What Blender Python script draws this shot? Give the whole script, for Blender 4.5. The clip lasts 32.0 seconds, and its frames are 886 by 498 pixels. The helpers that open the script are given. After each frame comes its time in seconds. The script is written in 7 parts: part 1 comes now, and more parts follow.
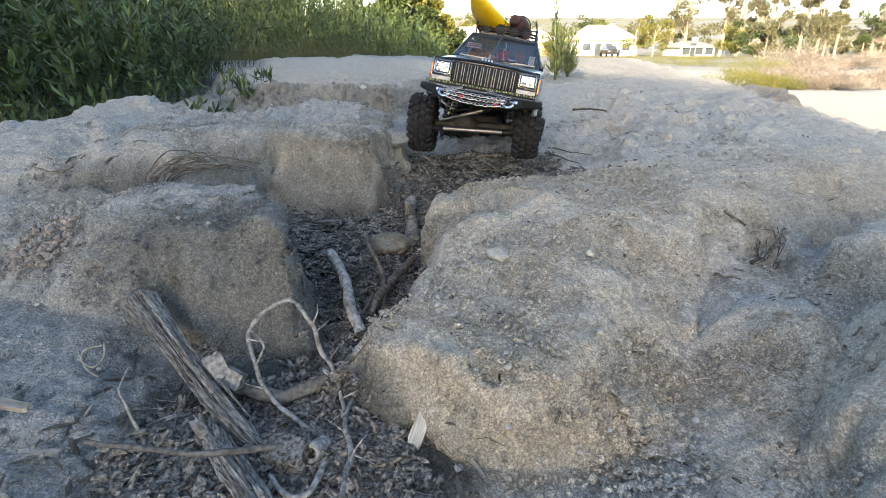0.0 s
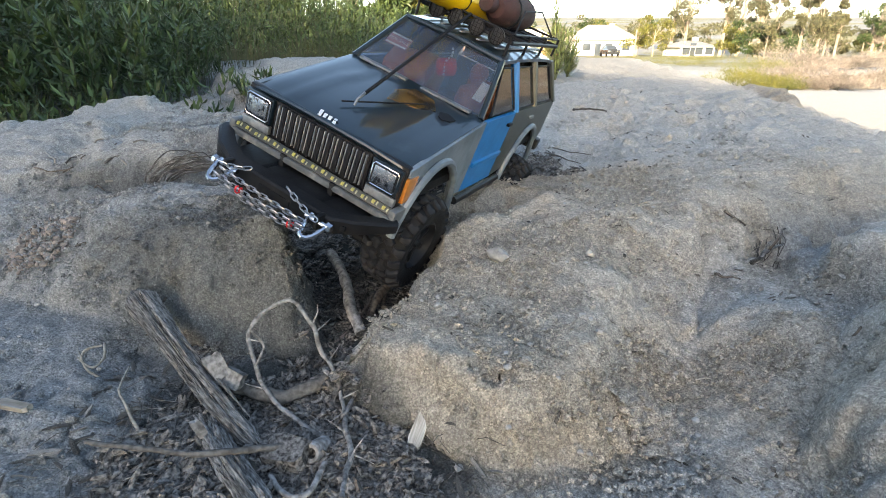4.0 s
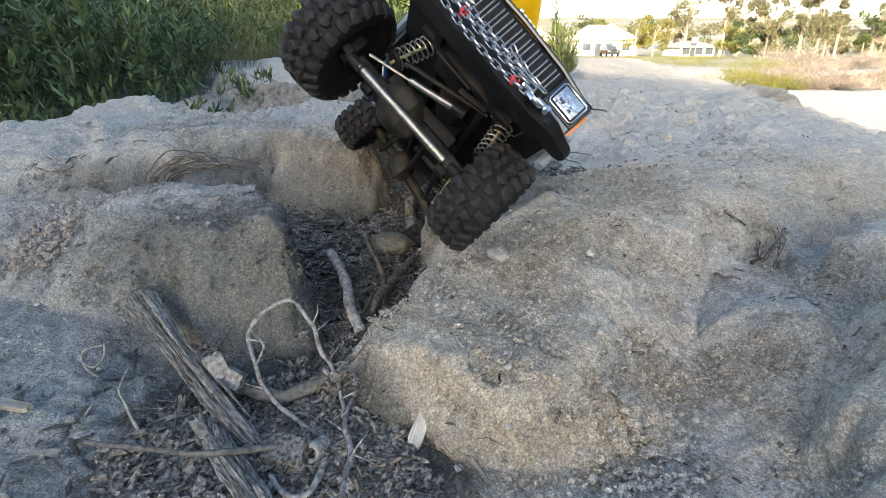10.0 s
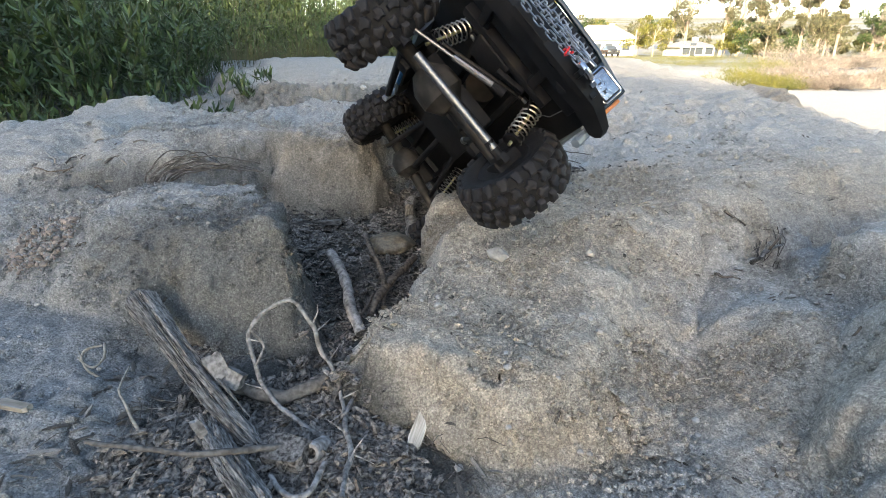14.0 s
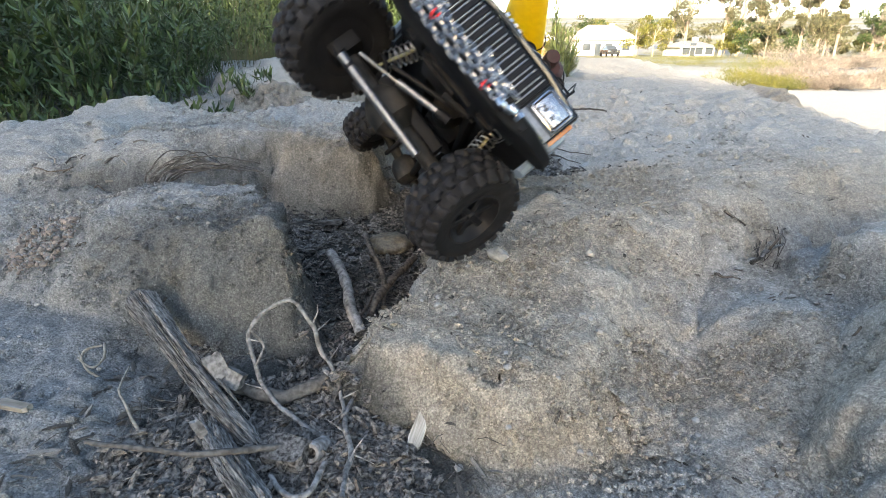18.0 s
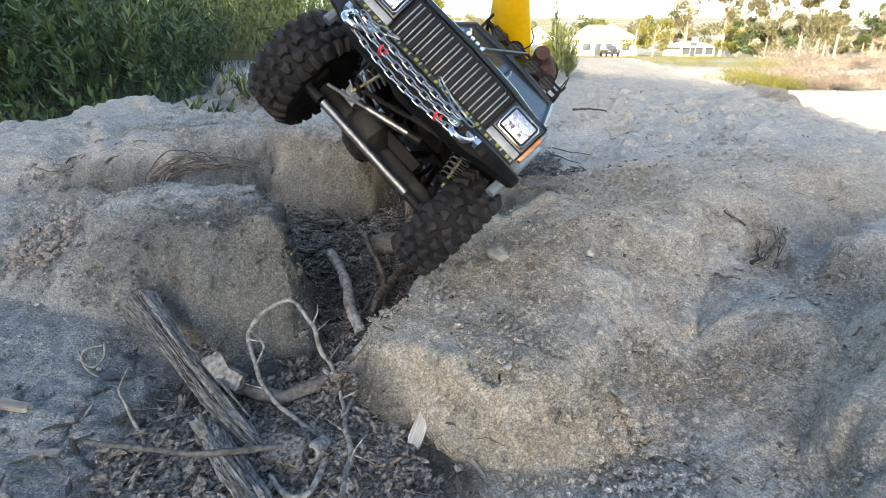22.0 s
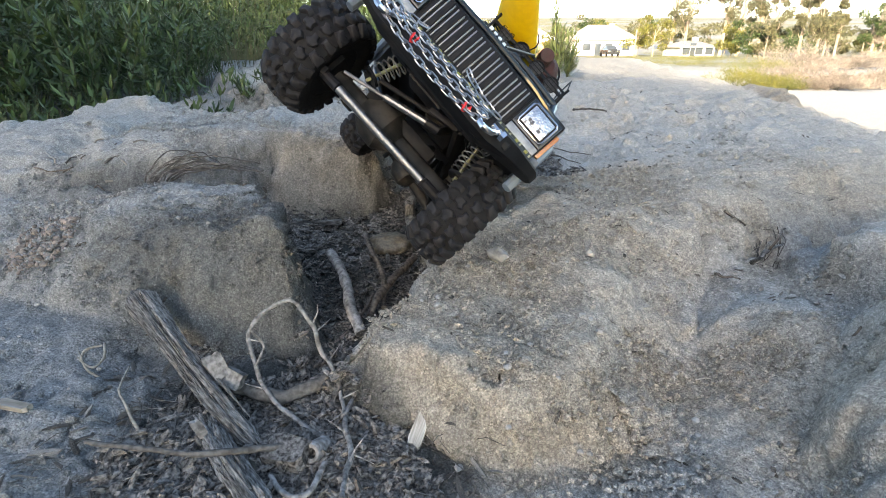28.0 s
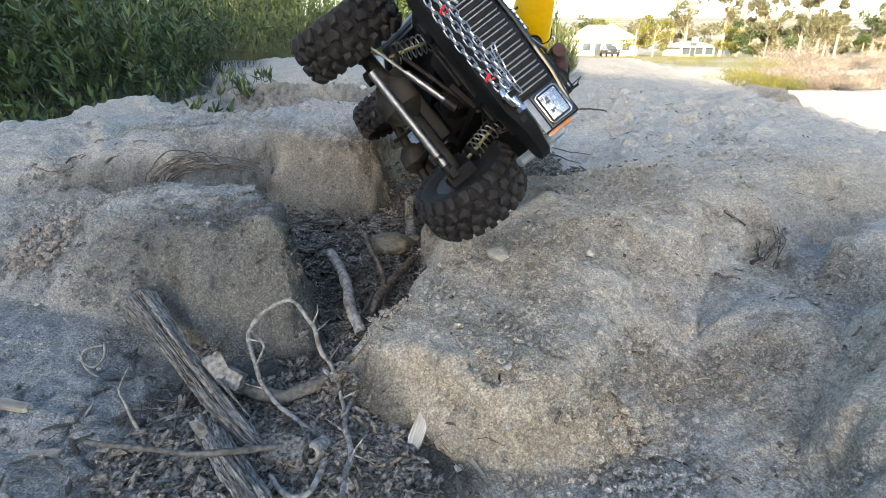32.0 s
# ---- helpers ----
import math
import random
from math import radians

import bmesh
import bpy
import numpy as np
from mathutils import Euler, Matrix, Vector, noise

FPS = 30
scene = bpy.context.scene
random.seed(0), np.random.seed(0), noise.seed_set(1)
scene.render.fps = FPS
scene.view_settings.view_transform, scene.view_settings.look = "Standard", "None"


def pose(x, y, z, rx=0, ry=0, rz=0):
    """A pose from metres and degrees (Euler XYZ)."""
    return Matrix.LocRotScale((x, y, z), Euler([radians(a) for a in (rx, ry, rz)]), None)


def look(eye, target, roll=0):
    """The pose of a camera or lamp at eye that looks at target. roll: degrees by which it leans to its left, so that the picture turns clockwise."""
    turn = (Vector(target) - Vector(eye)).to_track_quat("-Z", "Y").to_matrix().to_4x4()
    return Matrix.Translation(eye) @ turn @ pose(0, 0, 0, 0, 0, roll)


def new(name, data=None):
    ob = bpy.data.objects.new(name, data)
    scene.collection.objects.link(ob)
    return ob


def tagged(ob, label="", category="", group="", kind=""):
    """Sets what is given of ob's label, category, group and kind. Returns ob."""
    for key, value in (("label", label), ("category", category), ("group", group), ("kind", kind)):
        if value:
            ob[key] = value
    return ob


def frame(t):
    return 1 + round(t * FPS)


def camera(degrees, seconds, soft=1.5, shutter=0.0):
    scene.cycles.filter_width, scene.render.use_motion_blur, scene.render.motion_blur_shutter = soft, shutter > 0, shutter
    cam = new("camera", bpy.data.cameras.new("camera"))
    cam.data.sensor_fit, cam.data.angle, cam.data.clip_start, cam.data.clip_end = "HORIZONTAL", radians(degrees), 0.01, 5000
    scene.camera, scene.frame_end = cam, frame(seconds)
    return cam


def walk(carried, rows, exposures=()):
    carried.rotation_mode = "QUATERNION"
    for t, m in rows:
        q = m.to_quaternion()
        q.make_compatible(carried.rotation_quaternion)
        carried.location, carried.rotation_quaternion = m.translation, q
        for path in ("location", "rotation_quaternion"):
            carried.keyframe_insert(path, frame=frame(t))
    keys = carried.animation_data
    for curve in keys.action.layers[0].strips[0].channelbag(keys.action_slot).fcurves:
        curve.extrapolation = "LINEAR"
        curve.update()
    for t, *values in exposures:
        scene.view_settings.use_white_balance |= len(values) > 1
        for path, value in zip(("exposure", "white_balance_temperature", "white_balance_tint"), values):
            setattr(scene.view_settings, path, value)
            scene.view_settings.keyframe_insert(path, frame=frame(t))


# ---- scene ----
# ---- camera: stands still, low over the gully ----
cam = camera(80.5, 32.0, soft=0.7, shutter=0.4)
EYE = pose(0, 0, 0.30, 69.0, 0, 0)
walk(cam, [(0.0, EYE), (32.0, EYE)], exposures=[(0.0, 2.22, 7080, 10), (3.5, 2.23, 7080, 10), (7.0, 2.33, 7050, 10), (32.0, 2.36, 7000, 10)])

# ---- daylight: low sun from behind, the near ground shaded by an added, unseen bank ----
SUN_EL, SUN_AZ = 17.0, 199.3      # degrees; azimuth clockwise from +y, where the sun stands
world = bpy.data.worlds.new("sky")
scene.world = world
world.use_nodes = True
wn = world.node_tree
sky = wn.nodes.new("ShaderNodeTexSky")
sky.sky_type, sky.sun_disc = "NISHITA", False
sky.sun_elevation, sky.sun_rotation = radians(SUN_EL), radians(SUN_AZ)
sky.air_density, sky.dust_density, sky.ozone_density = 1.0, 1.0, 1.2
bg = wn.nodes["Background"]
wn.links.new(sky.outputs["Color"], bg.inputs["Color"])
bg.inputs["Strength"].default_value = 0.15
sun = new("sun", bpy.data.lights.new("sun", "SUN"))
sun.data.energy, sun.data.angle, sun.data.color = 5.0, radians(0.6), (1.0, 0.86, 0.66)
az, el = radians(SUN_AZ), radians(SUN_EL)
sun.matrix_world = look((math.sin(az) * 20 * math.cos(el), math.cos(az) * 20 * math.cos(el), 20 * math.sin(el)), (0, 0, 0))

# ---- materials ----
def mat(name, base=(0.5, 0.5, 0.5), rough=0.6, metal=0.0, var=0.15, scale=40.0, bump=0.0, bump_scale=200.0,
        second=None, mix_scale=8.0, mix_lo=0.45, mix_hi=0.6, alpha=1.0, trans=0.0, emit=None, rand=0.0, coords="Object", coat=0.0, island=0.0, spec=0.5):
    """A plain procedural surface: two-scale colour variation, grain bump, optional second colour in patches."""
    m = bpy.data.materials.new(name)
    m.use_nodes = True
    t = m.node_tree
    p = t.nodes["Principled BSDF"]
    p.inputs["Roughness"].default_value = rough
    p.inputs["Metallic"].default_value = metal
    p.inputs["Specular IOR Level"].default_value = spec
    if coat:
        p.inputs["Coat Weight"].default_value = coat
        p.inputs["Coat Roughness"].default_value = 0.025
    if trans:
        p.inputs["Transmission Weight"].default_value = trans
    if alpha < 1:
        p.inputs["Alpha"].default_value = alpha
    tc = t.nodes.new("ShaderNodeTexCoord")
    src = tc.outputs[coords]

    def noise_tex(s, detail=4.0, ro=0.6):
        n = t.nodes.new("ShaderNodeTexNoise")
        n.inputs["Scale"].default_value, n.inputs["Detail"].default_value, n.inputs["Roughness"].default_value = s, detail, ro
        t.links.new(src, n.inputs["Vector"])
        return n.outputs["Fac"]

    def ramp(fac, lo, hi, a, b):
        r = t.nodes.new("ShaderNodeMapRange")
        r.inputs["From Min"].default_value, r.inputs["From Max"].default_value = lo, hi
        r.inputs["To Min"].default_value, r.inputs["To Max"].default_value = a, b
        t.links.new(fac, r.inputs["Value"])
        return r.outputs["Result"]

    def mixc(fac, a, b, mode="MIX"):
        n = t.nodes.new("ShaderNodeMix")
        n.data_type, n.blend_type = "RGBA", mode
        for sock, val in ((n.inputs[0], fac), (n.inputs[6], a), (n.inputs[7], b)):
            if isinstance(val, (int, float)):
                sock.default_value = val
            elif isinstance(val, tuple):
                sock.default_value = (*val, 1.0)
            else:
                t.links.new(val, sock)
        return n.outputs[2]

    col = base
    if second:
        col = mixc(ramp(noise_tex(mix_scale, 5.0), mix_lo, mix_hi, 0.0, 1.0), base, second)
    dark = tuple(c * (1 - var) for c in (1, 1, 1))
    lite = tuple(c * (1 + var) for c in (1, 1, 1))
    v = mixc(ramp(noise_tex(scale), 0.3, 0.7, 0.0, 1.0), dark, lite)
    col = mixc(1.0, col, v, "MULTIPLY")
    if rand or island:
        if island:
            gi = t.nodes.new("ShaderNodeNewGeometry")
            rv, amt = gi.outputs["Random Per Island"], island
        else:
            oi = t.nodes.new("ShaderNodeObjectInfo")
            rv, amt = oi.outputs["Random"], rand
        col = mixc(1.0, col, mixc(rv, tuple([1 - amt] * 3), tuple([1 + amt] * 3)), "MULTIPLY")
    t.links.new(col, p.inputs["Base Color"])
    if bump:
        b = t.nodes.new("ShaderNodeBump")
        b.inputs["Strength"].default_value, b.inputs["Distance"].default_value = min(1.0, bump), 0.002
        t.links.new(noise_tex(bump_scale, 6.0), b.inputs["Height"])
        t.links.new(b.outputs["Normal"], p.inputs["Normal"])
    if emit:
        p.inputs["Emission Color"].default_value, p.inputs["Emission Strength"].default_value = (*emit, 1), 1.0
    return m


def dirt_material():
    m = bpy.data.materials.new("dry_dirt")
    m.use_nodes = True
    t = m.node_tree
    p = t.nodes["Principled BSDF"]
    p.inputs["Roughness"].default_value = 0.95
    p.inputs["Specular IOR Level"].default_value = 0.15
    gi = t.nodes.new("ShaderNodeNewGeometry")
    tc = t.nodes.new("ShaderNodeTexCoord")
    src = tc.outputs["Object"]

    def nz(s, d=5.0, r=0.6, kind="ShaderNodeTexNoise"):
        n = t.nodes.new(kind)
        n.inputs["Scale"].default_value = s
        if kind == "ShaderNodeTexNoise":
            n.inputs["Detail"].default_value, n.inputs["Roughness"].default_value = d, r
        t.links.new(src, n.inputs["Vector"])
        return n

    def rng(v, a, b, c=0.0, d=1.0):
        r = t.nodes.new("ShaderNodeMapRange")
        for i, q in enumerate((a, b, c, d)):
            r.inputs[1 + i].default_value = q
        t.links.new(v, r.inputs[0])
        return r.outputs[0]

    def mx(f, a, b, mode="MIX"):
        n = t.nodes.new("ShaderNodeMix")
        n.data_type, n.blend_type = "RGBA", mode
        for s, v in ((n.inputs[0], f), (n.inputs[6], a), (n.inputs[7], b)):
            if isinstance(v, (int, float)):
                s.default_value = v
            elif isinstance(v, tuple):
                s.default_value = (*v, 1.0)
            else:
                t.links.new(v, s)
        return n.outputs[2]

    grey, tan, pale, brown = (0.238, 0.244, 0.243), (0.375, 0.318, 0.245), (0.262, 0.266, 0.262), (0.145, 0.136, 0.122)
    col = mx(rng(nz(6.0, 6.0).outputs[0], 0.52, 0.74, 0.0, 0.35), grey, (0.25, 0.21, 0.155))
    sub = t.nodes.new("ShaderNodeAttribute")
    sub.attribute_name = "subsoil"
    dust_light = t.nodes.new("ShaderNodeAttribute")
    dust_light.attribute_name = "dust_light"
    turf = t.nodes.new("ShaderNodeAttribute")
    turf.attribute_name = "turf"
    col = mx(rng(nz(14.0, 8.0, 0.7).outputs[0], 0.50, 0.72, 0.0, 0.40), col, pale)
    col = mx(rng(dust_light.outputs["Fac"], 0.0, 1.0, 0.0, 0.90), col, (0.428, 0.408, 0.372))
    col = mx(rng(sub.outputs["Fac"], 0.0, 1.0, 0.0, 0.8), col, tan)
    col = mx(rng(nz(9.0, 7.0, 0.65).outputs[0], 0.58, 0.78, 0.0, 0.30), col, brown)
    # dark mix: rotted bark, and shade put into the soil colour
    hu = t.nodes.new("ShaderNodeAttribute")
    hu.attribute_name = "humus_shade"
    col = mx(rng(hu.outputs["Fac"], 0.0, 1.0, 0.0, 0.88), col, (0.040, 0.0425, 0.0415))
    col = mx(rng(turf.outputs["Fac"], 0.0, 1.0, 0.0, 0.8), col, (0.21, 0.185, 0.075))
    # crumbs of several sizes, dark joints between them, pale grains
    for sc, lo, hi, dk, lt in ((28.0, 0.34, 0.66, 0.96, 1.04), (75.0, 0.36, 0.66, 0.95, 1.05), (260.0, 0.40, 0.60, 0.90, 1.09), (620.0, 0.42, 0.58, 0.88, 1.10)):
        col = mx(rng(nz(sc, 3.0, 0.65).outputs[0], lo, hi), mx(1.0, col, (dk, dk, dk), "MULTIPLY"), mx(1.0, col, (lt, lt, lt), "MULTIPLY"))
    # soil aggregates: each grain has its own tone, the shade in the joints between the grains is painted dark
    grains = [nz(sc, kind="ShaderNodeTexVoronoi") for sc in (190.0, 430.0, 820.0)]
    for g, amt, jt in zip(grains, (0.07, 0.16, 0.26), (0.93, 0.84, 0.82)):
        sep = t.nodes.new("ShaderNodeSeparateColor")
        t.links.new(g.outputs["Color"], sep.inputs[0])
        tone = t.nodes.new("ShaderNodeVectorMath")
        tone.operation = "SCALE"
        t.links.new(col, tone.inputs[0])
        t.links.new(rng(sep.outputs[0], 0.0, 1.0, 1 - amt, 1 + amt), tone.inputs["Scale"])
        col = mx(rng(g.outputs["Distance"], 0.42, 0.72, 0.0, 0.75), tone.outputs[0], mx(1.0, tone.outputs[0], (jt, jt, jt), "MULTIPLY"))
    grit = nz(230.0, kind="ShaderNodeTexVoronoi")
    col = mx(rng(grit.outputs["Distance"], 0.02, 0.10, 0.45, 0.0), col, (0.52, 0.51, 0.48))
    pits = nz(110.0, kind="ShaderNodeTexVoronoi")
    col = mx(rng(pits.outputs["Distance"], 0.0, 0.10, 0.45, 0.0), col, (0.13, 0.12, 0.105))
    isl = rng(gi.outputs["Random Per Island"], 0.0, 1.0, 0.80, 1.08)
    sc = t.nodes.new("ShaderNodeVectorMath")
    sc.operation = "SCALE"
    t.links.new(col, sc.inputs[0])
    t.links.new(isl, sc.inputs["Scale"])
    loose = t.nodes.new("ShaderNodeAttribute")
    loose.attribute_name = "loose"
    col = mx(loose.outputs["Fac"], col, sc.outputs[0])
    t.links.new(col, p.inputs["Base Color"])
    # relief: lumps, crumbs and grit
    h1, h2 = nz(95.0, 9.0, 0.74).outputs[0], nz(520.0, 5.0, 0.75).outputs[0]
    def madd(u, k, v):
        n = t.nodes.new("ShaderNodeMath")
        n.operation, n.inputs[1].default_value = "MULTIPLY_ADD", k
        t.links.new(u, n.inputs[0])
        t.links.new(v, n.inputs[2])
        return n
    add = madd(h2, 0.8, h1)
    for g, k in zip(grains, (-0.40, -0.38, -0.24)):
        add = madd(g.outputs["Distance"], k, add.outputs[0])
    bp = t.nodes.new("ShaderNodeBump")
    bp.inputs["Strength"].default_value, bp.inputs["Distance"].default_value = 1.0, 0.0026
    t.links.new(add.outputs[0], bp.inputs["Height"])
    t.links.new(bp.outputs["Normal"], p.inputs["Normal"])
    return m


M_DIRT = dirt_material()

# ---- geometry kit ----
class G:
    """Collects vertices and faces of one part."""

    def __init__(self):
        self.v, self.f = [], []

    def add(self, verts, faces):
        n = len(self.v)
        self.v += [tuple(p) for p in verts]
        self.f += [tuple(i + n for i in f) for f in faces]
        return self

    def box(self, c, s, m=None, b=0.0):
        """A box with chamfered edges."""
        hx, hy, hz = s[0] / 2, s[1] / 2, s[2] / 2
        b = min(b, hx * 0.9, hy * 0.9, hz * 0.9)
        bm = bmesh.new()
        bmesh.ops.create_cube(bm, size=1.0)
        bmesh.ops.scale(bm, vec=s, verts=bm.verts)
        if b > 0:
            bmesh.ops.bevel(bm, geom=bm.edges[:], offset=b, segments=2, affect="EDGES", profile=0.6)
        mm = Matrix.Translation(c) @ (m.to_4x4() if m else Matrix())
        bm.verts.index_update()
        self.add([mm @ v.co for v in bm.verts], [[v.index for v in f.verts] for f in bm.faces])
        bm.free()
        return self

    def cyl(self, p, q, r0, r1=None, n=12, cap=True):
        return self.tube([p, q], [r0, r0 if r1 is None else r1], n, cap)

    def tube(self, pts, rad, n=8, cap=True, squash=1.0, closed=False):
        """A round tube along a line of points."""
        pts = [Vector(p) for p in pts]
        rad = rad if isinstance(rad, (list, tuple)) else [rad] * len(pts)
        k = len(pts)
        verts, faces = [], []
        up = None
        for i, p in enumerate(pts):
            a = pts[(i - 1) % k] if (i or closed) else pts[0]
            c = pts[(i + 1) % k] if (i < k - 1 or closed) else pts[-1]
            d = (c - a).normalized()
            if up is None:
                up = d.orthogonal().normalized()
            up = (up - d * up.dot(d))
            up = up.normalized() if up.length > 1e-6 else d.orthogonal().normalized()
            w = d.cross(up)
            for j in range(n):
                t = 2 * math.pi * j / n
                verts.append(p + rad[i] * (math.cos(t) * up + squash * math.sin(t) * w))
        for i in range(k if closed else k - 1):
            for j in range(n):
                a, b = i * n, ((i + 1) % k) * n
                faces.append((a + j, a + (j + 1) % n, b + (j + 1) % n, b + j))
        if cap and not closed:
            faces.append(tuple(range(n - 1, -1, -1)))
            faces.append(tuple(range((k - 1) * n, k * n)))
        return self.add(verts, faces)

    def lathe(self, prof, n=32, m=None, closed=False):
        """Turns a profile of (radius, height) about the y axis."""
        m = m or Matrix()
        k = len(prof)
        verts, faces = [], []
        for r, h in prof:
            for j in range(n):
                t = 2 * math.pi * j / n
                verts.append(m @ Vector((r * math.cos(t), h, r * math.sin(t))))
        for i in range(k if closed else k - 1):
            for j in range(n):
                a, b = i * n, ((i + 1) % k) * n
                faces.append((a + j, b + j, b + (j + 1) % n, a + (j + 1) % n))
        if not closed:
            if prof[0][0] > 1e-6:
                faces.append(tuple(range(n)))
            if prof[-1][0] > 1e-6:
                faces.append(tuple(range((k - 1) * n, k * n))[::-1])
        return self.add(verts, faces)

    def slab(self, outline, thick, m=None):
        """A plate with the given outline in its xy plane, that thick along z."""
        m = m or Matrix()
        n = len(outline)
        verts = [m @ Vector((x, y, 0)) for x, y in outline] + [m @ Vector((x, y, thick)) for x, y in outline]
        faces = [tuple(range(n - 1, -1, -1)), tuple(range(n, 2 * n))] + [(i, (i + 1) % n, n + (i + 1) % n, n + i) for i in range(n)]
        return self.add(verts, faces)

    def loft(self, rings, cap=True, closed=True):
        n = len(rings[0])
        verts = [p for r in rings for p in r]
        faces = []
        for i in range(len(rings) - 1):
            for j in range(n if closed else n - 1):
                faces.append((i * n + j, i * n + (j + 1) % n, (i + 1) * n + (j + 1) % n, (i + 1) * n + j))
        if cap and closed:
            faces += [tuple(range(n - 1, -1, -1)), tuple(range((len(rings) - 1) * n, len(rings) * n))]
        return self.add(verts, faces)


def mesh_of(name, g, material, smooth=35.0):
    me = bpy.data.meshes.new(name)
    me.from_pydata(g.v, [], g.f)
    me.materials.append(material)
    if smooth:
        bm = bmesh.new()
        bm.from_mesh(me)
        bmesh.ops.recalc_face_normals(bm, faces=bm.faces)
        lim = radians(smooth)
        for f in bm.faces:
            f.smooth = True
        for e in bm.edges:
            e.smooth = not (e.is_boundary or len(e.link_faces) != 2 or e.calc_face_angle(0) > lim)
        bm.to_mesh(me)
        bm.free()
    return me


def part(name, g, material, parent, label="", at=None, smooth=35.0):
    """Links one mesh as a part under a thing or under a part."""
    ob = new(name, g if isinstance(g, bpy.types.Mesh) else mesh_of(name, g, material, smooth))
    ob.parent = parent
    if at is not None:
        ob.matrix_basis = at
    if label:
        tagged(ob, label)
    return ob


def thing(name, at, label, category, group="", kind=""):
    ob = new(name)
    ob.empty_display_size = 0.02
    ob.matrix_world = at
    return tagged(ob, label, category, group, kind)


# ---- the ground ----
def hash2(ix, iy, seed):
    h = (ix.astype(np.int64) * 374761393 + iy.astype(np.int64) * 668265263 + seed * 974711) & 0x7FFFFFFF
    h = ((h ^ (h >> 13)) * 1274126177) & 0x7FFFFFFF
    return ((h ^ (h >> 16)) & 0xFFFF) / 32767.5 - 1.0


def vnoise(x, y, seed=0):
    ix, iy = np.floor(x), np.floor(y)
    fx, fy = x - ix, y - iy
    fx, fy = fx * fx * fx * (fx * (fx * 6 - 15) + 10), fy * fy * fy * (fy * (fy * 6 - 15) + 10)
    a, b, c, d = hash2(ix, iy, seed), hash2(ix + 1, iy, seed), hash2(ix, iy + 1, seed), hash2(ix + 1, iy + 1, seed)
    return a + (b - a) * fx + (c - a) * fy + (a - b - c + d) * fx * fy


def fbm(x, y, size, octaves=4, gain=0.5, seed=0):
    s, amp, tot = 1.0 / size, 1.0, 0.0
    for k in range(octaves):
        c, q = math.cos(k * 1.3), math.sin(k * 1.3)
        tot = tot + amp * vnoise((c * x - q * y) * s + 17.3 * k, (q * x + c * y) * s - 9.1 * k, seed + k)
        s, amp = s * 2.03, amp * gain
    return tot


def hash3(ix, iy, iz, seed):
    h = (ix * 374761393 + iy * 668265263 + iz * 1442695041 + seed * 974711) & 0x7FFFFFFF
    h = ((h ^ (h >> 13)) * 1274126177) & 0x7FFFFFFF
    return ((h ^ (h >> 16)) & 0xFFFF) / 32767.5 - 1.0


def vnoise3(p, seed=0):
    i = np.floor(p).astype(np.int64)
    f = p - i
    f = f * f * (3 - 2 * f)
    out = 0.0
    for dx in (0, 1):
        for dy in (0, 1):
            for dz in (0, 1):
                w = (f[:, 0] if dx else 1 - f[:, 0]) * (f[:, 1] if dy else 1 - f[:, 1]) * (f[:, 2] if dz else 1 - f[:, 2])
                out = out + w * hash3(i[:, 0] + dx, i[:, 1] + dy, i[:, 2] + dz, seed)
    return out


def fbm3(p, size, octaves=3, gain=0.5, seed=0):
    k, amp, tot = 1.0 / size, 1.0, 0.0
    for o in range(octaves):
        tot = tot + amp * vnoise3(p * k + 13.7 * o, seed + o)
        k, amp = k * 2.07, amp * gain
    return tot


def ss(v, a, b):
    t = np.clip((v - a) / (b - a), 0, 1)
    return t * t * (3 - 2 * t)


def sdist(x, y, poly):
    """Signed distance to an outline, positive inside."""
    d = np.full(x.shape, 1e9)
    inside = np.zeros(x.shape, bool)
    n = len(poly)
    for i in range(n):
        (ax, ay), (bx, by) = poly[i], poly[(i + 1) % n]
        ex, ey = bx - ax, by - ay
        t = np.clip(((x - ax) * ex + (y - ay) * ey) / (ex * ex + ey * ey), 0, 1)
        d = np.minimum(d, (x - ax - t * ex) ** 2 + (y - ay - t * ey) ** 2)
        if ay != by:
            inside ^= ((ay > y) != (by > y)) & (x < ex * (y - ay) / ey + ax)
    d = np.sqrt(d)
    return np.where(inside, d, -d)


def line_distance(x, y, line):
    d = np.full(x.shape, 1e9)
    for (ax, ay), (bx, by) in zip(line, line[1:]):
        ex, ey = bx - ax, by - ay
        t = np.clip(((x - ax) * ex + (y - ay) * ey) / (ex * ex + ey * ey), 0, 1)
        d = np.minimum(d, np.hypot(x - ax - t * ex, y - ay - t * ey))
    return d


def shoulder(sd, w, p=2.2):
    """0 at the foot, 1 on the top, with a rounded brow."""
    t = np.clip(sd / w, 0, 1)
    return 1 - (1 - t) ** p


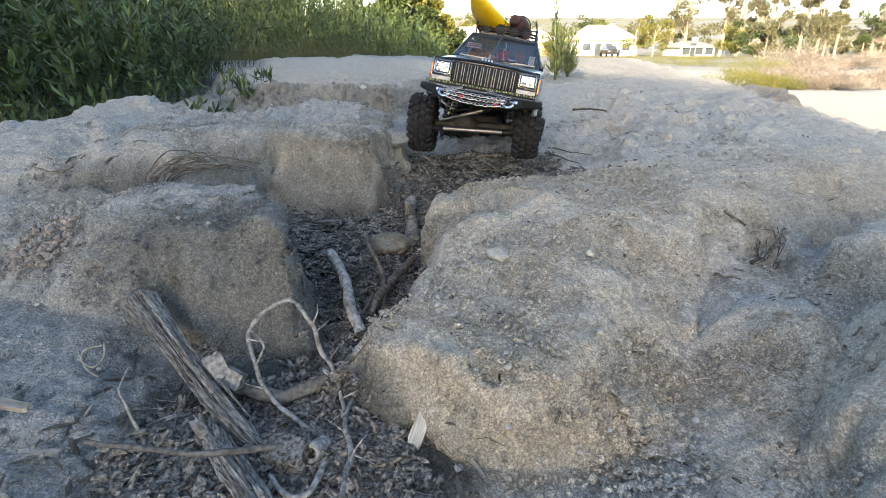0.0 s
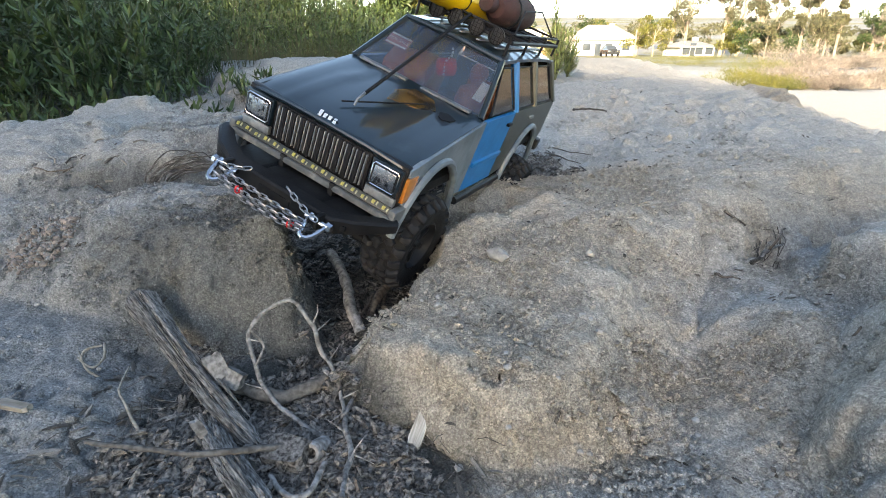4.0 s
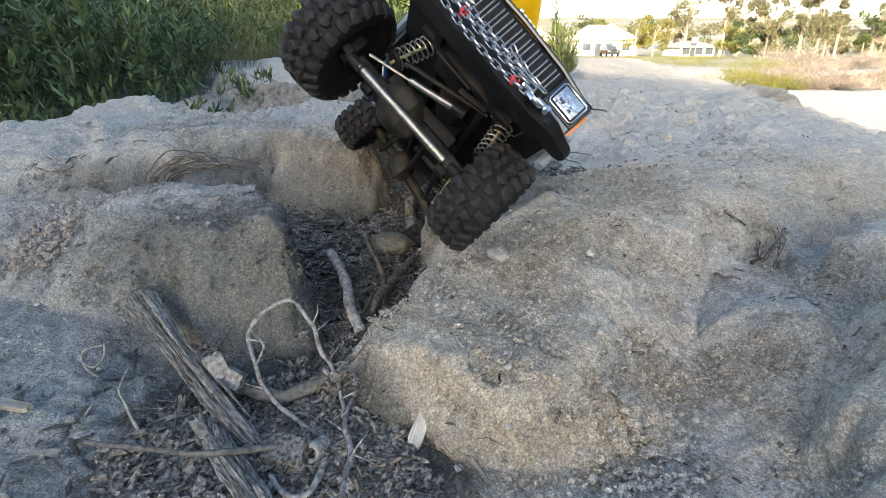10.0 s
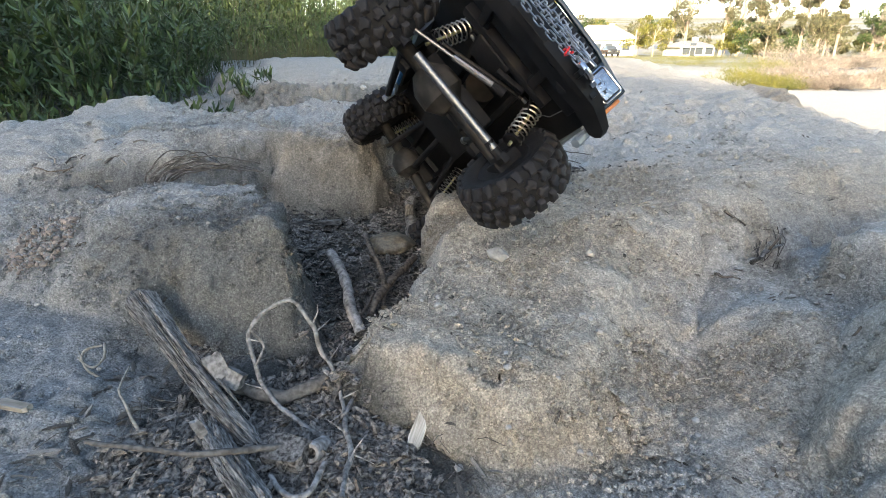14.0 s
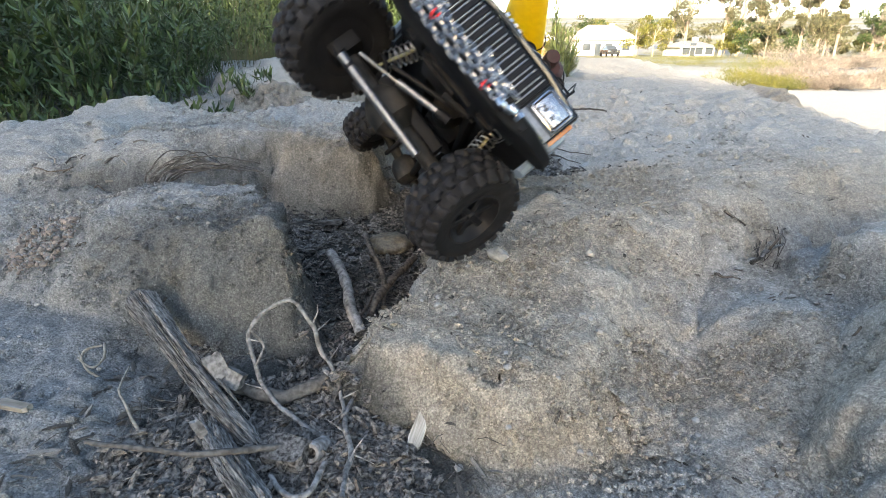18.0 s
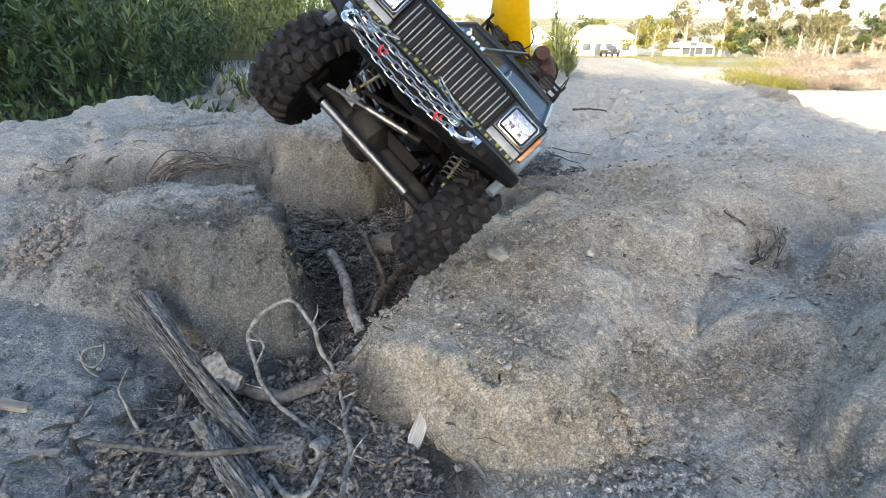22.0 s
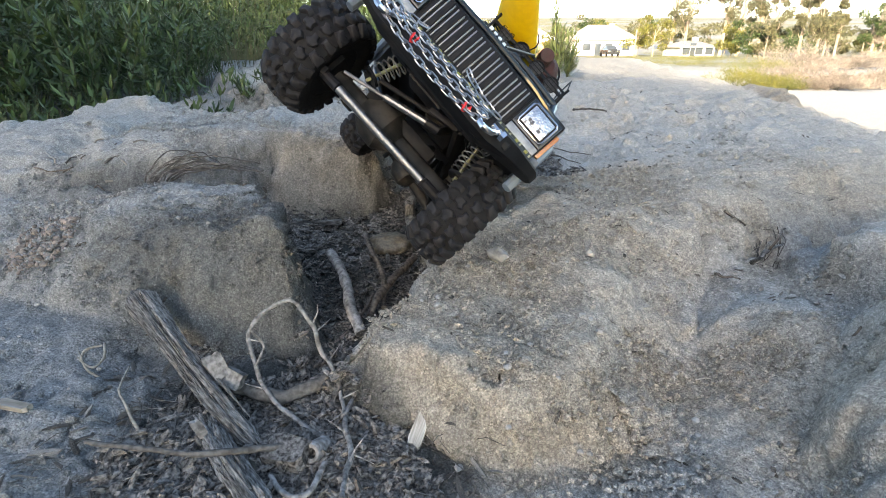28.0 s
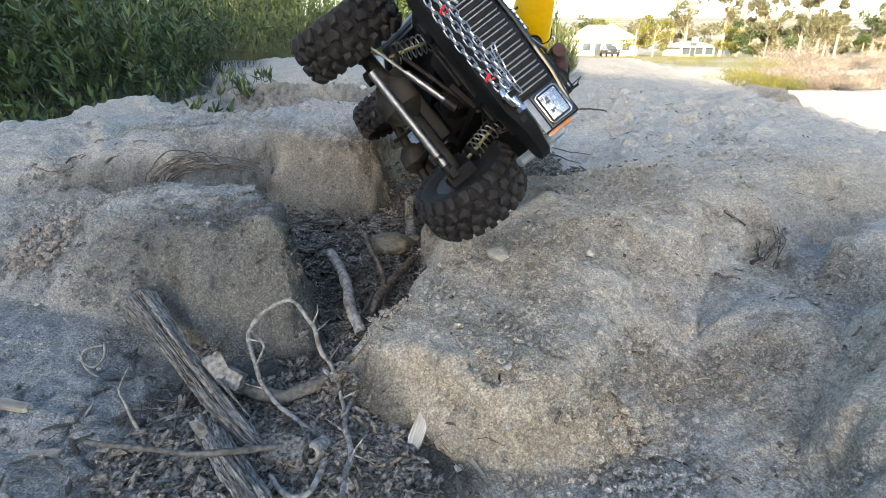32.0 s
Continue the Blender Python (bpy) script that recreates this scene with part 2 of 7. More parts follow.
RIGHT_MOUND = [(-0.0987, 0.3986), (-0.0803, 0.4308), (-0.0546, 0.4581), (-0.0496, 0.4858), (-0.0349, 0.5216), (-0.0213, 0.5546), (-0.0194, 0.5888), (-0.0334, 0.6426), (-0.0359, 0.6926), (-0.026, 0.73), (0, 0.765), (0.045, 0.812), (0.088, 0.85), (0.112, 0.895), (0.172, 0.955), (0.3, 1.06), (0.42, 1.3), (0.4, 1.8), (0.55, 2.6), (1, 2.75), (1.26, 2.3), (1.24, 1.7), (1.3, 1.2), (1.5, 0.95), (0.62, 0.72), (0.47, 0.64), (0.36, 0.6), (0.285, 0.53), (0.245, 0.46), (0.21, 0.375), (0.16, 0.328), (0.1, 0.312), (0.05, 0.305), (0.015, 0.322), (-0.018, 0.352), (-0.074, 0.39)]
LEFT_MOUND = [(-0.205, 0.672), (-0.163, 0.580), (-0.128, 0.500), (-0.146, 0.464), (-0.25, 0.466), (-0.37, 0.475), (-0.52, 0.52), (-0.9, 0.62),
              (-1.0, 0.85), (-0.62, 0.74), (-0.47, 0.71), (-0.36, 0.705), (-0.27, 0.70)]
BACK_LEDGE = [(-0.30, 0.812), (-0.275, 0.846), (-0.20, 0.828), (-0.14, 0.834), (-0.088, 0.872), (-0.068, 1.0), (-0.10, 1.25), (-0.22, 1.52),
              (-0.58, 1.36), (-0.80, 1.58), (-0.98, 1.50), (-1.06, 1.2), (-1.10, 0.95), (-1.3, 0.72), (-0.6, 0.735), (-0.46, 0.75), (-0.37, 0.775)]
WEEDS_NEAR = [(-3.0, 0.95), (-1.35, 1.15), (-1.18, 1.65), (-1.10, 2.2), (-1.35, 3.0), (-1.7, 4.4), (-4.5, 4.4), (-4.5, 1.4)]
SIDE_BLOCK = [(0.40, 0.545), (0.47, 0.60), (0.60, 0.66), (1.4, 0.85), (1.5, 0.55), (0.75, 0.50), (0.50, 0.49), (0.43, 0.50)]
CORNER_ROCK = [(0.262, 0.255), (0.272, 0.31), (0.32, 0.36), (0.375, 0.425), (0.48, 0.455), (0.9, 0.42), (0.9, 0.1), (0.3, 0.12)]
FAR_BANK = [(-0.12, 1.78), (-0.45, 1.62), (-0.7, 1.85), (-1.0, 2.3), (-1.3, 4.0), (-0.6, 6.0), (0.1, 5.0), (0.15, 2.4)]

HOLLOW = [(-0.0437, 0.5929), (-0.0116, 0.5745), (0.0078, 0.5755), (0.0311, 0.5992), (0.0557, 0.6252), (0.0844, 0.645), (0.1368, 0.673), (0.1579, 0.7117), (0.142, 0.745), (0.092, 0.75), (0.04, 0.73), (0, 0.6985), (-0.0448, 0.6866)]
BROW = [(-0.0039, 0.5546), (0.0116, 0.5655), (0.034, 0.5888), (0.0585, 0.6142), (0.0882, 0.6367), (0.1344, 0.664)]
GROOVES = [([(-0.58, 0.800), (-0.465, 0.776), (-0.40, 0.762), (-0.34, 0.776), (-0.285, 0.800)], 0.020, 0.012), ([(-0.50, 1.34), (-0.55, 1.12), (-0.585, 0.99), (-0.62, 0.88)], 0.020, 0.030), ([(-0.288, 0.88), (-0.292, 0.84)], 0.035, 0.012)]
SCARP = [(1.04, 1.70), (1.11, 1.66), (1.32, 2.12), (1.36, 2.35), (1.26, 2.30), (1.13, 1.98)]
CREASE = [(0.325, 0.625), (0.300, 0.554), (0.275, 0.490), (0.252, 0.430)]

CRACKS = [[(-0.230, 0.511), (-0.224, 0.504), (-0.220, 0.497), (-0.219, 0.489), (-0.217, 0.480)], [(0.335, 0.350), (0.327, 0.347), (0.309, 0.333), (0.301, 0.338), (0.283, 0.329)],
          [(0.018, 0.352), (0.034, 0.346), (0.042, 0.336), (0.050, 0.338)], [(0.170, 0.372), (0.182, 0.362), (0.196, 0.364)], [(0.060, 0.335), (0.085, 0.331), (0.105, 0.328)]]


def ground_height(x, y):
    wob = fbm(x, y, 0.09, 4, 0.5, 5) * 0.009 + fbm(x, y, 0.02, 3, 0.5, 91) * 0.0016
    # floor of the gully and the fields
    z = np.interp(y, [0, 0.40, 0.62, 0.80, 0.95, 1.1, 1.4, 1.8, 2.4, 3.5, 6.5, 9, 16, 40, 130, 210, 400, 900], [0.0, -0.004, 0.006, 0.026, 0.06, 0.085, 0.10, 0.125, 0.14, 0.155, 0.195, 0.02, -0.3, -0.8, -1.0, 5.0, 19.0, 45.0])
    z = z + 0.055 * ss(-x, 0.13, 0.42) * (1 - ss(y, 0.5, 0.7)) + 0.045 * ss(x, 0.17, 0.36) * (1 - ss(y, 0.6, 0.9)) * ss(y, 0.24, 0.46)
    z = z - 0.40 * ss(x - 0.22 * y, 0.74, 1.4) * (1 - ss(y, 9, 18)) * ss(y, 0.9, 1.5)
    z = z - 0.035 * np.exp(-((y - 1.68) / 0.16) ** 2) * ss(-x, -0.05, 0.15) - 0.10 * ss(-x - 0.05 * y, 0.80, 1.05) * ss(y, 0.9, 1.3) * (1 - ss(y, 4, 8))
    # back bank left of the truck's way
    top = 0.178 + 0.045 * ss(y, 1.9, 3.4) - 0.04 * ss(x, -0.25, 0.1) + fbm(x, y, 0.16, 4, 0.55, 26) * 0.014
    z = np.maximum(z, z + (top - z) * shoulder(sdist(x, y, FAR_BANK) + wob * 5 + fbm(x, y, 0.10, 3, 0.5, 27) * 0.03, 0.13, 2.0))
    # back ledge with its broken face
    top = 0.163 + 0.014 * ss(-x, 0.52, 0.75) * ss(y, 0.95, 1.3) - 0.03 * ss(-x, 0.4, 0.6) * (1 - ss(y, 0.8, 1.0)) - 0.032 * ss(-x, 0.72, 1.05)
    z = np.maximum(z, z + (top - z) * shoulder(sdist(x, y, BACK_LEDGE) + wob * 0.5, 0.050 + 0.045 * ss(-x, 0.24, 0.32) + 0.03 * ss(-x, 0.34, 0.6), 2.0))
    # left mound
    top = 0.150 - 0.02 * ss(-x, 0.35, 0.7) - 0.010 * (1 - ss(y, 0.52, 0.64))
    z = np.maximum(z, z + (top - z) * shoulder(sdist(x, y, LEFT_MOUND) + wob * 0.6, 0.044 + 0.12 * ss(-x, 0.22, 0.45), 2.4))
    # grooves between the lumps of the bank
    for line, depth, wide in GROOVES:
        z = z - depth * np.exp(-((line_distance(x, y, line) + wob * 0.6) / wide) ** 2)
    # right mound, long and smooth
    top = 0.066 + 0.044 * ss(y, 0.34, 0.66) + 0.035 * ss(y, 0.75, 1.7) + 0.012 * ss(x, 0.2, 0.6) - 0.045 * ss(x - 0.2 * y, 0.55, 0.95)
    w = 0.026 + 0.12 * ss(x, 0.02, 0.22) + 0.15 * ss(x, 0.5, 1.0)
    z = np.maximum(z, z + (top - z) * shoulder(sdist(x, y, RIGHT_MOUND) + wob * (0.8 - 0.5 * ss(x, 0.1, 0.3)), w, 2.2))
    # hollow worn into the right mound's brow
    z = z - (0.022 + 0.020 * ss(x, 0.05, 0.10)) * shoulder(sdist(x, y, HOLLOW) + wob * 0.5, 0.030, 1.7)
    z = z + 0.007 * np.exp(-(line_distance(x, y, BROW) / 0.013) ** 2)
    # block and corner rock on the right
    z = np.maximum(z, z + (0.112 - z) * shoulder(sdist(x, y, SIDE_BLOCK) + wob, 0.05))
    z = np.maximum(z, z + (0.095 + 0.05 * ss(x, 0.3, 0.5) - z) * shoulder(sdist(x, y, CORNER_ROCK) + wob, 0.050, 1.8))
    # crease between the mound's flank and a low tan swelling
    z = z - 0.009 * np.exp(-(line_distance(x, y, CREASE) / 0.010) ** 2) + 0.016 * np.exp(-((x - 0.345) / 0.050) ** 2 - ((y - 0.430) / 0.050) ** 2)
    # small scarp at the road's edge
    z = z + 0.022 * shoulder(sdist(x, y, SCARP) + wob * 2, 0.05, 2.0)
    # burrow under the block
    z = z - 0.042 * np.exp(-(((x - 0.418) / 0.022) ** 2 + ((y - 0.628) / 0.036) ** 2) ** 1.5)
    # roughness, less on trodden places, and great swells far off
    rough = fbm(x, y, 0.40, 2, 0.5, 19)
    z = z + wob * 0.45 + fbm(x, y, 0.30, 3, 0.5, 31) * 0.007 + fbm(x, y, 0.040, 4, 0.55, 77) * 0.0012 + fbm(x, y, 0.14, 5, 0.6, 23) * (0.011 * ss(y, 0.85, 1.3) + 0.004 * ss(x, 0.36, 0.5))
    # crust broken into crumbs, in patches
    near = ss(2.2 - np.abs(y - 0.8), 0, 0.8)
    patchy = 0.35 + 0.65 * ss(fbm(x, y, 0.13, 3, 0.5, 52), -0.25, 0.45)
    crumb = np.abs(fbm(x, y, 0.034, 3, 0.6, 83)) * 0.0060 + np.abs(fbm(x, y, 0.013, 2, 0.6, 87)) * 0.0030
    z = z + near * patchy * (crumb - 0.004) * 0.35
    # two long open cracks
    for line in CRACKS:
        d = line_distance(x, y, line)
        z = z - 0.009 * np.exp(-((d + 0.003 * fbm(x, y, 0.012, 2, 0.5, 33)) / 0.0030) ** 2)
    # dry cracks and crumbled rills
    crack = fbm(x, y, 0.11, 3, 0.55, 63)
    z = z - 0.0045 * np.exp(-(crack / 0.022) ** 2) * ss(rough, -0.1, 0.5)
    z = z + fbm(x, y, 5.0, 3, 0.5, 12) * 0.12 * ss(np.abs(y), 7, 25)
    # unseen bank added behind the camera to block the sun from the near ground
    z = z + (14.6 + 1.6 * ss(0.35 * y - x, 1.0, 2.2) + fbm(x, y, 6.0, 3, 0.5, 8) * 0.15) * ss(-y, 22, 42) * (1 - ss(x - 0.35 * y, 0.66, 0.96))
    return z


def steps(lo, hi, spans, grow):
    """Grid lines: even inside the spans (from, to, step), wider and wider outside them."""
    out = []
    for a, b, step in spans:
        out += list(np.arange(a, b - step * 0.5, step))
    v, s = spans[-1][1], spans[-1][2]
    while v < hi:
        out.append(v)
        s *= grow
        v += s
    v, s, low = spans[0][0], spans[0][2], []
    while v > lo:
        s *= grow
        v -= s
        low.append(v)
    return np.array(low[::-1] + out)


def soil_tones(x, y, steep):
    """How much of the soil is dark with rotted bark and painted shade, bare tan subsoil, pale with dust and painted sky
    light, and dry turf.
    """
    near = ss(1.6 - np.abs(y - 0.6), 0, 0.5) * ss(1.6 - np.abs(x), 0, 0.5)
    rim = sdist(x, y, RIGHT_MOUND)
    # rotted bark on the gully floor, with shade painted in at the ledge's foot
    humus_shade = ss(fbm(x, y, 0.10, 3, 0.5, 71) * 0.03 + sdist(x, y, [(0.02, 0.33), (-0.06, 0.42), (-0.02, 0.62), (0.0, 0.85), (0.2, 1.05), (0.0, 1.05), (-0.13, 0.845), (-0.2, 0.835), (-0.29, 0.82), (-0.22, 0.70), (-0.16, 0.56), (-0.15, 0.48), (-0.235, 0.42), (-0.245, 0.2), (0.02, 0.2)]), -0.035, 0.03)
    humus_shade = humus_shade * (1 - ss(rim, -0.004, 0.012) * (y < 0.9))
    # shaded front of the left mound, darkened by colour
    humus_shade = np.maximum(humus_shade, 0.58 * ss(fbm(x, y, 0.10, 3, 0.5, 72) * 0.03 + sdist(x, y, [(-0.33, 0.44), (-0.12, 0.42), (-0.10, 0.50), (-0.16, 0.60), (-0.22, 0.575), (-0.30, 0.55), (-0.36, 0.52)]), -0.04, 0.04))
    # shade lying in the hollow, put into the colour
    humus_shade = np.maximum(humus_shade, 0.20 * ss(sdist(x, y, HOLLOW) + 0.008 * fbm(x, y, 0.03, 3, 0.5, 73), 0.004, 0.03))
    # painted shade along the cleft and round the ledge block's right end
    humus_shade = np.maximum(humus_shade, 0.62 * np.exp(-((line_distance(x, y, GROOVES[0][0]) + 0.010 * fbm(x, y, 0.05, 3, 0.5, 76)) / 0.020) ** 2))
    humus_shade = np.maximum(humus_shade, 0.75 * np.exp(-((x + 0.085) / 0.035) ** 2 - ((y - 0.875) / 0.05) ** 2))
    # litter under the weeds, and their shade painted along the edge
    humus_shade = np.maximum(humus_shade, 0.85 * ss(sdist(x, y, WEEDS_NEAR) + 0.06 * fbm(x, y, 0.15, 3, 0.5, 78), -0.22, -0.02))
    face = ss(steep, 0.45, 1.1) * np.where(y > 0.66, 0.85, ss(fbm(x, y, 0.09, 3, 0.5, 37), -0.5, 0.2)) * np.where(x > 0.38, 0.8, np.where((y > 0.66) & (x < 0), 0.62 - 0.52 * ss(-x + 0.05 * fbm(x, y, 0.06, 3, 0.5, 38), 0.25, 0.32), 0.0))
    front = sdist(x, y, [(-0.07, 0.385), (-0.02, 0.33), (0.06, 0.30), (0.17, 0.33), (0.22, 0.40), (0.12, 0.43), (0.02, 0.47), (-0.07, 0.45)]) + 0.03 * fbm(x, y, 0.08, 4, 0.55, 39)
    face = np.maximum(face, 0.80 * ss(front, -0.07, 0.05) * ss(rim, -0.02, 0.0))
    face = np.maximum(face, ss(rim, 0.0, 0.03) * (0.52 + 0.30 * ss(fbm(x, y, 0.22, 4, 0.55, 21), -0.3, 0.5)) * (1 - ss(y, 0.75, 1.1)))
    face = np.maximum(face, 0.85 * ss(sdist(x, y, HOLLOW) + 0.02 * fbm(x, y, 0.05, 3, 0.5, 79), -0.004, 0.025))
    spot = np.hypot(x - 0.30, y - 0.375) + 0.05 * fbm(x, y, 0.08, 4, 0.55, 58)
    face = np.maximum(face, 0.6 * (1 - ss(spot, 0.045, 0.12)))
    # steep left walls: olive-brown soil plus the truck's shade, both as colour
    humus_shade = np.maximum(humus_shade, 0.42 * ss(steep, 0.5, 1.2) * ss(-x, 0.04, 0.10) * ss(y, 0.44, 0.50) * (1 - ss(-x, 0.32, 0.40)) * ss(fbm(x, y, 0.07, 3, 0.5, 81), -0.7, 0.0))
    dust_light = ss(sdist(x, y, [(-0.08, 0.46), (-0.06, 0.36), (0.0, 0.26), (0.55, 0.26), (0.55, 0.5), (0.50, 0.70), (1.4, 1.0), (1.2, 2.6), (0.3, 2.6), (0.16, 1.1), (0.02, 0.80), (-0.03, 0.55)]) + 0.06 * fbm(x, y, 0.16, 4, 0.55, 57), -0.05, 0.12)
    # flat tops of ledge and left mound: dust, with sky light painted in
    dust_light = np.maximum(dust_light, 0.36 * ss(sdist(x, y, BACK_LEDGE) + 0.03 * fbm(x, y, 0.10, 4, 0.55, 54), 0.03, 0.10))
    dust_light = np.maximum(dust_light, 0.38 * ss(sdist(x, y, LEFT_MOUND) + 0.03 * fbm(x, y, 0.10, 4, 0.55, 55), 0.05, 0.10))
    # paler farther off, as more open sky is put into the colour
    dust_light = dust_light * (0.88 + 0.12 * ss(y, 0.75, 1.3))
    dust_light = np.maximum(dust_light, ss(x - 0.22 * y, 0.5, 0.9) * ss(y, 1.2, 2.0) * (1 - ss(y, 14, 22)))
    turf = ss(y, 12, 40) * ss(fbm(x, y, 18.0, 3, 0.5, 29), -0.5, 0.3)
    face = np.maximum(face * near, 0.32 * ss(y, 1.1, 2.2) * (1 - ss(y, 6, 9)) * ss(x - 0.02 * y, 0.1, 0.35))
    bank = ss(sdist(x, y, FAR_BANK) + 0.08 * fbm(x, y, 0.25, 4, 0.55, 74), -0.06, 0.10) * (1 - ss(y, 3.5, 5.0))
    rim2 = sdist(x, y, FAR_BANK) + 0.06 * fbm(x, y, 0.12, 4, 0.55, 75)
    brown = ss(rim2, -0.12, 0.0) * (1 - ss(rim2, 0.06, 0.20)) * (1 - ss(y, 3.0, 4.0))
    # brown scarp, its shade included as a darker tone
    scarp = ss(sdist(x, y, SCARP), -0.02, 0.02)
    return np.maximum(np.maximum(humus_shade * (y < 4.5), 0.42 * brown), 0.35 * scarp), np.maximum(np.maximum(face, 0.4 * bank), 0.8 * scarp), np.maximum(dust_light * (1 - 0.8 * scarp), 0.5 * bank * (1 - brown)), turf


def build_ground():
    xs = steps(-700, 700, [(-1.15, -0.60, 0.007), (-0.60, 0.62, 0.0030), (0.62, 1.20, 0.007)], 1.075)
    ys = steps(-120, 1500, [(0.22, 1.00, 0.0030), (1.00, 2.10, 0.0064)], 1.055)
    x, y = np.meshgrid(xs, ys)
    z = ground_height(x, y)
    near = ss(1.6 - np.abs(y - 0.6), 0, 0.5) * ss(1.6 - np.abs(x), 0, 0.5)
    gy, gx = np.gradient(z, ys, xs)
    steep = np.clip(np.hypot(gx, gy), 0, 2) * near
    # relief along the surface's own normal: lumps, crust and grains, stronger on the broken faces
    co = np.stack([x, y, z], -1).reshape(-1, 3)
    nrm = np.stack([-gx, -gy, np.ones_like(z)], -1).reshape(-1, 3)
    nrm /= np.linalg.norm(nrm, axis=1, keepdims=True)
    q = np.flatnonzero(near.ravel() > 0.02)
    pq, st, nq = co[q], steep.ravel()[q], near.ravel()[q]
    patchy = ss(fbm3(pq, 0.11, 3, 0.5, 41), -0.2, 0.45)
    lump = np.abs(fbm3(pq, 0.030, 2, 0.5, 3))
    grain = np.abs(fbm3(pq, 0.0115, 2, 0.6, 14))
    d = fbm3(pq, 0.060, 4, 0.62, 9) * (0.0020 + 0.0085 * np.clip(st, 0, 1)) + (lump - 0.35) * (0.0036 + 0.0044 * patchy) * (1 + 1.1 * ss(pq[:, 1], 0.75, 1.25)) * (1 - 0.42 * ss(pq[:, 0], -0.06, 0.05) * (1 - ss(pq[:, 1], 0.7, 0.85))) + (grain - 0.3) * (0.0016 + 0.0018 * patchy) - 0.0009
    co[q] += nrm[q] * (d * nq)[:, None]
    nx, ny = len(xs), len(ys)
    i = np.arange(nx * ny).reshape(ny, nx)
    quads = np.stack([i[:-1, :-1], i[:-1, 1:], i[1:, 1:], i[1:, :-1]], -1).reshape(-1, 4)
    me = bpy.data.meshes.new("ground")
    me.vertices.add(len(co))
    me.vertices.foreach_set("co", co.astype(np.float32).ravel())
    me.loops.add(quads.size)
    me.loops.foreach_set("vertex_index", quads.astype(np.int32).ravel())
    me.polygons.add(len(quads))
    me.polygons.foreach_set("loop_start", np.arange(0, quads.size, 4, dtype=np.int32))
    me.polygons.foreach_set("use_smooth", np.ones(len(quads), bool))
    me.update(calc_edges=True)
    me.materials.append(M_DIRT)
    for nm, val in zip(("humus_shade", "subsoil", "dust_light", "turf"), soil_tones(x, y, steep / np.maximum(near, 1e-3))):
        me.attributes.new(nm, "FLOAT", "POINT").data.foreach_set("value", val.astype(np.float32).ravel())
    return tagged(new("ground", me), "dry grey and tan eroded dirt with gully and mounds", "ground", kind="structure")


build_ground()


def gz(x, y):
    return float(ground_height(np.array([x]), np.array([y]))[0])

# ---- the toy truck ----
WHEEL_R, WHEEL_Z, TRACK, BASE = 0.056, -0.020, 0.0978, 0.32
AXLE_Y = -0.0092      # the front axle sits a little to one side

M_HOOD = mat("slate_blue_paint", (0.0065, 0.0135, 0.0200), 0.30, 0.0, 0.15, 60, 0.0, 700, second=(0.022, 0.030, 0.036), mix_scale=18, mix_lo=0.60, mix_hi=0.75, coat=0.55, spec=0.20)
M_DOOR = mat("bright_blue_paint", (0.010, 0.13, 0.33), 0.4, 0.0, 0.15, 50, 0.05, 500, spec=0.25)
M_FENDER = mat("faded_grey_paint", (0.13, 0.152, 0.175), 0.42, 0.0, 0.15, 60, 0.05, 500, second=(0.075, 0.095, 0.115), mix_scale=22)
M_STRIP = mat("scratched_grey_strip", (0.075, 0.080, 0.085), 0.45, 0.0, 0.3, 90, 0.1, 500, second=(0.16, 0.16, 0.16), mix_scale=60, mix_lo=0.55, mix_hi=0.7, spec=0.3)
M_OLIVE = mat("dark_olive_paint", (0.045, 0.047, 0.04), 0.35, 0.1, 0.2, 50, 0.05, 500, spec=0.3)
M_TRIM = mat("worn_silver_trim", (0.17, 0.175, 0.18), 0.40, 0.6, 0.25, 120, 0.1, 600)
M_BAR = mat("silver_grille_bar", (0.20, 0.205, 0.21), 0.45, 0.5, 0.25, 120, 0.1, 600)
M_SCRAPE = mat("brown_bare_patch", (0.10, 0.052, 0.018), 0.2, 0.0, 0.5, 60, second=(0.012, 0.010, 0.008), mix_scale=40, coat=0.5)
M_CHROME = mat("chrome", (0.44, 0.44, 0.46), 0.16, 1.0, 0.08, 90)
M_CHAIN = mat("bright_steel_chain", (0.31, 0.31, 0.32), 0.28, 1.0, 0.15, 90)
M_STEEL = mat("brushed_aluminium", (0.20, 0.20, 0.205), 0.46, 1.0, 0.2, 220, 0.12, 900)
M_BLACK = mat("black_plastic", (0.011, 0.011, 0.0125), 0.45, 0.0, 0.3, 70, 0.12, 600, second=(0.022, 0.020, 0.018), mix_scale=30, mix_lo=0.60, mix_hi=0.72, spec=0.09)
M_BUMPER = mat("satin_black_bumper", (0.0062, 0.0066, 0.0078), 0.5, 0.0, 0.3, 60, 0.1, 500, second=(0.011, 0.011, 0.012), mix_scale=25, spec=0.12)
M_RUBBER = mat("dusty_tyre_rubber", (0.0095, 0.0095, 0.0105), 0.7, 0.0, 0.35, 90, 0.3, 500, second=(0.019, 0.0185, 0.019), mix_scale=35, mix_lo=0.54, mix_hi=0.74, spec=0.12)
M_LUG = mat("worn_tread_rubber", (0.0120, 0.0118, 0.0135), 0.7, 0.0, 0.3, 90, 0.3, 500, second=(0.028, 0.0270, 0.0285), mix_scale=45, mix_lo=0.5, mix_hi=0.75, spec=0.2)
M_DARK = mat("underbody_black", (0.0085, 0.0085, 0.0095), 0.65, 0.0, 0.4, 60, 0.2, 300, second=(0.016, 0.014, 0.012), mix_scale=28, mix_lo=0.60, mix_hi=0.75, spec=0.12)
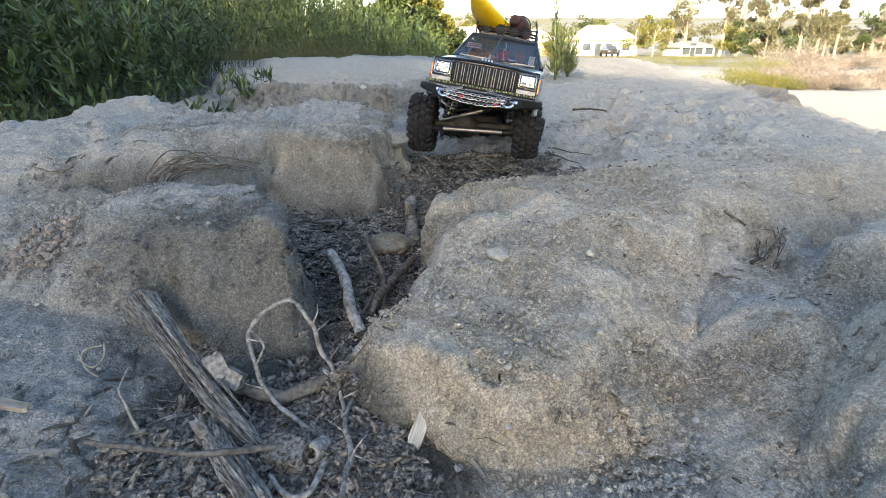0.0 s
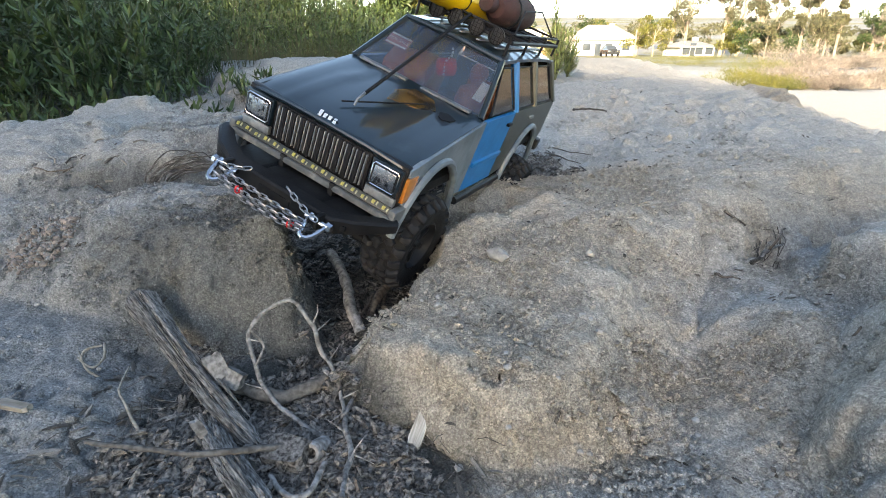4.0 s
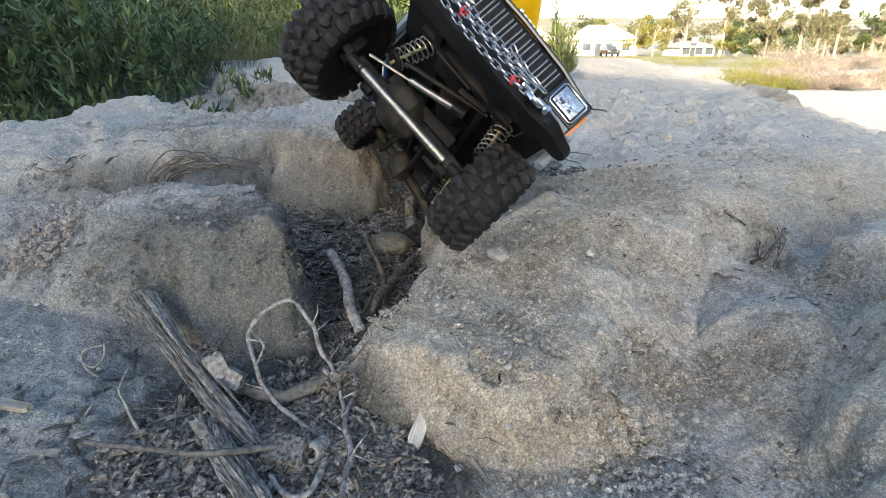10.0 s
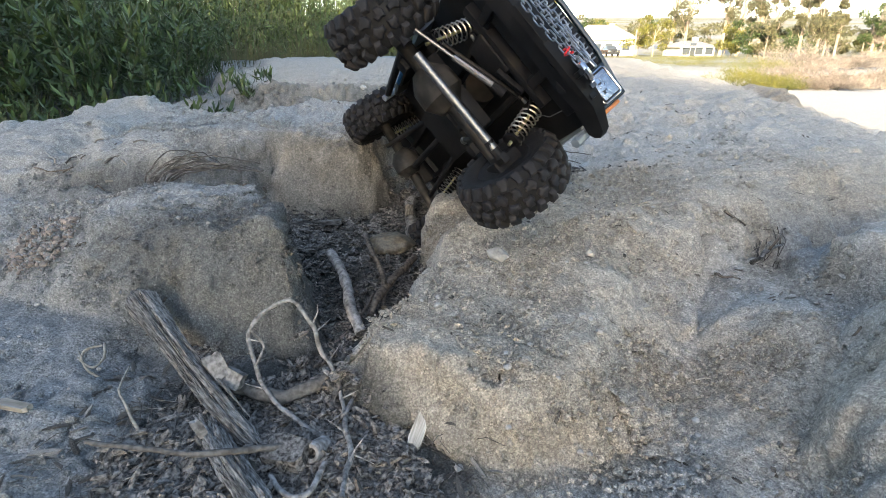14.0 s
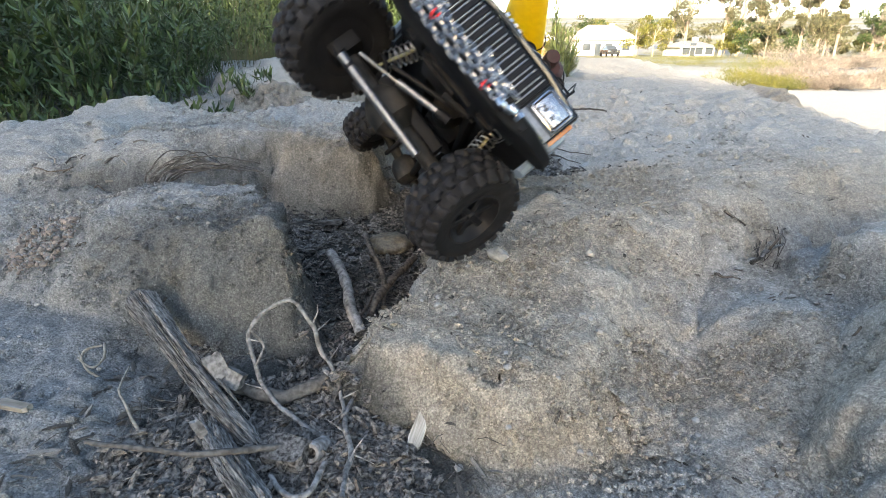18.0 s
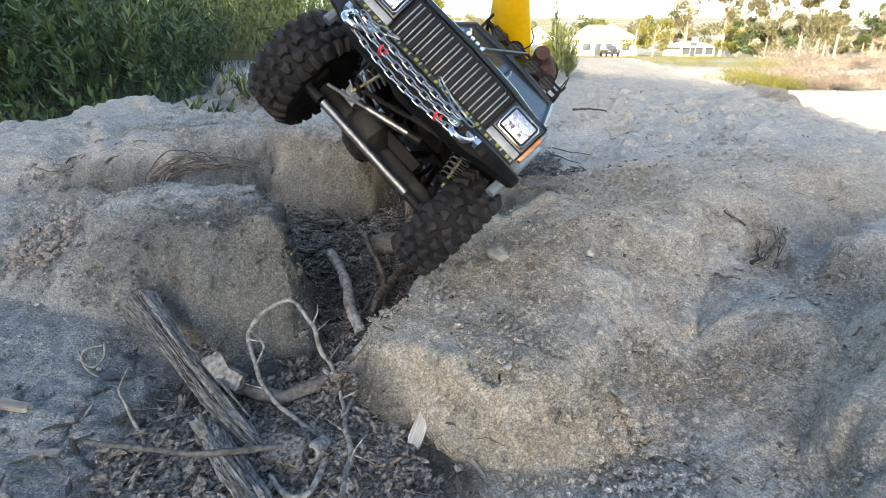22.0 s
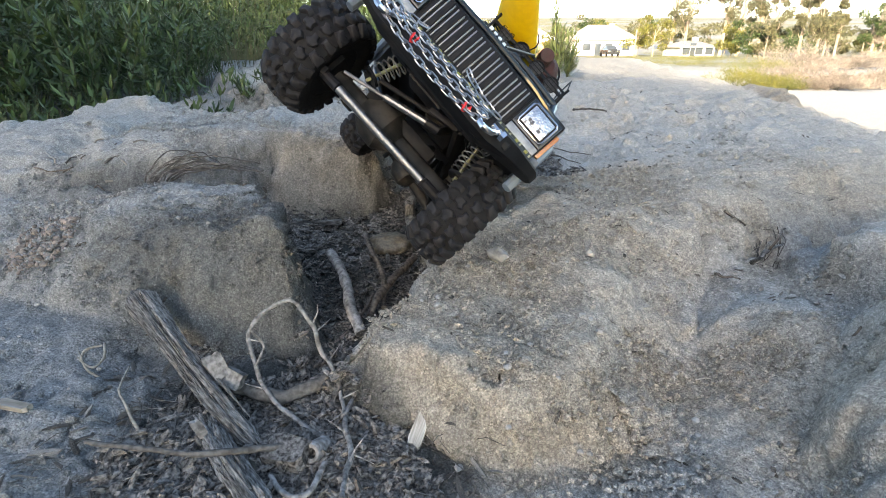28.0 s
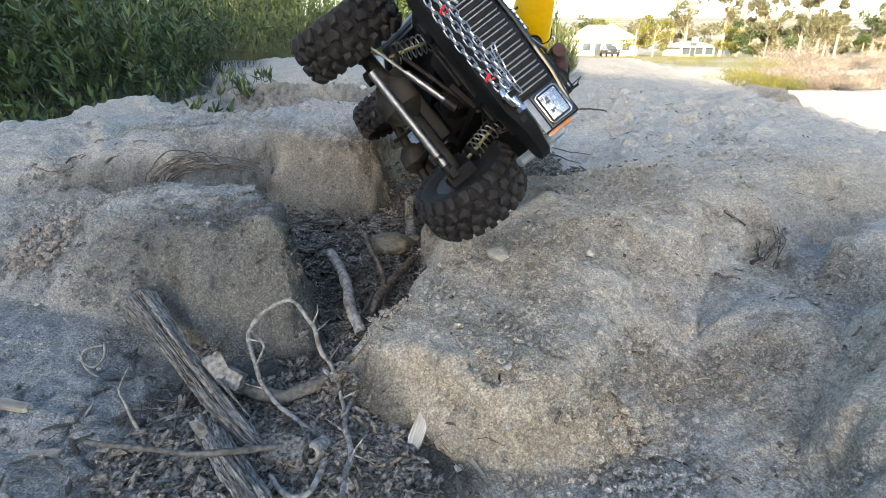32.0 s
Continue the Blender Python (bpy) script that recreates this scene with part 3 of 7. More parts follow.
M_GEAR = mat("dusty_gear_case", (0.012, 0.0118, 0.0115), 0.55, 0.0, 0.4, 50, 0.25, 300, second=(0.034, 0.031, 0.028), mix_scale=26, spec=0.15)
M_SPRING = mat("spring_wire", (0.36, 0.35, 0.33), 0.35, 0.9, 0.2, 100)
M_GOLD = mat("shock_shaft", (0.45, 0.43, 0.25), 0.35, 0.7, 0.2, 100)
M_YELLOW = mat("yellow_kayak_plastic", (0.72, 0.47, 0.008), 0.32, 0.0, 0.10, 30, 0.05, 300, second=(0.62, 0.38, 0.006), mix_scale=14)
M_BAG = mat("maroon_canvas", (0.042, 0.015, 0.014), 0.85, 0.0, 0.3, 90, 0.5, 900, second=(0.035, 0.022, 0.018), mix_scale=30)
M_RED = mat("red_cord", (0.55, 0.015, 0.02), 0.5, 0.0, 0.2, 200, 0.4, 1500)
M_BADGE = mat("silver_badge", (0.50, 0.51, 0.52), 0.35, 0.3, 0.12, 120)
M_AMBER = mat("amber_lens", (0.34, 0.115, 0.014), 0.15, 0.0, 0.15, 200, 0.1, 900, coat=0.5)
M_ORANGE = mat("orange_seat_vinyl", (0.36, 0.10, 0.030), 0.5, 0.0, 0.2, 60, 0.1, 400)
M_FIGURE = mat("figure_plastic", (0.34, 0.10, 0.07), 0.55, 0.0, 0.2, 60)
M_WHITE = mat("white_plastic", (0.72, 0.70, 0.68), 0.4, 0.0, 0.12, 80)
M_PINK = mat("faded_red_print", (0.46, 0.20, 0.24), 0.5, 0.0, 0.1, 80)
M_BOARD = mat("led_board", (0.022, 0.021, 0.012), 0.4, 0.0, 0.4, 150)
M_CHIP = mat("led_chip", (0.27, 0.235, 0.040), 0.35, 0.0, 0.3, 300)
M_CHIPLT = mat("pale_lamp_chip", (0.30, 0.28, 0.16), 0.35, 0.0, 0.3, 300)
M_LAMP = mat("dark_lamp_glass", (0.045, 0.046, 0.050), 0.35, 0.0, 0.3, 200, 0.2, 400, spec=0.15)
M_LENS = mat("lamp_glass_backing", (0.30, 0.31, 0.33), 0.18, 0.9, 0.2, 260, 0.4, 320, second=(0.05, 0.05, 0.055), mix_scale=170, mix_lo=0.54, mix_hi=0.60)


def glass_material(name, tint, alpha, coat=0.6):
    m = bpy.data.materials.new(name)
    m.use_nodes = True
    t = m.node_tree
    p = t.nodes["Principled BSDF"]
    p.inputs["Base Color"].default_value = (*tint, 1)
    p.inputs["Roughness"].default_value = 0.06
    p.inputs["Alpha"].default_value = alpha
    p.inputs["Coat Weight"].default_value = coat
    return m


M_GLASS = glass_material("windscreen_plastic", (0.045, 0.060, 0.085), 0.42)
M_TINT = glass_material("tinted_side_glass", (0.012, 0.012, 0.014), 0.86, 0.1)

TRUCK = thing("toy_truck", Matrix(), "dark blue radio-controlled toy off-road truck with yellow kayak on its roof", "toy truck")


def arch(cx, a0, a1, n=9):
    return [(cx + 0.068 * math.cos(radians(a0 + (a1 - a0) * i / n)), -0.012 + 0.088 * math.sin(radians(a0 + (a1 - a0) * i / n))) for i in range(n + 1)]


def side_plate(outline, y, thick=0.005):
    """A body side: an outline in x and z, standing at y."""
    m = Matrix(((1, 0, 0, 0), (0, 0, 1 if y > 0 else -1, y), (0, 1, 0, 0), (0, 0, 0, 1)))
    return G().slab(outline, -thick, m)


def patch(rows, thick):
    """A sheet from rows of points, thickened downwards."""
    k, n = len(rows), len(rows[0])
    top = [Vector(p) for r in rows for p in r]
    low = [p - Vector((0, 0, thick)) for p in top]
    f = []
    for i in range(k - 1):
        for j in range(n - 1):
            a = i * n + j
            f.append((a, a + 1, a + n + 1, a + n))
            f.append((a + k * n, a + n + k * n, a + n + 1 + k * n, a + 1 + k * n))
    rim = [(0, j) for j in range(n)] + [(i, n - 1) for i in range(1, k)] + [(k - 1, j) for j in range(n - 2, -1, -1)] + [(i, 0) for i in range(k - 2, 0, -1)]
    ids = [i * n + j for i, j in rim]
    for a, b in zip(ids, ids[1:] + ids[:1]):
        f.append((a, a + k * n, b + k * n, b))
    return G().add(top + low, f)


def build_body():
    # bonnet with two creases and rolled edges
    rows = []
    for i in range(13):
        s = i / 12
        x = 0.067 - 0.158 * s
        z0 = 0.0805 + 0.0285 * s - 0.004 * (1 - s) ** 6
        row = []
        for j in range(25):
            u = -1 + j / 12
            w = 0.0915 + 0.0015 * s
            z = z0 - 0.010 * max(0, abs(u) - 0.86) ** 1.5 * 10 * 0.4 + 0.0022 * (1 - u * u)
            if abs(abs(u) - (0.62 - 0.12 * s)) < 0.05:
                z += 0.0012
            if abs(u) < 0.30:
                z += 0.0010 * s
            row.append((x, u * w, z))
        rows.append(row)
    part("bonnet", patch(rows, 0.003), M_HOOD, TRUCK, "glossy dark slate blue bonnet with dusty scuffs")
    # bare patches in the paint behind the hook
    for o, mt, lb in (([(-0.025, 0.004), (-0.052, -0.004), (-0.075, 0.010), (-0.072, 0.036), (-0.050, 0.052), (-0.036, 0.034)], M_SCRAPE, "brown bare patch in the bonnet paint"),
                      ([(-0.044, 0.058), (-0.054, 0.054), (-0.060, 0.062), (-0.055, 0.074), (-0.046, 0.072), (-0.041, 0.064)], M_BLACK, "black smudge on the bonnet paint")):
        top = [(x, y, 0.0805 + 0.0285 * (0.067 - x) / 0.158 + 0.0034 - 0.0022 * (y / 0.092) ** 2) for x, y in o]
        k = len(top)
        g = G().add(top + [(x, y, z - 0.003) for x, y, z in top], [tuple(range(k)), tuple(range(2 * k - 1, k - 1, -1))] + [(i, (i + 1) % k, k + (i + 1) % k, k + i) for i in range(k)])
        part("bare_patch", g, mt, TRUCK, lb, smooth=20)
    # cowl strips below the windscreen
    for y in (-0.043, 0.043):
        part("cowl_vent", G().box((-0.086, y, 0.1115), (0.007, 0.066, 0.003), pose(0, 0, 0, 0, 8, 0).to_3x3(), 0.001), M_TRIM, TRUCK, "silver cowl vent strip")
    # sides
    fen = [(0.060, 0.036), (0.064, 0.078), (-0.098, 0.107), (-0.098, 0.016), (-0.072, 0.018)] + arch(0, 160, 25)[0:] + [(0.0635, 0.030)]
    door = [(-0.0985, 0.107), (-0.206, 0.109), (-0.206, 0.014), (-0.0985, 0.016)]
    rear = [(-0.2065, 0.109), (-0.412, 0.110), (-0.418, 0.052), (-0.402, 0.034)] + arch(-BASE, 150, 20)[0:] + [(-0.2065, 0.014)]
    for s in (1, -1):
        y = 0.0955 * s
        q = part("fender", side_plate(fen, y), M_FENDER, TRUCK, "faded grey front fender")
        fl = [(x, z) for x, z in arch(0, 172, 14, 14)]
        part("flare", G().tube([(x, y + 0.002 * s, z) for x, z in fl], 0.0045, 8), M_FENDER, q)
        d = part("door", side_plate(door, y), M_DOOR, TRUCK, "bright blue door")
        part("door_handle", G().box((-0.192, y + 0.002 * s, 0.094), (0.016, 0.004, 0.004), None, 0.001), M_BLACK, d)
        part("side_moulding", G().box((-0.152, y + 0.0015 * s, 0.052), (0.100, 0.004, 0.006), None, 0.001), M_DOOR, d)
        q = part("rear_quarter", side_plate(rear, y), M_OLIVE, TRUCK, "dark olive grey rear body side")
        part("flare", G().tube([(x, y + 0.002 * s, z) for x, z in arch(-BASE, 172, 8, 14)], 0.0045, 8), M_FENDER, q)
        part("door_handle", G().box((-0.295, y + 0.002 * s, 0.094), (0.016, 0.004, 0.004), None, 0.001), M_TRIM, q)
        part("rock_slider", G().tube([(-0.085, y * 1.02, 0.008), (-0.24, y * 1.02, 0.006)], 0.005, 8), M_BLACK, TRUCK, "scuffed black side step")
        # windows and their frames
        yt = 0.068 * s
        def yz(z):
            return y - (y - yt) * (z - 0.109) / 0.056
        for x0, x1, x2, x3, w in ((-0.112, -0.198, -0.158, -0.198, "front"), (-0.212, -0.290, -0.212, -0.290, "mid"), (-0.298, -0.392, -0.298, -0.380, "rear")):
            lo, hi = 0.112, 0.158
            o = 0.0015 * s
            pts = [(x0, yz(lo) - o, lo), (x1, yz(lo) - o, lo), (x3, yz(hi) - o, hi), (x2, yz(hi) - o, hi)]
            g = G().add(pts + [(a, b - 0.0015 * s, c) for a, b, c in pts], [(0, 1, 2, 3), (7, 6, 5, 4)] + [(i, (i + 1) % 4, 4 + (i + 1) % 4, 4 + i) for i in range(4)])
            win = part("side_window", g, M_TINT, TRUCK, "tinted side window")
            loop = pts
            part("window_frame", G().tube([Vector(p) for p in loop], 0.0014, 6, closed=True), M_BLACK, win)
        for xa, xb in ((-0.205, -0.205), (-0.294, -0.294), (-0.402, -0.388)):
            part("pillar", G().tube([(xa, y * 0.985, 0.108), (xb, yt, 0.164)], 0.0052, 6), M_OLIVE if xa < -0.25 else M_DOOR, TRUCK)
        part("windscreen_pillar", G().tube([(-0.091, 0.0885 * s, 0.108), (-0.153, 0.0675 * s, 0.165)], 0.0038, 8), M_HOOD, TRUCK)
    # roof with drip edge
    rows = []
    for i in range(9):
        s = i / 8
        x = -0.151 - 0.243 * s
        rows.append([(x, 0.071 * u, 0.1665 + 0.005 * (1 - u ** 4) + 0.003 * math.sin(math.pi * s) - (0.003 if i == 8 else 0)) for u in [-1 + j / 8 for j in range(17)]])
    roof = part("roof", patch(rows, 0.004), M_HOOD, TRUCK, "dark blue roof with pale worn ribs")
    for y in (-0.05, -0.025, 0.0, 0.025, 0.05):
        part("roof_rib", G().box((-0.27, y, 0.1745), (0.215, 0.005, 0.002), None, 0.0008), M_TRIM, roof)
    part("windscreen_header", G().tube([(-0.152, -0.068, 0.1655), (-0.150, 0, 0.1680), (-0.152, 0.068, 0.1655)], 0.0034, 8), M_HOOD, TRUCK)
    part("tailgate", G().box((-0.414, 0, 0.072), (0.006, 0.180, 0.076), None, 0.002), M_OLIVE, TRUCK)
    part("rear_window", G().add([(-0.413, -0.084, 0.112), (-0.413, 0.084, 0.112), (-0.396, 0.066, 0.162), (-0.396, -0.066, 0.162), (-0.410, -0.084, 0.112), (-0.410, 0.084, 0.112), (-0.393, 0.066, 0.162), (-0.393, -0.066, 0.162)],
                                [(0, 1, 2, 3), (7, 6, 5, 4), (0, 4, 5, 1), (1, 5, 6, 2), (2, 6, 7, 3), (3, 7, 4, 0)]), M_TINT, TRUCK)
    part("rear_bumper", G().box((-0.424, 0, 0.030), (0.022, 0.200, 0.020), None, 0.004), M_BLACK, TRUCK)
    # windscreen
    a, b = Vector((-0.0915, 0, 0.1100)), Vector((-0.1520, 0, 0.1650))
    n = Vector((0.055, 0, 0.0605)).normalized() * 0.0012
    q = [a + Vector((0, -0.086, 0)), a + Vector((0, 0.086, 0)), b + Vector((0, 0.066, 0)), b + Vector((0, -0.066, 0))]
    ws = part("windscreen", G().add(q + [p - n for p in q], [(0, 1, 2, 3), (7, 6, 5, 4), (0, 4, 5, 1), (1, 5, 6, 2), (2, 6, 7, 3), (3, 7, 4, 0)]), M_GLASS, TRUCK, "clear plastic windscreen with scratches")
    # sale sticker behind the screen's upper corner
    ux, uy = Vector((0, 1, 0)), (b - a).normalized()
    mm = Matrix((( ux.x, uy.x, n.normalized().x, 0), (ux.y, uy.y, n.normalized().y, 0), (ux.z, uy.z, n.normalized().z, 0), (0, 0, 0, 1)))
    st = part("sale_sticker", G().box((0, 0, 0), (0.030, 0.018, 0.0006), None, 0.0001), M_PINK, TRUCK, "small red and white sale sticker", at=Matrix.Translation(a + (b - a) * 0.56 + Vector((0, -0.056, 0)) - n * 1.8) @ mm)
    for dy in (0.0072, -0.0072):
        part("sticker_bar", G().box((0, dy, 0.0005), (0.028, 0.0024, 0.0004)), M_WHITE, st)
    fc = bpy.data.curves.new("sticker_text", "FONT")
    fc.body, fc.size, fc.align_x, fc.align_y, fc.extrude = "FOR SALE", 0.0066, "CENTER", "CENTER", 0.0001
    fc.materials.append(M_WHITE)
    tx = new("sticker_text", fc)
    tx.parent, tx.matrix_basis = st, pose(0, 0, 0.0006)
    # cabin: dashboard, two seats, a seated figure, beads
    part("floor_pan", G().box((-0.172, 0, 0.046), (0.468, 0.186, 0.012), None, 0.002), M_DARK, TRUCK)
    part("dashboard", G().box((-0.105, 0, 0.098), (0.022, 0.165, 0.018), None, 0.004), M_BLACK, TRUCK)
    for y in (-0.040, 0.040):
        se = part("seat", G().box((-0.172, y, 0.068), (0.050, 0.048, 0.018), None, 0.006), M_ORANGE, TRUCK, "orange bucket seat")
        part("seat_back", G().box((-0.204, y, 0.100), (0.016, 0.046, 0.058), pose(0, 0, 0, 0, -12, 0).to_3x3(), 0.006), M_ORANGE, se)
    part("cargo", G().box((-0.142, -0.040, 0.116), (0.050, 0.060, 0.024), pose(0, 0, 0, 8, 20, 14).to_3x3(), 0.009), M_ORANGE, TRUCK, "crumpled orange bundle behind the windscreen")
    prof = [(0.0, 0.0), (0.015, 0.002), (0.019, 0.02), (0.017, 0.036), (0.007, 0.042), (0.006, 0.046), (0.011, 0.052), (0.012, 0.060), (0.008, 0.068), (0.0, 0.070)]
    part("driver_figure", G().lathe(prof, 16, pose(-0.172, 0.040, 0.080, 90, 0, 0)), M_FIGURE, TRUCK, "plain reddish toy driver shape")
    part("paper_card", G().box((-0.128, 0.066, 0.128), (0.0010, 0.012, 0.026), pose(0, 0, 0, 0, -42, 0).to_3x3(), 0.0002), M_WHITE, TRUCK, "white paper card behind the windscreen")
    part("red_bundle", G().box((-0.150, 0.004, 0.132), (0.016, 0.026, 0.020), pose(0, 0, 0, 20, 10, 30).to_3x3(), 0.006), M_RED, TRUCK, "crumpled red cloth behind the windscreen")
    bd = G()
    for i in range(9):
        bd.lathe([(0, -0.0016), (0.0014, -0.0008), (0.0016, 0), (0.0014, 0.0008), (0, 0.0016)], 6, pose(-0.146 + 0.0008 * i, 0.006 + 0.002 * math.sin(i), 0.155 - 0.0038 * i))
    part("mirror_beads", bd, M_WHITE, TRUCK, "string of white beads")


def build_nose():
    part("front_panel", G().box((0.062, 0, 0.0575), (0.010, 0.187, 0.046), None, 0.003), M_BLACK, TRUCK)
    part("header_lip", G().tube([(0.064, -0.092, 0.0765), (0.0685, -0.05, 0.0805), (0.0695, 0, 0.0815), (0.0685, 0.05, 0.0805), (0.064, 0.092, 0.0765)], 0.0026, 8), M_HOOD, TRUCK, "worn dark blue bonnet lip")
    gr = part("grille", G().box((0.0672, 0, 0.0585), (0.004, 0.112, 0.036), None, 0.001), M_BLACK, TRUCK, "black grille with paired silver upright bars")
    bar = mesh_of("grille_bar", G().box((0, 0, 0), (0.0035, 0.0012, 0.0315), None, 0.0004), M_BAR)
    rib = mesh_of("grille_rib", G().box((0, 0, 0), (0.0056, 0.0050, 0.0345), None, 0.0012), M_BLACK)
    for i in range(10):
        y = -0.0495 + 0.0110 * i
        for d in (-0.0021, 0.0021):
            part("grille_bar", bar, None, gr, at=pose(0.0700, y + d, 0.0585))
        if i < 9:
            part("grille_rib", rib, None, gr, at=pose(0.0700, y + 0.0055, 0.0585))
    for s in (1, -1):
        hl = part("headlight", G().box((0.0690, 0.0750 * s, 0.0625), (0.005, 0.0330, 0.0270), None, 0.001), M_HOOD, TRUCK, "square headlight in a dark housing with silver rim")
        part("rim", G().tube([(0.0722, (0.0750 + a) * s, 0.0625 + b) for a, b in ((-0.0140, -0.0085), (-0.0120, -0.0108), (0.0120, -0.0108), (0.0140, -0.0085), (0.0140, 0.0085), (0.0120, 0.0108), (-0.0120, 0.0108), (-0.0140, 0.0085))], 0.0010, 6, closed=True), M_CHROME, hl)
        part("bezel_inset", G().box((0.0712, 0.0750 * s, 0.0625), (0.002, 0.0295, 0.0235), None, 0.0006), M_BLACK, hl)
        part("lens", G().box((0.0722, 0.0750 * s, 0.0625), (0.003, 0.0240, 0.0180), None, 0.0025), M_LENS, hl)
        sg = part("turn_signal", G().box((0.0690, 0.0750 * s, 0.0440), (0.005, 0.0330, 0.0085), None, 0.001), M_BAR, TRUCK, "dull silver panel under the headlight")
        part("side_marker", G().box((0.0555, 0.0945 * s, 0.0575), (0.020, 0.005, 0.026), None, 0.002), M_AMBER, TRUCK, "amber corner marker lamp")
    # badge drawn as plain bars
    bd = part("bonnet_badge", G().box((0.0660, -0.001, 0.0855), (0.002, 0.0235, 0.0008), pose(0, 0, 0, 0, -60, 0).to_3x3()), M_HOOD, TRUCK, "plain silver bonnet badge bars")
    for y, h, dz in ((-0.0092, 0.0070, 0.0004), (-0.0038, 0.0046, 0.0), (0.0018, 0.0046, 0.0), (0.0074, 0.0066, -0.0008)):
        part("badge_bar", G().box((0.0668, y, 0.0862 + dz), (0.0010, 0.0034, h), pose(0, 0, 0, 0, -50, 0).to_3x3() @ pose(0, 0, 0, 8, 0, 0).to_3x3(), 0.0005), M_BADGE, bd)
    # lamp strip and the silver bumper strip below it
    ls = part("led_strip", G().box((0.0745, 0, 0.0372), (0.004, 0.190, 0.0068), pose(0, 0, 0, 0, -38, 0).to_3x3(), 0.0006), M_BOARD, TRUCK, "flexible strip of small yellowish lamps")
    chip = [mesh_of("led_chip", G().box((0, 0, 0), (0.0014, w, 0.0036), None, 0.0005), mt) for w, mt in ((0.0032, M_CHIP), (0.0016, M_CHIPLT))]
    for i in range(16):
        y = -0.089 + 0.0118 * i
        for k, d in enumerate((-0.0022, 0.0022)):
            part("led_chip", chip[k], None, ls, at=pose(0.0762, y + d, 0.0384 + 0.0006 * math.sin(i * 2.3 + k), 0, -38, 0))
    part("bumper_strip", G().box((0.0755, 0, 0.0305), (0.009, 0.194, 0.0060), None, 0.0015), M_STRIP, TRUCK, "scratched grey bumper strip")
    for s in (1, -1):
        part("bumper_cap", G().box((0.066, 0.0965 * s, 0.0340), (0.026, 0.008, 0.014), None, 0.003), M_STRIP, TRUCK)
    # heavy black bumper with swept ends
    o = [(0.079, -0.107), (0.088, -0.103), (0.110, -0.080), (0.119, -0.060), (0.120, 0.060), (0.110, 0.080), (0.088, 0.103), (0.079, 0.107), (0.075, 0.102), (0.096, 0.074), (0.104, 0.056), (0.104, -0.056), (0.096, -0.074), (0.075, -0.102)]
    def lift(y, mid, end):
        return mid + (end - mid) * max(0.0, min(1.0, (abs(y) - 0.056) / 0.045))
    r0 = [(x - 0.004, y * 0.97, lift(y, 0.0065, 0.0215)) for x, y in o]
    r1 = [(x, y, lift(y, 0.0090, 0.0235)) for x, y in o]
    r2 = [(x, y, lift(y, 0.0235, 0.0310)) for x, y in o]
    r3 = [(x - 0.002, y * 0.985, lift(y, 0.0255, 0.0330)) for x, y in o]
    bp = part("front_bumper", G().loft([r0, r1, r2, r3]), M_BUMPER, TRUCK, "heavy black steel front bumper")
    part("bumper_plate", G().box((0.092, 0, 0.0200), (0.046, 0.150, 0.006), None, 0.001), M_BUMPER, bp)
    for s in (1, -1):
        part("bumper_bracket", G().box((0.086, 0.034 * s, 0.017), (0.045, 0.008, 0.012), None, 0.001), M_DARK, bp)
    part("winch_slot", G().box((0.118, 0, 0.0150), (0.006, 0.036, 0.009), None, 0.001), M_DARK, bp)
    for s in (1, -1):
        part("tow_lug", G().box((0.122, 0.053 * s, 0.0200), (0.012, 0.005, 0.014), None, 0.002), M_BUMPER, bp)
        sh = part("shackle", G().tube([(0.124 + 0.0180 * math.sin(radians(a)), 0.053 * s + 0.0090 * math.cos(radians(a)), 0.0200 - 0.010 * math.sin(radians(a))) for a in range(-10, 191, 20)], 0.0024, 8), M_CHROME, TRUCK, "shiny steel D-shackle")
        part("pin", G().cyl((0.1245, 0.053 * s - 0.0130, 0.0200), (0.1245, 0.053 * s + 0.0130, 0.0200), 0.0024, n=8), M_CHROME, sh)
        part("pin_head", G().cyl((0.1245, 0.053 * s + 0.0115 * s, 0.0200), (0.1245, 0.053 * s + 0.0150 * s, 0.0200), 0.0042, n=6), M_CHROME, sh)
    # chain slung in strands from shackle to shackle
    link = mesh_of("chain_link", G().tube([(0.0030 * math.cos(t) + (0.0016 if math.cos(t) > 0 else -0.0016), 0.0021 * math.sin(t), 0) for t in [i * math.pi / 6 for i in range(12)]], 0.00062, 5, closed=True), M_CHAIN)
    def strand(p, q, sag, label=""):
        p, q = Vector(p), Vector(q)
        n = max(2, round((q - p).length * 1.04 / 0.0072))
        ch = None
        for i in range(n):
            s = (i + 0.5) / n
            c = p.lerp(q, s) + Vector((0.0, 0, -sag * 4 * s * (1 - s)))
            d = (q - p) + Vector((0, 0, -sag * 4 * (1 - 2 * s)))
            rot = d.to_track_quat("X", "Z").to_matrix().to_4x4() @ pose(0, 0, 0, 35 if i % 2 else -55, 0, 0)
            m = Matrix.Translation(c) @ rot
            if ch is None:
                ch = part("chain", link, None, TRUCK, label or "slack shiny steel chain", at=m)
                inv = m.inverted()
            else:
                part("link", link, None, ch, at=inv @ m)
    strand((0.139, -0.052, 0.017), (0.139, 0.049, 0.017), 0.003)
    strand((0.137, -0.053, 0.012), (0.138, 0.049, 0.012), 0.005)
    strand((0.135, -0.050, 0.022), (0.138, 0.047, 0.021), 0.001)
    strand((0.132, 0.056, 0.025), (0.123, 0.014, 0.033), 0.002)
    strand((0.131, -0.055, 0.024), (0.124, -0.026, 0.031), 0.002)
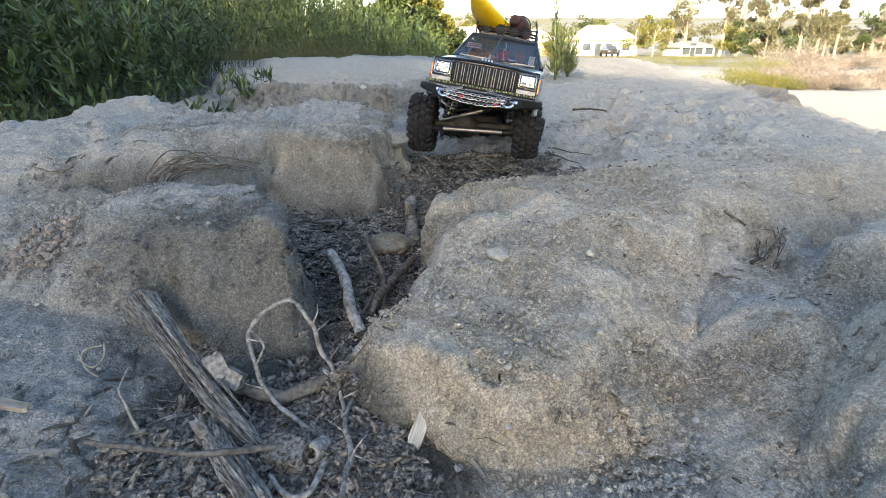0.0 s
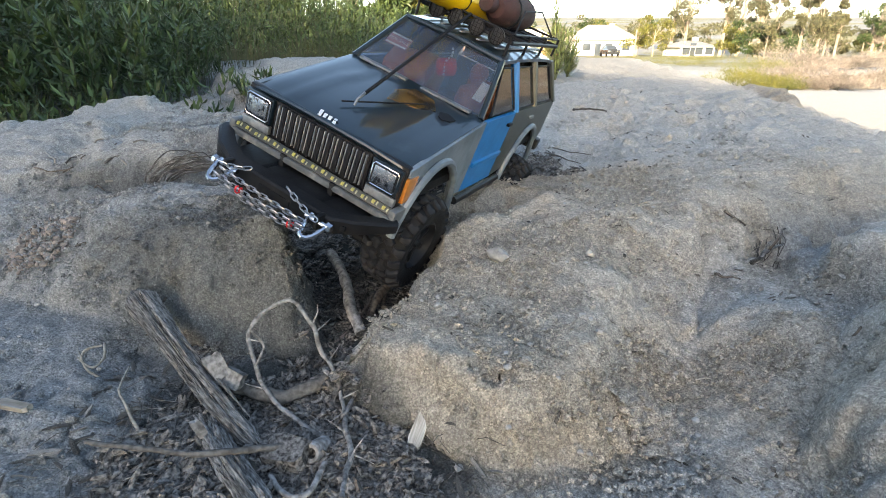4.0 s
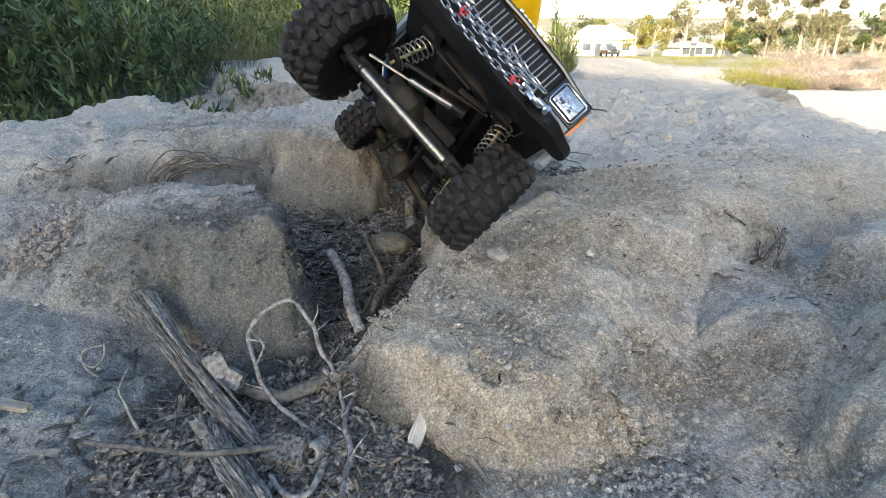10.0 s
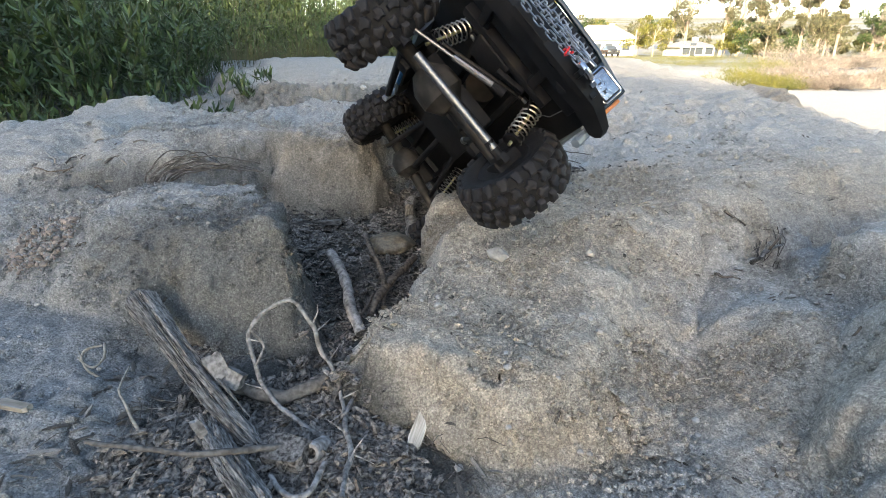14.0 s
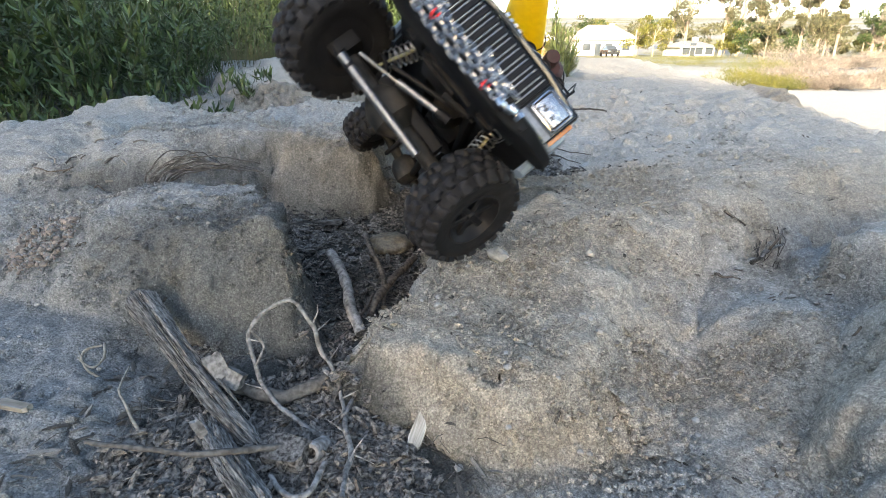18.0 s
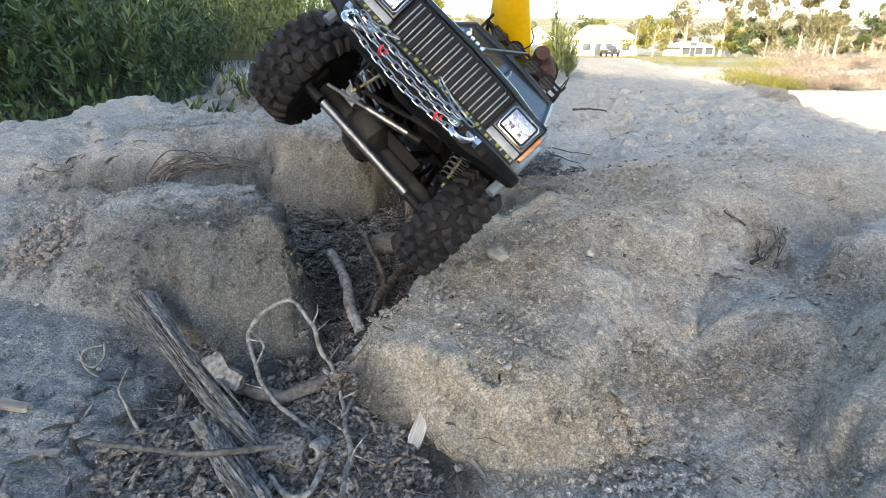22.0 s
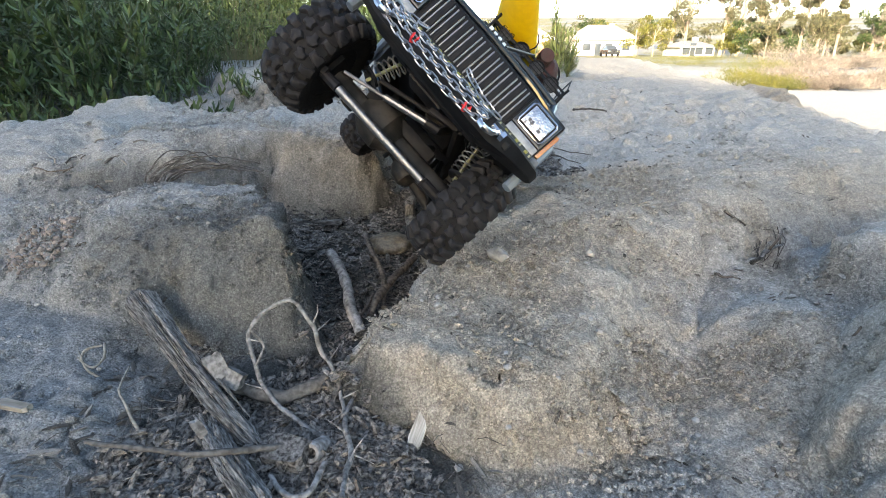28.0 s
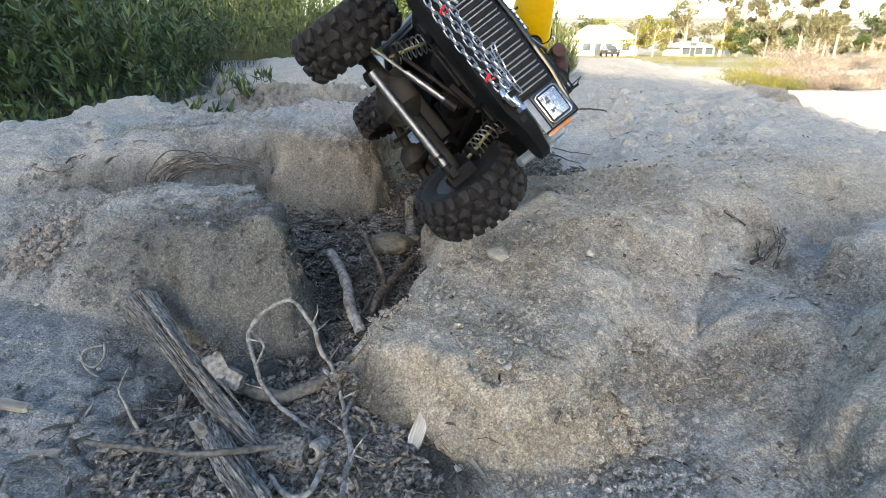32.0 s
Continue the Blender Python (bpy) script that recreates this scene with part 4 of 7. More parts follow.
    for y, x, z in ((0.036, 0.137, 0.0105), (-0.022, 0.139, 0.0140)):
        part("red_cord", G().tube([(x - 0.0030 * math.cos(k * 0.9), y + 0.0006 * k - 0.004, z + 0.0030 * math.sin(k * 0.9)) for k in range(11)], 0.0009, 5), M_RED, TRUCK, "red cord wound on the chain")


def spring(p, q, r, turns, wire):
    p, q = Vector(p), Vector(q)
    d = (q - p).normalized()
    u = d.orthogonal().normalized()
    w = d.cross(u)
    k = turns * 10
    return G().tube([p.lerp(q, i / k) + r * (math.cos(i * math.pi / 5) * u + math.sin(i * math.pi / 5) * w) for i in range(k + 1)], wire, 5)


AXLE_R = []


def build_chassis():
    for s in (1, -1):
        part("chassis_rail", G().box((-0.15, 0.030 * s, 0.026), (0.46, 0.006, 0.018), None, 0.001), M_DARK, TRUCK)
        part("inner_fender", G().box((0.0, 0.055 * s, 0.060), (0.110, 0.040, 0.030), None, 0.010), M_DARK, TRUCK)
        for x, top in ((0.004, -0.008), (-BASE - 0.004, -BASE + 0.01)):
            lo, hi = (x, 0.062 * s, -0.012), (top, 0.046 * s, 0.062)
            v = Vector(hi) - Vector(lo)
            sk = part("shock", G().cyl(Vector(lo) + v * 0.52, hi, 0.0062, n=12), M_BLACK, TRUCK, "coil-over shock absorber")
            part("shaft", G().cyl(lo, Vector(lo) + v * 0.55, 0.0018, n=8), M_GOLD, sk)
            part("coil_spring", spring(Vector(lo) + v * 0.10, Vector(lo) + v * 0.92, 0.0098, 11, 0.00085), M_SPRING, sk)
            part("spring_cup", G().cyl(Vector(lo) + v * 0.06, Vector(lo) + v * 0.10, 0.0095, n=12), M_BLACK, sk)
        for x0, x1 in ((-0.01, -0.125), (-BASE + 0.01, -0.195)):
            part("suspension_link", G().tube([(x0, 0.050 * s, -0.026), (x1, 0.030 * s, 0.008)], 0.0035, 8), M_DARK, TRUCK)
        part("door_liner", G().box((-0.150, 0.0880 * s, 0.031), (0.108, 0.004, 0.032), None, 0.001), M_DARK, TRUCK)
        part("lower_link", G().tube([(-0.004, 0.034 * s, -0.030), (-0.060, 0.032 * s, -0.014), (-0.120, 0.026 * s, 0.004)], 0.0030, 8), M_BLACK, TRUCK, "black lower suspension link")
        part("link_ball", G().lathe([(0, -0.005), (0.004, -0.004), (0.0052, 0), (0.004, 0.004), (0, 0.005)], 10, pose(-0.122, 0.026 * s, 0.004)), M_STEEL, TRUCK)
        part("shock_tower", G().box((-0.004, 0.040 * s, 0.052), (0.020, 0.010, 0.046), None, 0.002), M_DARK, TRUCK)
        part("bolt", G().cyl((0.006, 0.036 * s, 0.030), (0.006, 0.042 * s, 0.030), 0.0028, n=6), M_STEEL, TRUCK)
    part("cross_member", G().box((0.050, 0, 0.020), (0.012, 0.110, 0.010), None, 0.002), M_BLACK, TRUCK)
    part("panhard_bar", G().tube([(0.016, -0.050, -0.004), (0.020, 0.0, 0.010), (0.022, 0.036, 0.020)], 0.0024, 8), M_BLACK, TRUCK)
    part("servo_horn", G().box((0.040, 0.018, 0.012), (0.006, 0.030, 0.005), pose(0, 0, 0, 12, 0, 0).to_3x3(), 0.001), M_BLACK, TRUCK)
    part("wire", G().tube([(0.070, 0.070, 0.026), (0.045, 0.066, 0.018), (0.020, 0.058, 0.024), (-0.010, 0.060, 0.036), (-0.050, 0.052, 0.030)], 0.0005, 5), M_TRIM, TRUCK, "thin loose wire")
    part("skid_plate", G().box((-0.160, 0, 0.010), (0.085, 0.072, 0.012), None, 0.003), M_DARK, TRUCK)
    part("gearbox", G().box((-0.150, 0, 0.034), (0.075, 0.046, 0.036), None, 0.006), M_DARK, TRUCK)
    part("motor", G().cyl((-0.105, -0.005, 0.036), (-0.060, -0.005, 0.036), 0.018, n=20), M_GEAR, TRUCK)
    part("servo", G().box((0.030, -0.010, 0.026), (0.036, 0.040, 0.026), None, 0.002), M_BLACK, TRUCK)
    part("driveshaft", G().cyl((-0.13, 0.012, 0.012), (-0.02, 0.012, -0.016), 0.0045, n=10), M_DARK, TRUCK)
    part("driveshaft", G().cyl((-0.19, 0.0, 0.012), (-BASE + 0.02, 0.0, -0.016), 0.0045, n=10), M_DARK, TRUCK)
    part("wire", G().tube([(0.06, 0.03, 0.02), (0.03, 0.05, 0.012), (-0.01, 0.045, 0.03), (-0.04, 0.05, 0.02)], 0.0008, 5), M_BLACK, TRUCK)
    ra = part("rear_axle", G().cyl((0, -0.082, 0), (0, 0.082, 0), 0.0078, n=12), M_GEAR, TRUCK, "dusty black rear axle", at=pose(-BASE, 0, WHEEL_Z))
    part("differential", G().lathe([(0, -0.024), (0.012, -0.022), (0.021, -0.010), (0.022, 0.008), (0.013, 0.020), (0, 0.022)], 18, pose(0, -0.012, 0)), M_GEAR, ra)
    part("link_mount", G().box((0, 0, 0.014), (0.018, 0.060, 0.014), None, 0.002), M_DARK, ra)
    AXLE_R.append(ra)


ROD = []


def build_front_axle():
    ax = part("front_axle", G().cyl((0, -0.078, 0), (0, 0.078, 0), 0.0078, n=12), M_GEAR, TRUCK, "dusty black front axle", at=pose(0, 0, WHEEL_Z))
    part("differential", G().lathe([(0, -0.026), (0.012, -0.024), (0.022, -0.010), (0.023, 0.008), (0.013, 0.022), (0, 0.024)], 20, pose(-0.004, -0.014, 0)), M_GEAR, ax)
    part("axle_truss", G().box((-0.004, 0.0, 0.013), (0.022, 0.085, 0.012), None, 0.003), M_DARK, ax)
    ROD.append(part("tie_rod", G().cyl((0.035, -0.054, -0.010), (0.035, 0.054, -0.010), 0.0042, n=12), M_STEEL, ax, "bare aluminium steering tie rod"))
    for s in (1, -1):
        part("rod_end", G().cyl((0.035, 0.055 * s, -0.010), (0.032, 0.074 * s, -0.010), 0.0048, n=10), M_BLACK, ax)
        part("knuckle", G().box((0.008, 0.082 * s, 0.0), (0.026, 0.016, 0.030), None, 0.004), M_DARK, ax)
        part("steering_arm", G().box((0.024, 0.076 * s, -0.008), (0.028, 0.010, 0.008), None, 0.002), M_DARK, ax)
        part("lower_mount", G().box((-0.010, 0.052 * s, -0.006), (0.016, 0.012, 0.014), None, 0.002), M_DARK, ax)
    dl = part("drag_link", G().cyl((0.034, -0.062, 0.004), (0.036, -0.018, 0.016), 0.0016, n=8), M_STEEL, ax, "thin steering drag link")
    part("sleeve", G().cyl((0.036, -0.022, 0.015), (0.038, 0.020, 0.027), 0.0034, n=10), M_STEEL, dl)
    part("rod_end", G().cyl((0.038, 0.019, 0.0265), (0.038, 0.032, 0.030), 0.0045, n=10), M_BLACK, dl)
    return ax


def build_wheel():
    """A wheel about the y axis with its outer face to +y; the rim is the part that carries tyre and hub."""
    rim = mesh_of("rim", G().lathe([(0.020, -0.018), (0.0295, -0.019), (0.0295, -0.012), (0.024, -0.008), (0.024, 0.008), (0.0285, 0.012), (0.0300, 0.0195), (0.0275, 0.0205), (0.0245, 0.014), (0.020, 0.010), (0.0, 0.009), ], 32), M_BLACK)
    half = [(0.0285, 0.0195), (0.0360, 0.0222), (0.0430, 0.0228), (0.0475, 0.0208), (0.0500, 0.0165), (0.0512, 0.0090)]
    g = G().lathe([(r, -y) for r, y in half] + [(0.0516, 0.0)] + [(r, y) for r, y in half[::-1]] + [(0.0265, 0.012), (0.0265, -0.012)], 44, closed=True)

    def block(outline, h, k):
        """A tread block standing along x on the tyre, with a rounded crown."""
        rings = []
        for x, f in ((-0.0030, 1.06), (h * 0.55, 1.0), (h * 0.88, 0.93), (h, 0.76)):
            rings.append([(x, y * f, z * f * k) for y, z in outline])
        return G().loft(rings)

    mid = [(-0.0052, -0.0040), (0.0006, -0.0058), (0.0050, -0.0030), (0.0056, 0.0018), (0.0016, 0.0028), (-0.0002, 0.0058), (-0.0050, 0.0044), (-0.0036, 0.0002)]
    edge = [(-0.0056, -0.0030), (0.0016, -0.0050), (0.0066, -0.0044), (0.0064, 0.0042), (0.0022, 0.0046), (-0.0012, 0.0026), (-0.0058, 0.0030)]
    lug_mid = [mesh_of("tread_lug", block(mid, 0.0042, k), M_LUG, 50) for k in (1.06, 0.92)]
    lug_side = [mesh_of("shoulder_lug", block(edge, 0.0044, k), M_LUG, 50) for k in (1.05, 0.86)]
    n = 22
    lugs = []
    for i in range(n):
        for k, (y, off, rr) in enumerate(((-0.0064, 0.0, 0.0512), (0.0064, 0.5, 0.0512), (-0.0170, 0.55, 0.0488), (0.0170, 0.05, 0.0488))):
            a = 2 * math.pi * (i + off) / n
            tw = (10 if i % 2 else -16) + (180 if y < 0 else 0)
            m = Matrix.Rotation(-a, 4, "Y") @ Matrix.Translation((rr, y, 0)) @ pose(0, 0, 0, 0, 0, (34 if y > 0 else -34) if k > 1 else (5 if y > 0 else -5)) @ pose(0, 0, 0, tw if k < 2 else (180 if y < 0 else 0) + (6 if i % 2 else -6), 0, 0)
            lugs.append((("tread_lug", lug_mid) if k < 2 else ("shoulder_lug", lug_side), i % 2, m))
    tyre = mesh_of("tyre", g, M_RUBBER)
    spoke = mesh_of("spoke", G().box((0.015, 0.0115, 0), (0.020, 0.005, 0.0065), None, 0.0012), M_BLACK)
    hub = mesh_of("hub", G().lathe([(0.0085, 0.006), (0.0085, 0.013), (0.005, 0.014), (0.0035, 0.0165), (0.0, 0.0165)], 12), M_BLACK)
    made = []
    for i in range(4):
        w = part("wheel", rim, None, TRUCK, "black beadlock wheel with knobbly tyre")
        part("tyre", tyre, None, w, "dusty black knobbly rubber tyre")
        part("hub", hub, None, w)
        for (nm, ms), odd, m in lugs:
            part(nm, ms[odd], None, w, at=m)
        for k in range(6):
            part("spoke", spoke, None, w, at=Matrix.Rotation(k * math.pi / 3, 4, "Y"))
        made.append(w)
    return made


def build_roof_load():
    rk = part("roof_rack", G().tube([(-0.172, -0.064, 0.186), (-0.172, 0.064, 0.186), (-0.400, 0.064, 0.186), (-0.400, -0.064, 0.186)], 0.0026, 8, closed=True), M_BLACK, TRUCK, "black tubular roof rack")
    part("upper_rail", G().tube([(-0.178, -0.061, 0.195), (-0.178, 0.061, 0.195), (-0.400, 0.061, 0.195), (-0.400, -0.061, 0.195)], 0.0017, 8, closed=True), M_BLACK, rk)
    for x in (-0.20, -0.24, -0.28, -0.32, -0.36):
        part("cross_bar", G().cyl((x, -0.064, 0.186), (x, 0.064, 0.186), 0.0022, n=6), M_BLACK, rk)
    for x in (-0.162, -0.24, -0.32, -0.398):
        for s in (1, -1):
            part("rack_foot", G().tube([(x, 0.063 * s, 0.170), (x, 0.064 * s, 0.196)], 0.0018, 6), M_BLACK, rk)
    for y in (-0.043, -0.015, 0.015, 0.043):
        lp = part("roof_lamp", G().lathe([(0.0, -0.012), (0.008, -0.011), (0.0125, -0.002), (0.0130, 0.004), (0.0118, 0.0045), (0.0112, 0.001), (0.0, 0.0005)], 18, pose(-0.172, y, 0.186, 0, 0, -90) @ Matrix.Scale(0.80, 4)), M_BLACK, TRUCK, "round black roof lamp with wire guard")
        part("lamp_lens", G().lathe([(0.0, 0.0016), (0.008, 0.0022), (0.0112, 0.0010)], 16, pose(-0.172, y, 0.186, 0, 0, -90) @ Matrix.Scale(0.80, 4)), M_LAMP, lp)
        for o in (-0.0048, 0.0, 0.0048):
            h = math.sqrt(0.0100 ** 2 - o * o)
            part("guard_wire", G().cyl((-0.1675, y + o, 0.186 - h), (-0.1675, y + o, 0.186 + h), 0.0006, n=5), M_BLACK, lp)
            part("guard_wire", G().cyl((-0.1675, y - h, 0.186 + o), (-0.1675, y + h, 0.186 + o), 0.0006, n=5), M_BLACK, lp)
    # kayak: pointed hull with a cockpit
    rings = []
    for i in range(25):
        s = i / 24
        w = 0.034 * math.sin(math.pi * min(1, max(0, s))) ** 0.62 + 0.0012
        h = 0.020 * math.sin(math.pi * s) ** 0.5 + 0.0015
        x = 0.172 - 0.310 * s
        lift = 0.016 * abs(2 * s - 1) ** 2.4
        ring = []
        for j in range(18):
            t = 2 * math.pi * j / 18
            c, q = math.cos(t), math.sin(t)
            z = h * (0.75 * q if q > 0 else 1.0 * q)
            if q > 0 and 0.40 < s < 0.64 and abs(c) < 0.62:
                z -= 0.010
            ring.append((x, w * c * (1 - 0.12 * q), z + lift))
        rings.append(ring)
    kp = KAYAK_POSE
    ky = part("kayak", G().loft(rings), M_YELLOW, TRUCK, "bright yellow plastic toy kayak", at=kp)
    part("cockpit_rim", G().tube([(0.0 + 0.040 * math.cos(t) - 0.008, 0.0185 * math.sin(t), 0.0155) for t in [i * math.pi / 8 for i in range(16)]], 0.0018, 6, closed=True), M_BLACK, ky)
    for x in (0.05, -0.06):
        part("tie_down", G().tube([(x, 0.0350 * math.cos(t), 0.0215 * math.sin(t) - 0.001) for t in [i * math.pi / 10 for i in range(20)]], 0.0010, 6, closed=True), M_BLACK, ky, "black elastic tie-down strap")
    # rolled bag and spare bundle
    g = G().lathe([(0.0, -0.052), (0.012, -0.050), (0.019, -0.040), (0.021, -0.02), (0.0195, 0.0), (0.021, 0.02), (0.019, 0.040), (0.012, 0.050), (0.0, 0.052)], 18, pose(-0.255, 0.022, 0.212, 0, 0, 84))
    bg_ = part("bag", g, M_BAG, TRUCK, "rolled maroon canvas bag")
    for d in (-0.026, 0.026):
        part("bag_strap", G().tube([(-0.255 + d, 0.022 + 0.0215 * math.cos(t), 0.212 + 0.0215 * math.sin(t)) for t in [i * math.pi / 9 for i in range(18)]], 0.0014, 5, closed=True), M_BLACK, bg_)
    part("round_canister", G().lathe([(0.0, -0.012), (0.009, -0.0115), (0.0105, -0.008), (0.0105, 0.008), (0.009, 0.0115), (0.0, 0.012)], 16, pose(-0.196, 0.010, 0.214, 0, 0, -90)), M_BAG, TRUCK, "small maroon canister")
    part("cargo_net", G().tube([(-0.17, 0.064, 0.195), (-0.20, 0.056, 0.222), (-0.28, 0.054, 0.226), (-0.36, 0.064, 0.195)], 0.0010, 5), M_BLACK, TRUCK)
    # taut strap from the bonnet to the rack
    sp = part("limb_riser", G().tube([(0.008, -0.004, 0.104), (-0.176, 0.0, 0.196)], 0.0020, 8), M_BLACK, TRUCK, "taut black cord from bonnet to rack")
    part("riser_hook", G().tube([(0.022, -0.004, 0.0925), (0.019, -0.004, 0.0985), (0.012, -0.004, 0.1025), (0.004, -0.004, 0.1065)], 0.0015, 8), M_STEEL, sp)
    part("wiper_line", G().tube([(0.030, -0.014, 0.0930), (-0.050, 0.040, 0.1075)], 0.0009, 5), M_BLACK, TRUCK)


KAYAK_POSE = pose(-0.238, -0.030, 0.206, 0, -2, -13)
build_body()
build_nose()
build_chassis()
AXLE_F = build_front_axle()
WHEELS = build_wheel()
build_roof_load()

# ---- wood, bark and stones in the gully ----
def wood_material(name, pale, dark, along=(5, 90, 90), bump=0.8):
    m = bpy.data.materials.new(name)
    m.use_nodes = True
    t = m.node_tree
    p = t.nodes["Principled BSDF"]
    p.inputs["Roughness"].default_value = 0.85
    p.inputs["Specular IOR Level"].default_value = 0.2
    tc = t.nodes.new("ShaderNodeTexCoord")
    mp = t.nodes.new("ShaderNodeMapping")
    mp.inputs["Scale"].default_value = along
    t.links.new(tc.outputs["Object"], mp.inputs["Vector"])
    n1, n2 = t.nodes.new("ShaderNodeTexNoise"), t.nodes.new("ShaderNodeTexNoise")
    n1.inputs["Scale"].default_value, n1.inputs["Detail"].default_value = 5.0, 8.0
    n2.inputs["Scale"].default_value, n2.inputs["Detail"].default_value = 40.0, 4.0
    t.links.new(mp.outputs["Vector"], n1.inputs["Vector"])
    t.links.new(tc.outputs["Object"], n2.inputs["Vector"])
    r = t.nodes.new("ShaderNodeValToRGB")
    r.color_ramp.elements[0].position, r.color_ramp.elements[1].position = 0.36, 0.64
    r.color_ramp.elements[0].color, r.color_ramp.elements[1].color = (*dark, 1), (*pale, 1)
    t.links.new(n1.outputs["Fac"], r.inputs["Fac"])
    mr = t.nodes.new("ShaderNodeMapRange")
    mr.inputs[1].default_value, mr.inputs[2].default_value, mr.inputs[3].default_value, mr.inputs[4].default_value = 0.3, 0.7, 0.65, 1.2
    t.links.new(n2.outputs["Fac"], mr.inputs[0])
    mx = t.nodes.new("ShaderNodeVectorMath")
    mx.operation = "SCALE"
    t.links.new(r.outputs["Color"], mx.inputs[0])
    t.links.new(mr.outputs[0], mx.inputs["Scale"])
    gi = t.nodes.new("ShaderNodeNewGeometry")
    m2 = t.nodes.new("ShaderNodeMapRange")
    m2.inputs[3].default_value, m2.inputs[4].default_value = 0.55, 1.3
    t.links.new(gi.outputs["Random Per Island"], m2.inputs[0])
    mx2 = t.nodes.new("ShaderNodeVectorMath")
    mx2.operation = "SCALE"
    t.links.new(mx.outputs[0], mx2.inputs[0])
    t.links.new(m2.outputs[0], mx2.inputs["Scale"])
    t.links.new(mx2.outputs[0], p.inputs["Base Color"])
    b = t.nodes.new("ShaderNodeBump")
    b.inputs["Strength"].default_value, b.inputs["Distance"].default_value = bump, 0.003
    t.links.new(n1.outputs["Fac"], b.inputs["Height"])
    t.links.new(b.outputs["Normal"], p.inputs["Normal"])
    return m


M_DRIFT = wood_material("weathered_grey_wood", (0.225, 0.218, 0.208), (0.058, 0.054, 0.050), (26, 120, 120), 1.0)
M_ROOT = wood_material("dry_root", (0.265, 0.257, 0.248), (0.10, 0.095, 0.090), (40, 40, 40), 0.5)
M_DARKSTICK = wood_material("dark_damp_stick", (0.14, 0.12, 0.10), (0.04, 0.033, 0.028), (40, 40, 40), 0.5)
M_DARKROOT = wood_material("dark_grey_root", (0.11, 0.105, 0.098), (0.05, 0.046, 0.043), (40, 40, 40), 0.5)
M_PALE = wood_material("fresh_split_wood", (0.29, 0.27, 0.235), (0.17, 0.152, 0.125), (5, 80, 80), 0.4)
M_FRESH = wood_material("fresh_pale_wood", (0.50, 0.475, 0.43), (0.28, 0.26, 0.225), (8, 120, 120), 0.4)
M_BARK = wood_material("bark_mulch", (0.205, 0.192, 0.178), (0.030, 0.027, 0.025), (60, 60, 60), 0.7)
M_STONE = mat("pale_pebble", (0.30, 0.29, 0.272), 0.85, 0.0, 0.25, 160, 0.4, 500, rand=0.25)
M_PINKCLOD = mat("pinkish_clod", (0.150, 0.128, 0.114), 0.95, 0.0, 0.35, 200, 0.3, 500, island=0.35)
M_CLOD = mat("dirt_clod", (0.115, 0.095, 0.066), 0.95, 0.0, 0.4, 150, 1.0, 200, second=(0.145, 0.130, 0.105), mix_scale=60)


def bent(path, n=5):
    """A smooth line through the given points."""
    pts = [Vector(p) for p in path]
    out = []
    for i in range(len(pts) - 1):
        a, b, c, d = pts[max(i - 1, 0)], pts[i], pts[i + 1], pts[min(i + 2, len(pts) - 1)]
        for k in range(n):
            t = k / n
            out.append(0.5 * (2 * b + (c - a) * t + (2 * a - 5 * b + 4 * c - d) * t * t + (3 * b - a - 3 * c + d) * t ** 3))
    return out + [pts[-1]]


def root(name, path, r0, r1, material, label, category, wob=0.0012, n=8, kids=0):
    pts = bent(path)
    base = pts[0].copy()
    pts = [p - base + Vector((noise.noise(p * 60), noise.noise(p * 60 + Vector((9, 0, 0))), noise.noise(p * 60 + Vector((0, 7, 0))))) * wob for p in pts]
    k = len(pts)
    rad = [(r0 + (r1 - r0) * i / (k - 1)) * (1 + 0.28 * noise.noise(pts[i] * 90 + base)) for i in range(k)]
    ob = new(name, mesh_of(name, G().tube(pts, rad, n), material, 50))
    ob.location = base
    tagged(ob, label, category)
    for j in range(kids):
        i = random.randrange(2, k - 2)
        p = pts[i]
        d = Vector((random.uniform(-1, 1), random.uniform(-1, 1), random.uniform(-0.2, 1))).normalized()
        q = [p + d * s * 0.02 + Vector((noise.noise(p * 50 + d * s), noise.noise(p * 70 + d * s), 0)) * 0.006 * s for s in (0, 0.3, 0.6, 1.0)]
        part("rootlet", G().tube(q, [r1 * 0.5, r1 * 0.4, r1 * 0.3, r1 * 0.12], 5), material, ob)
    return ob


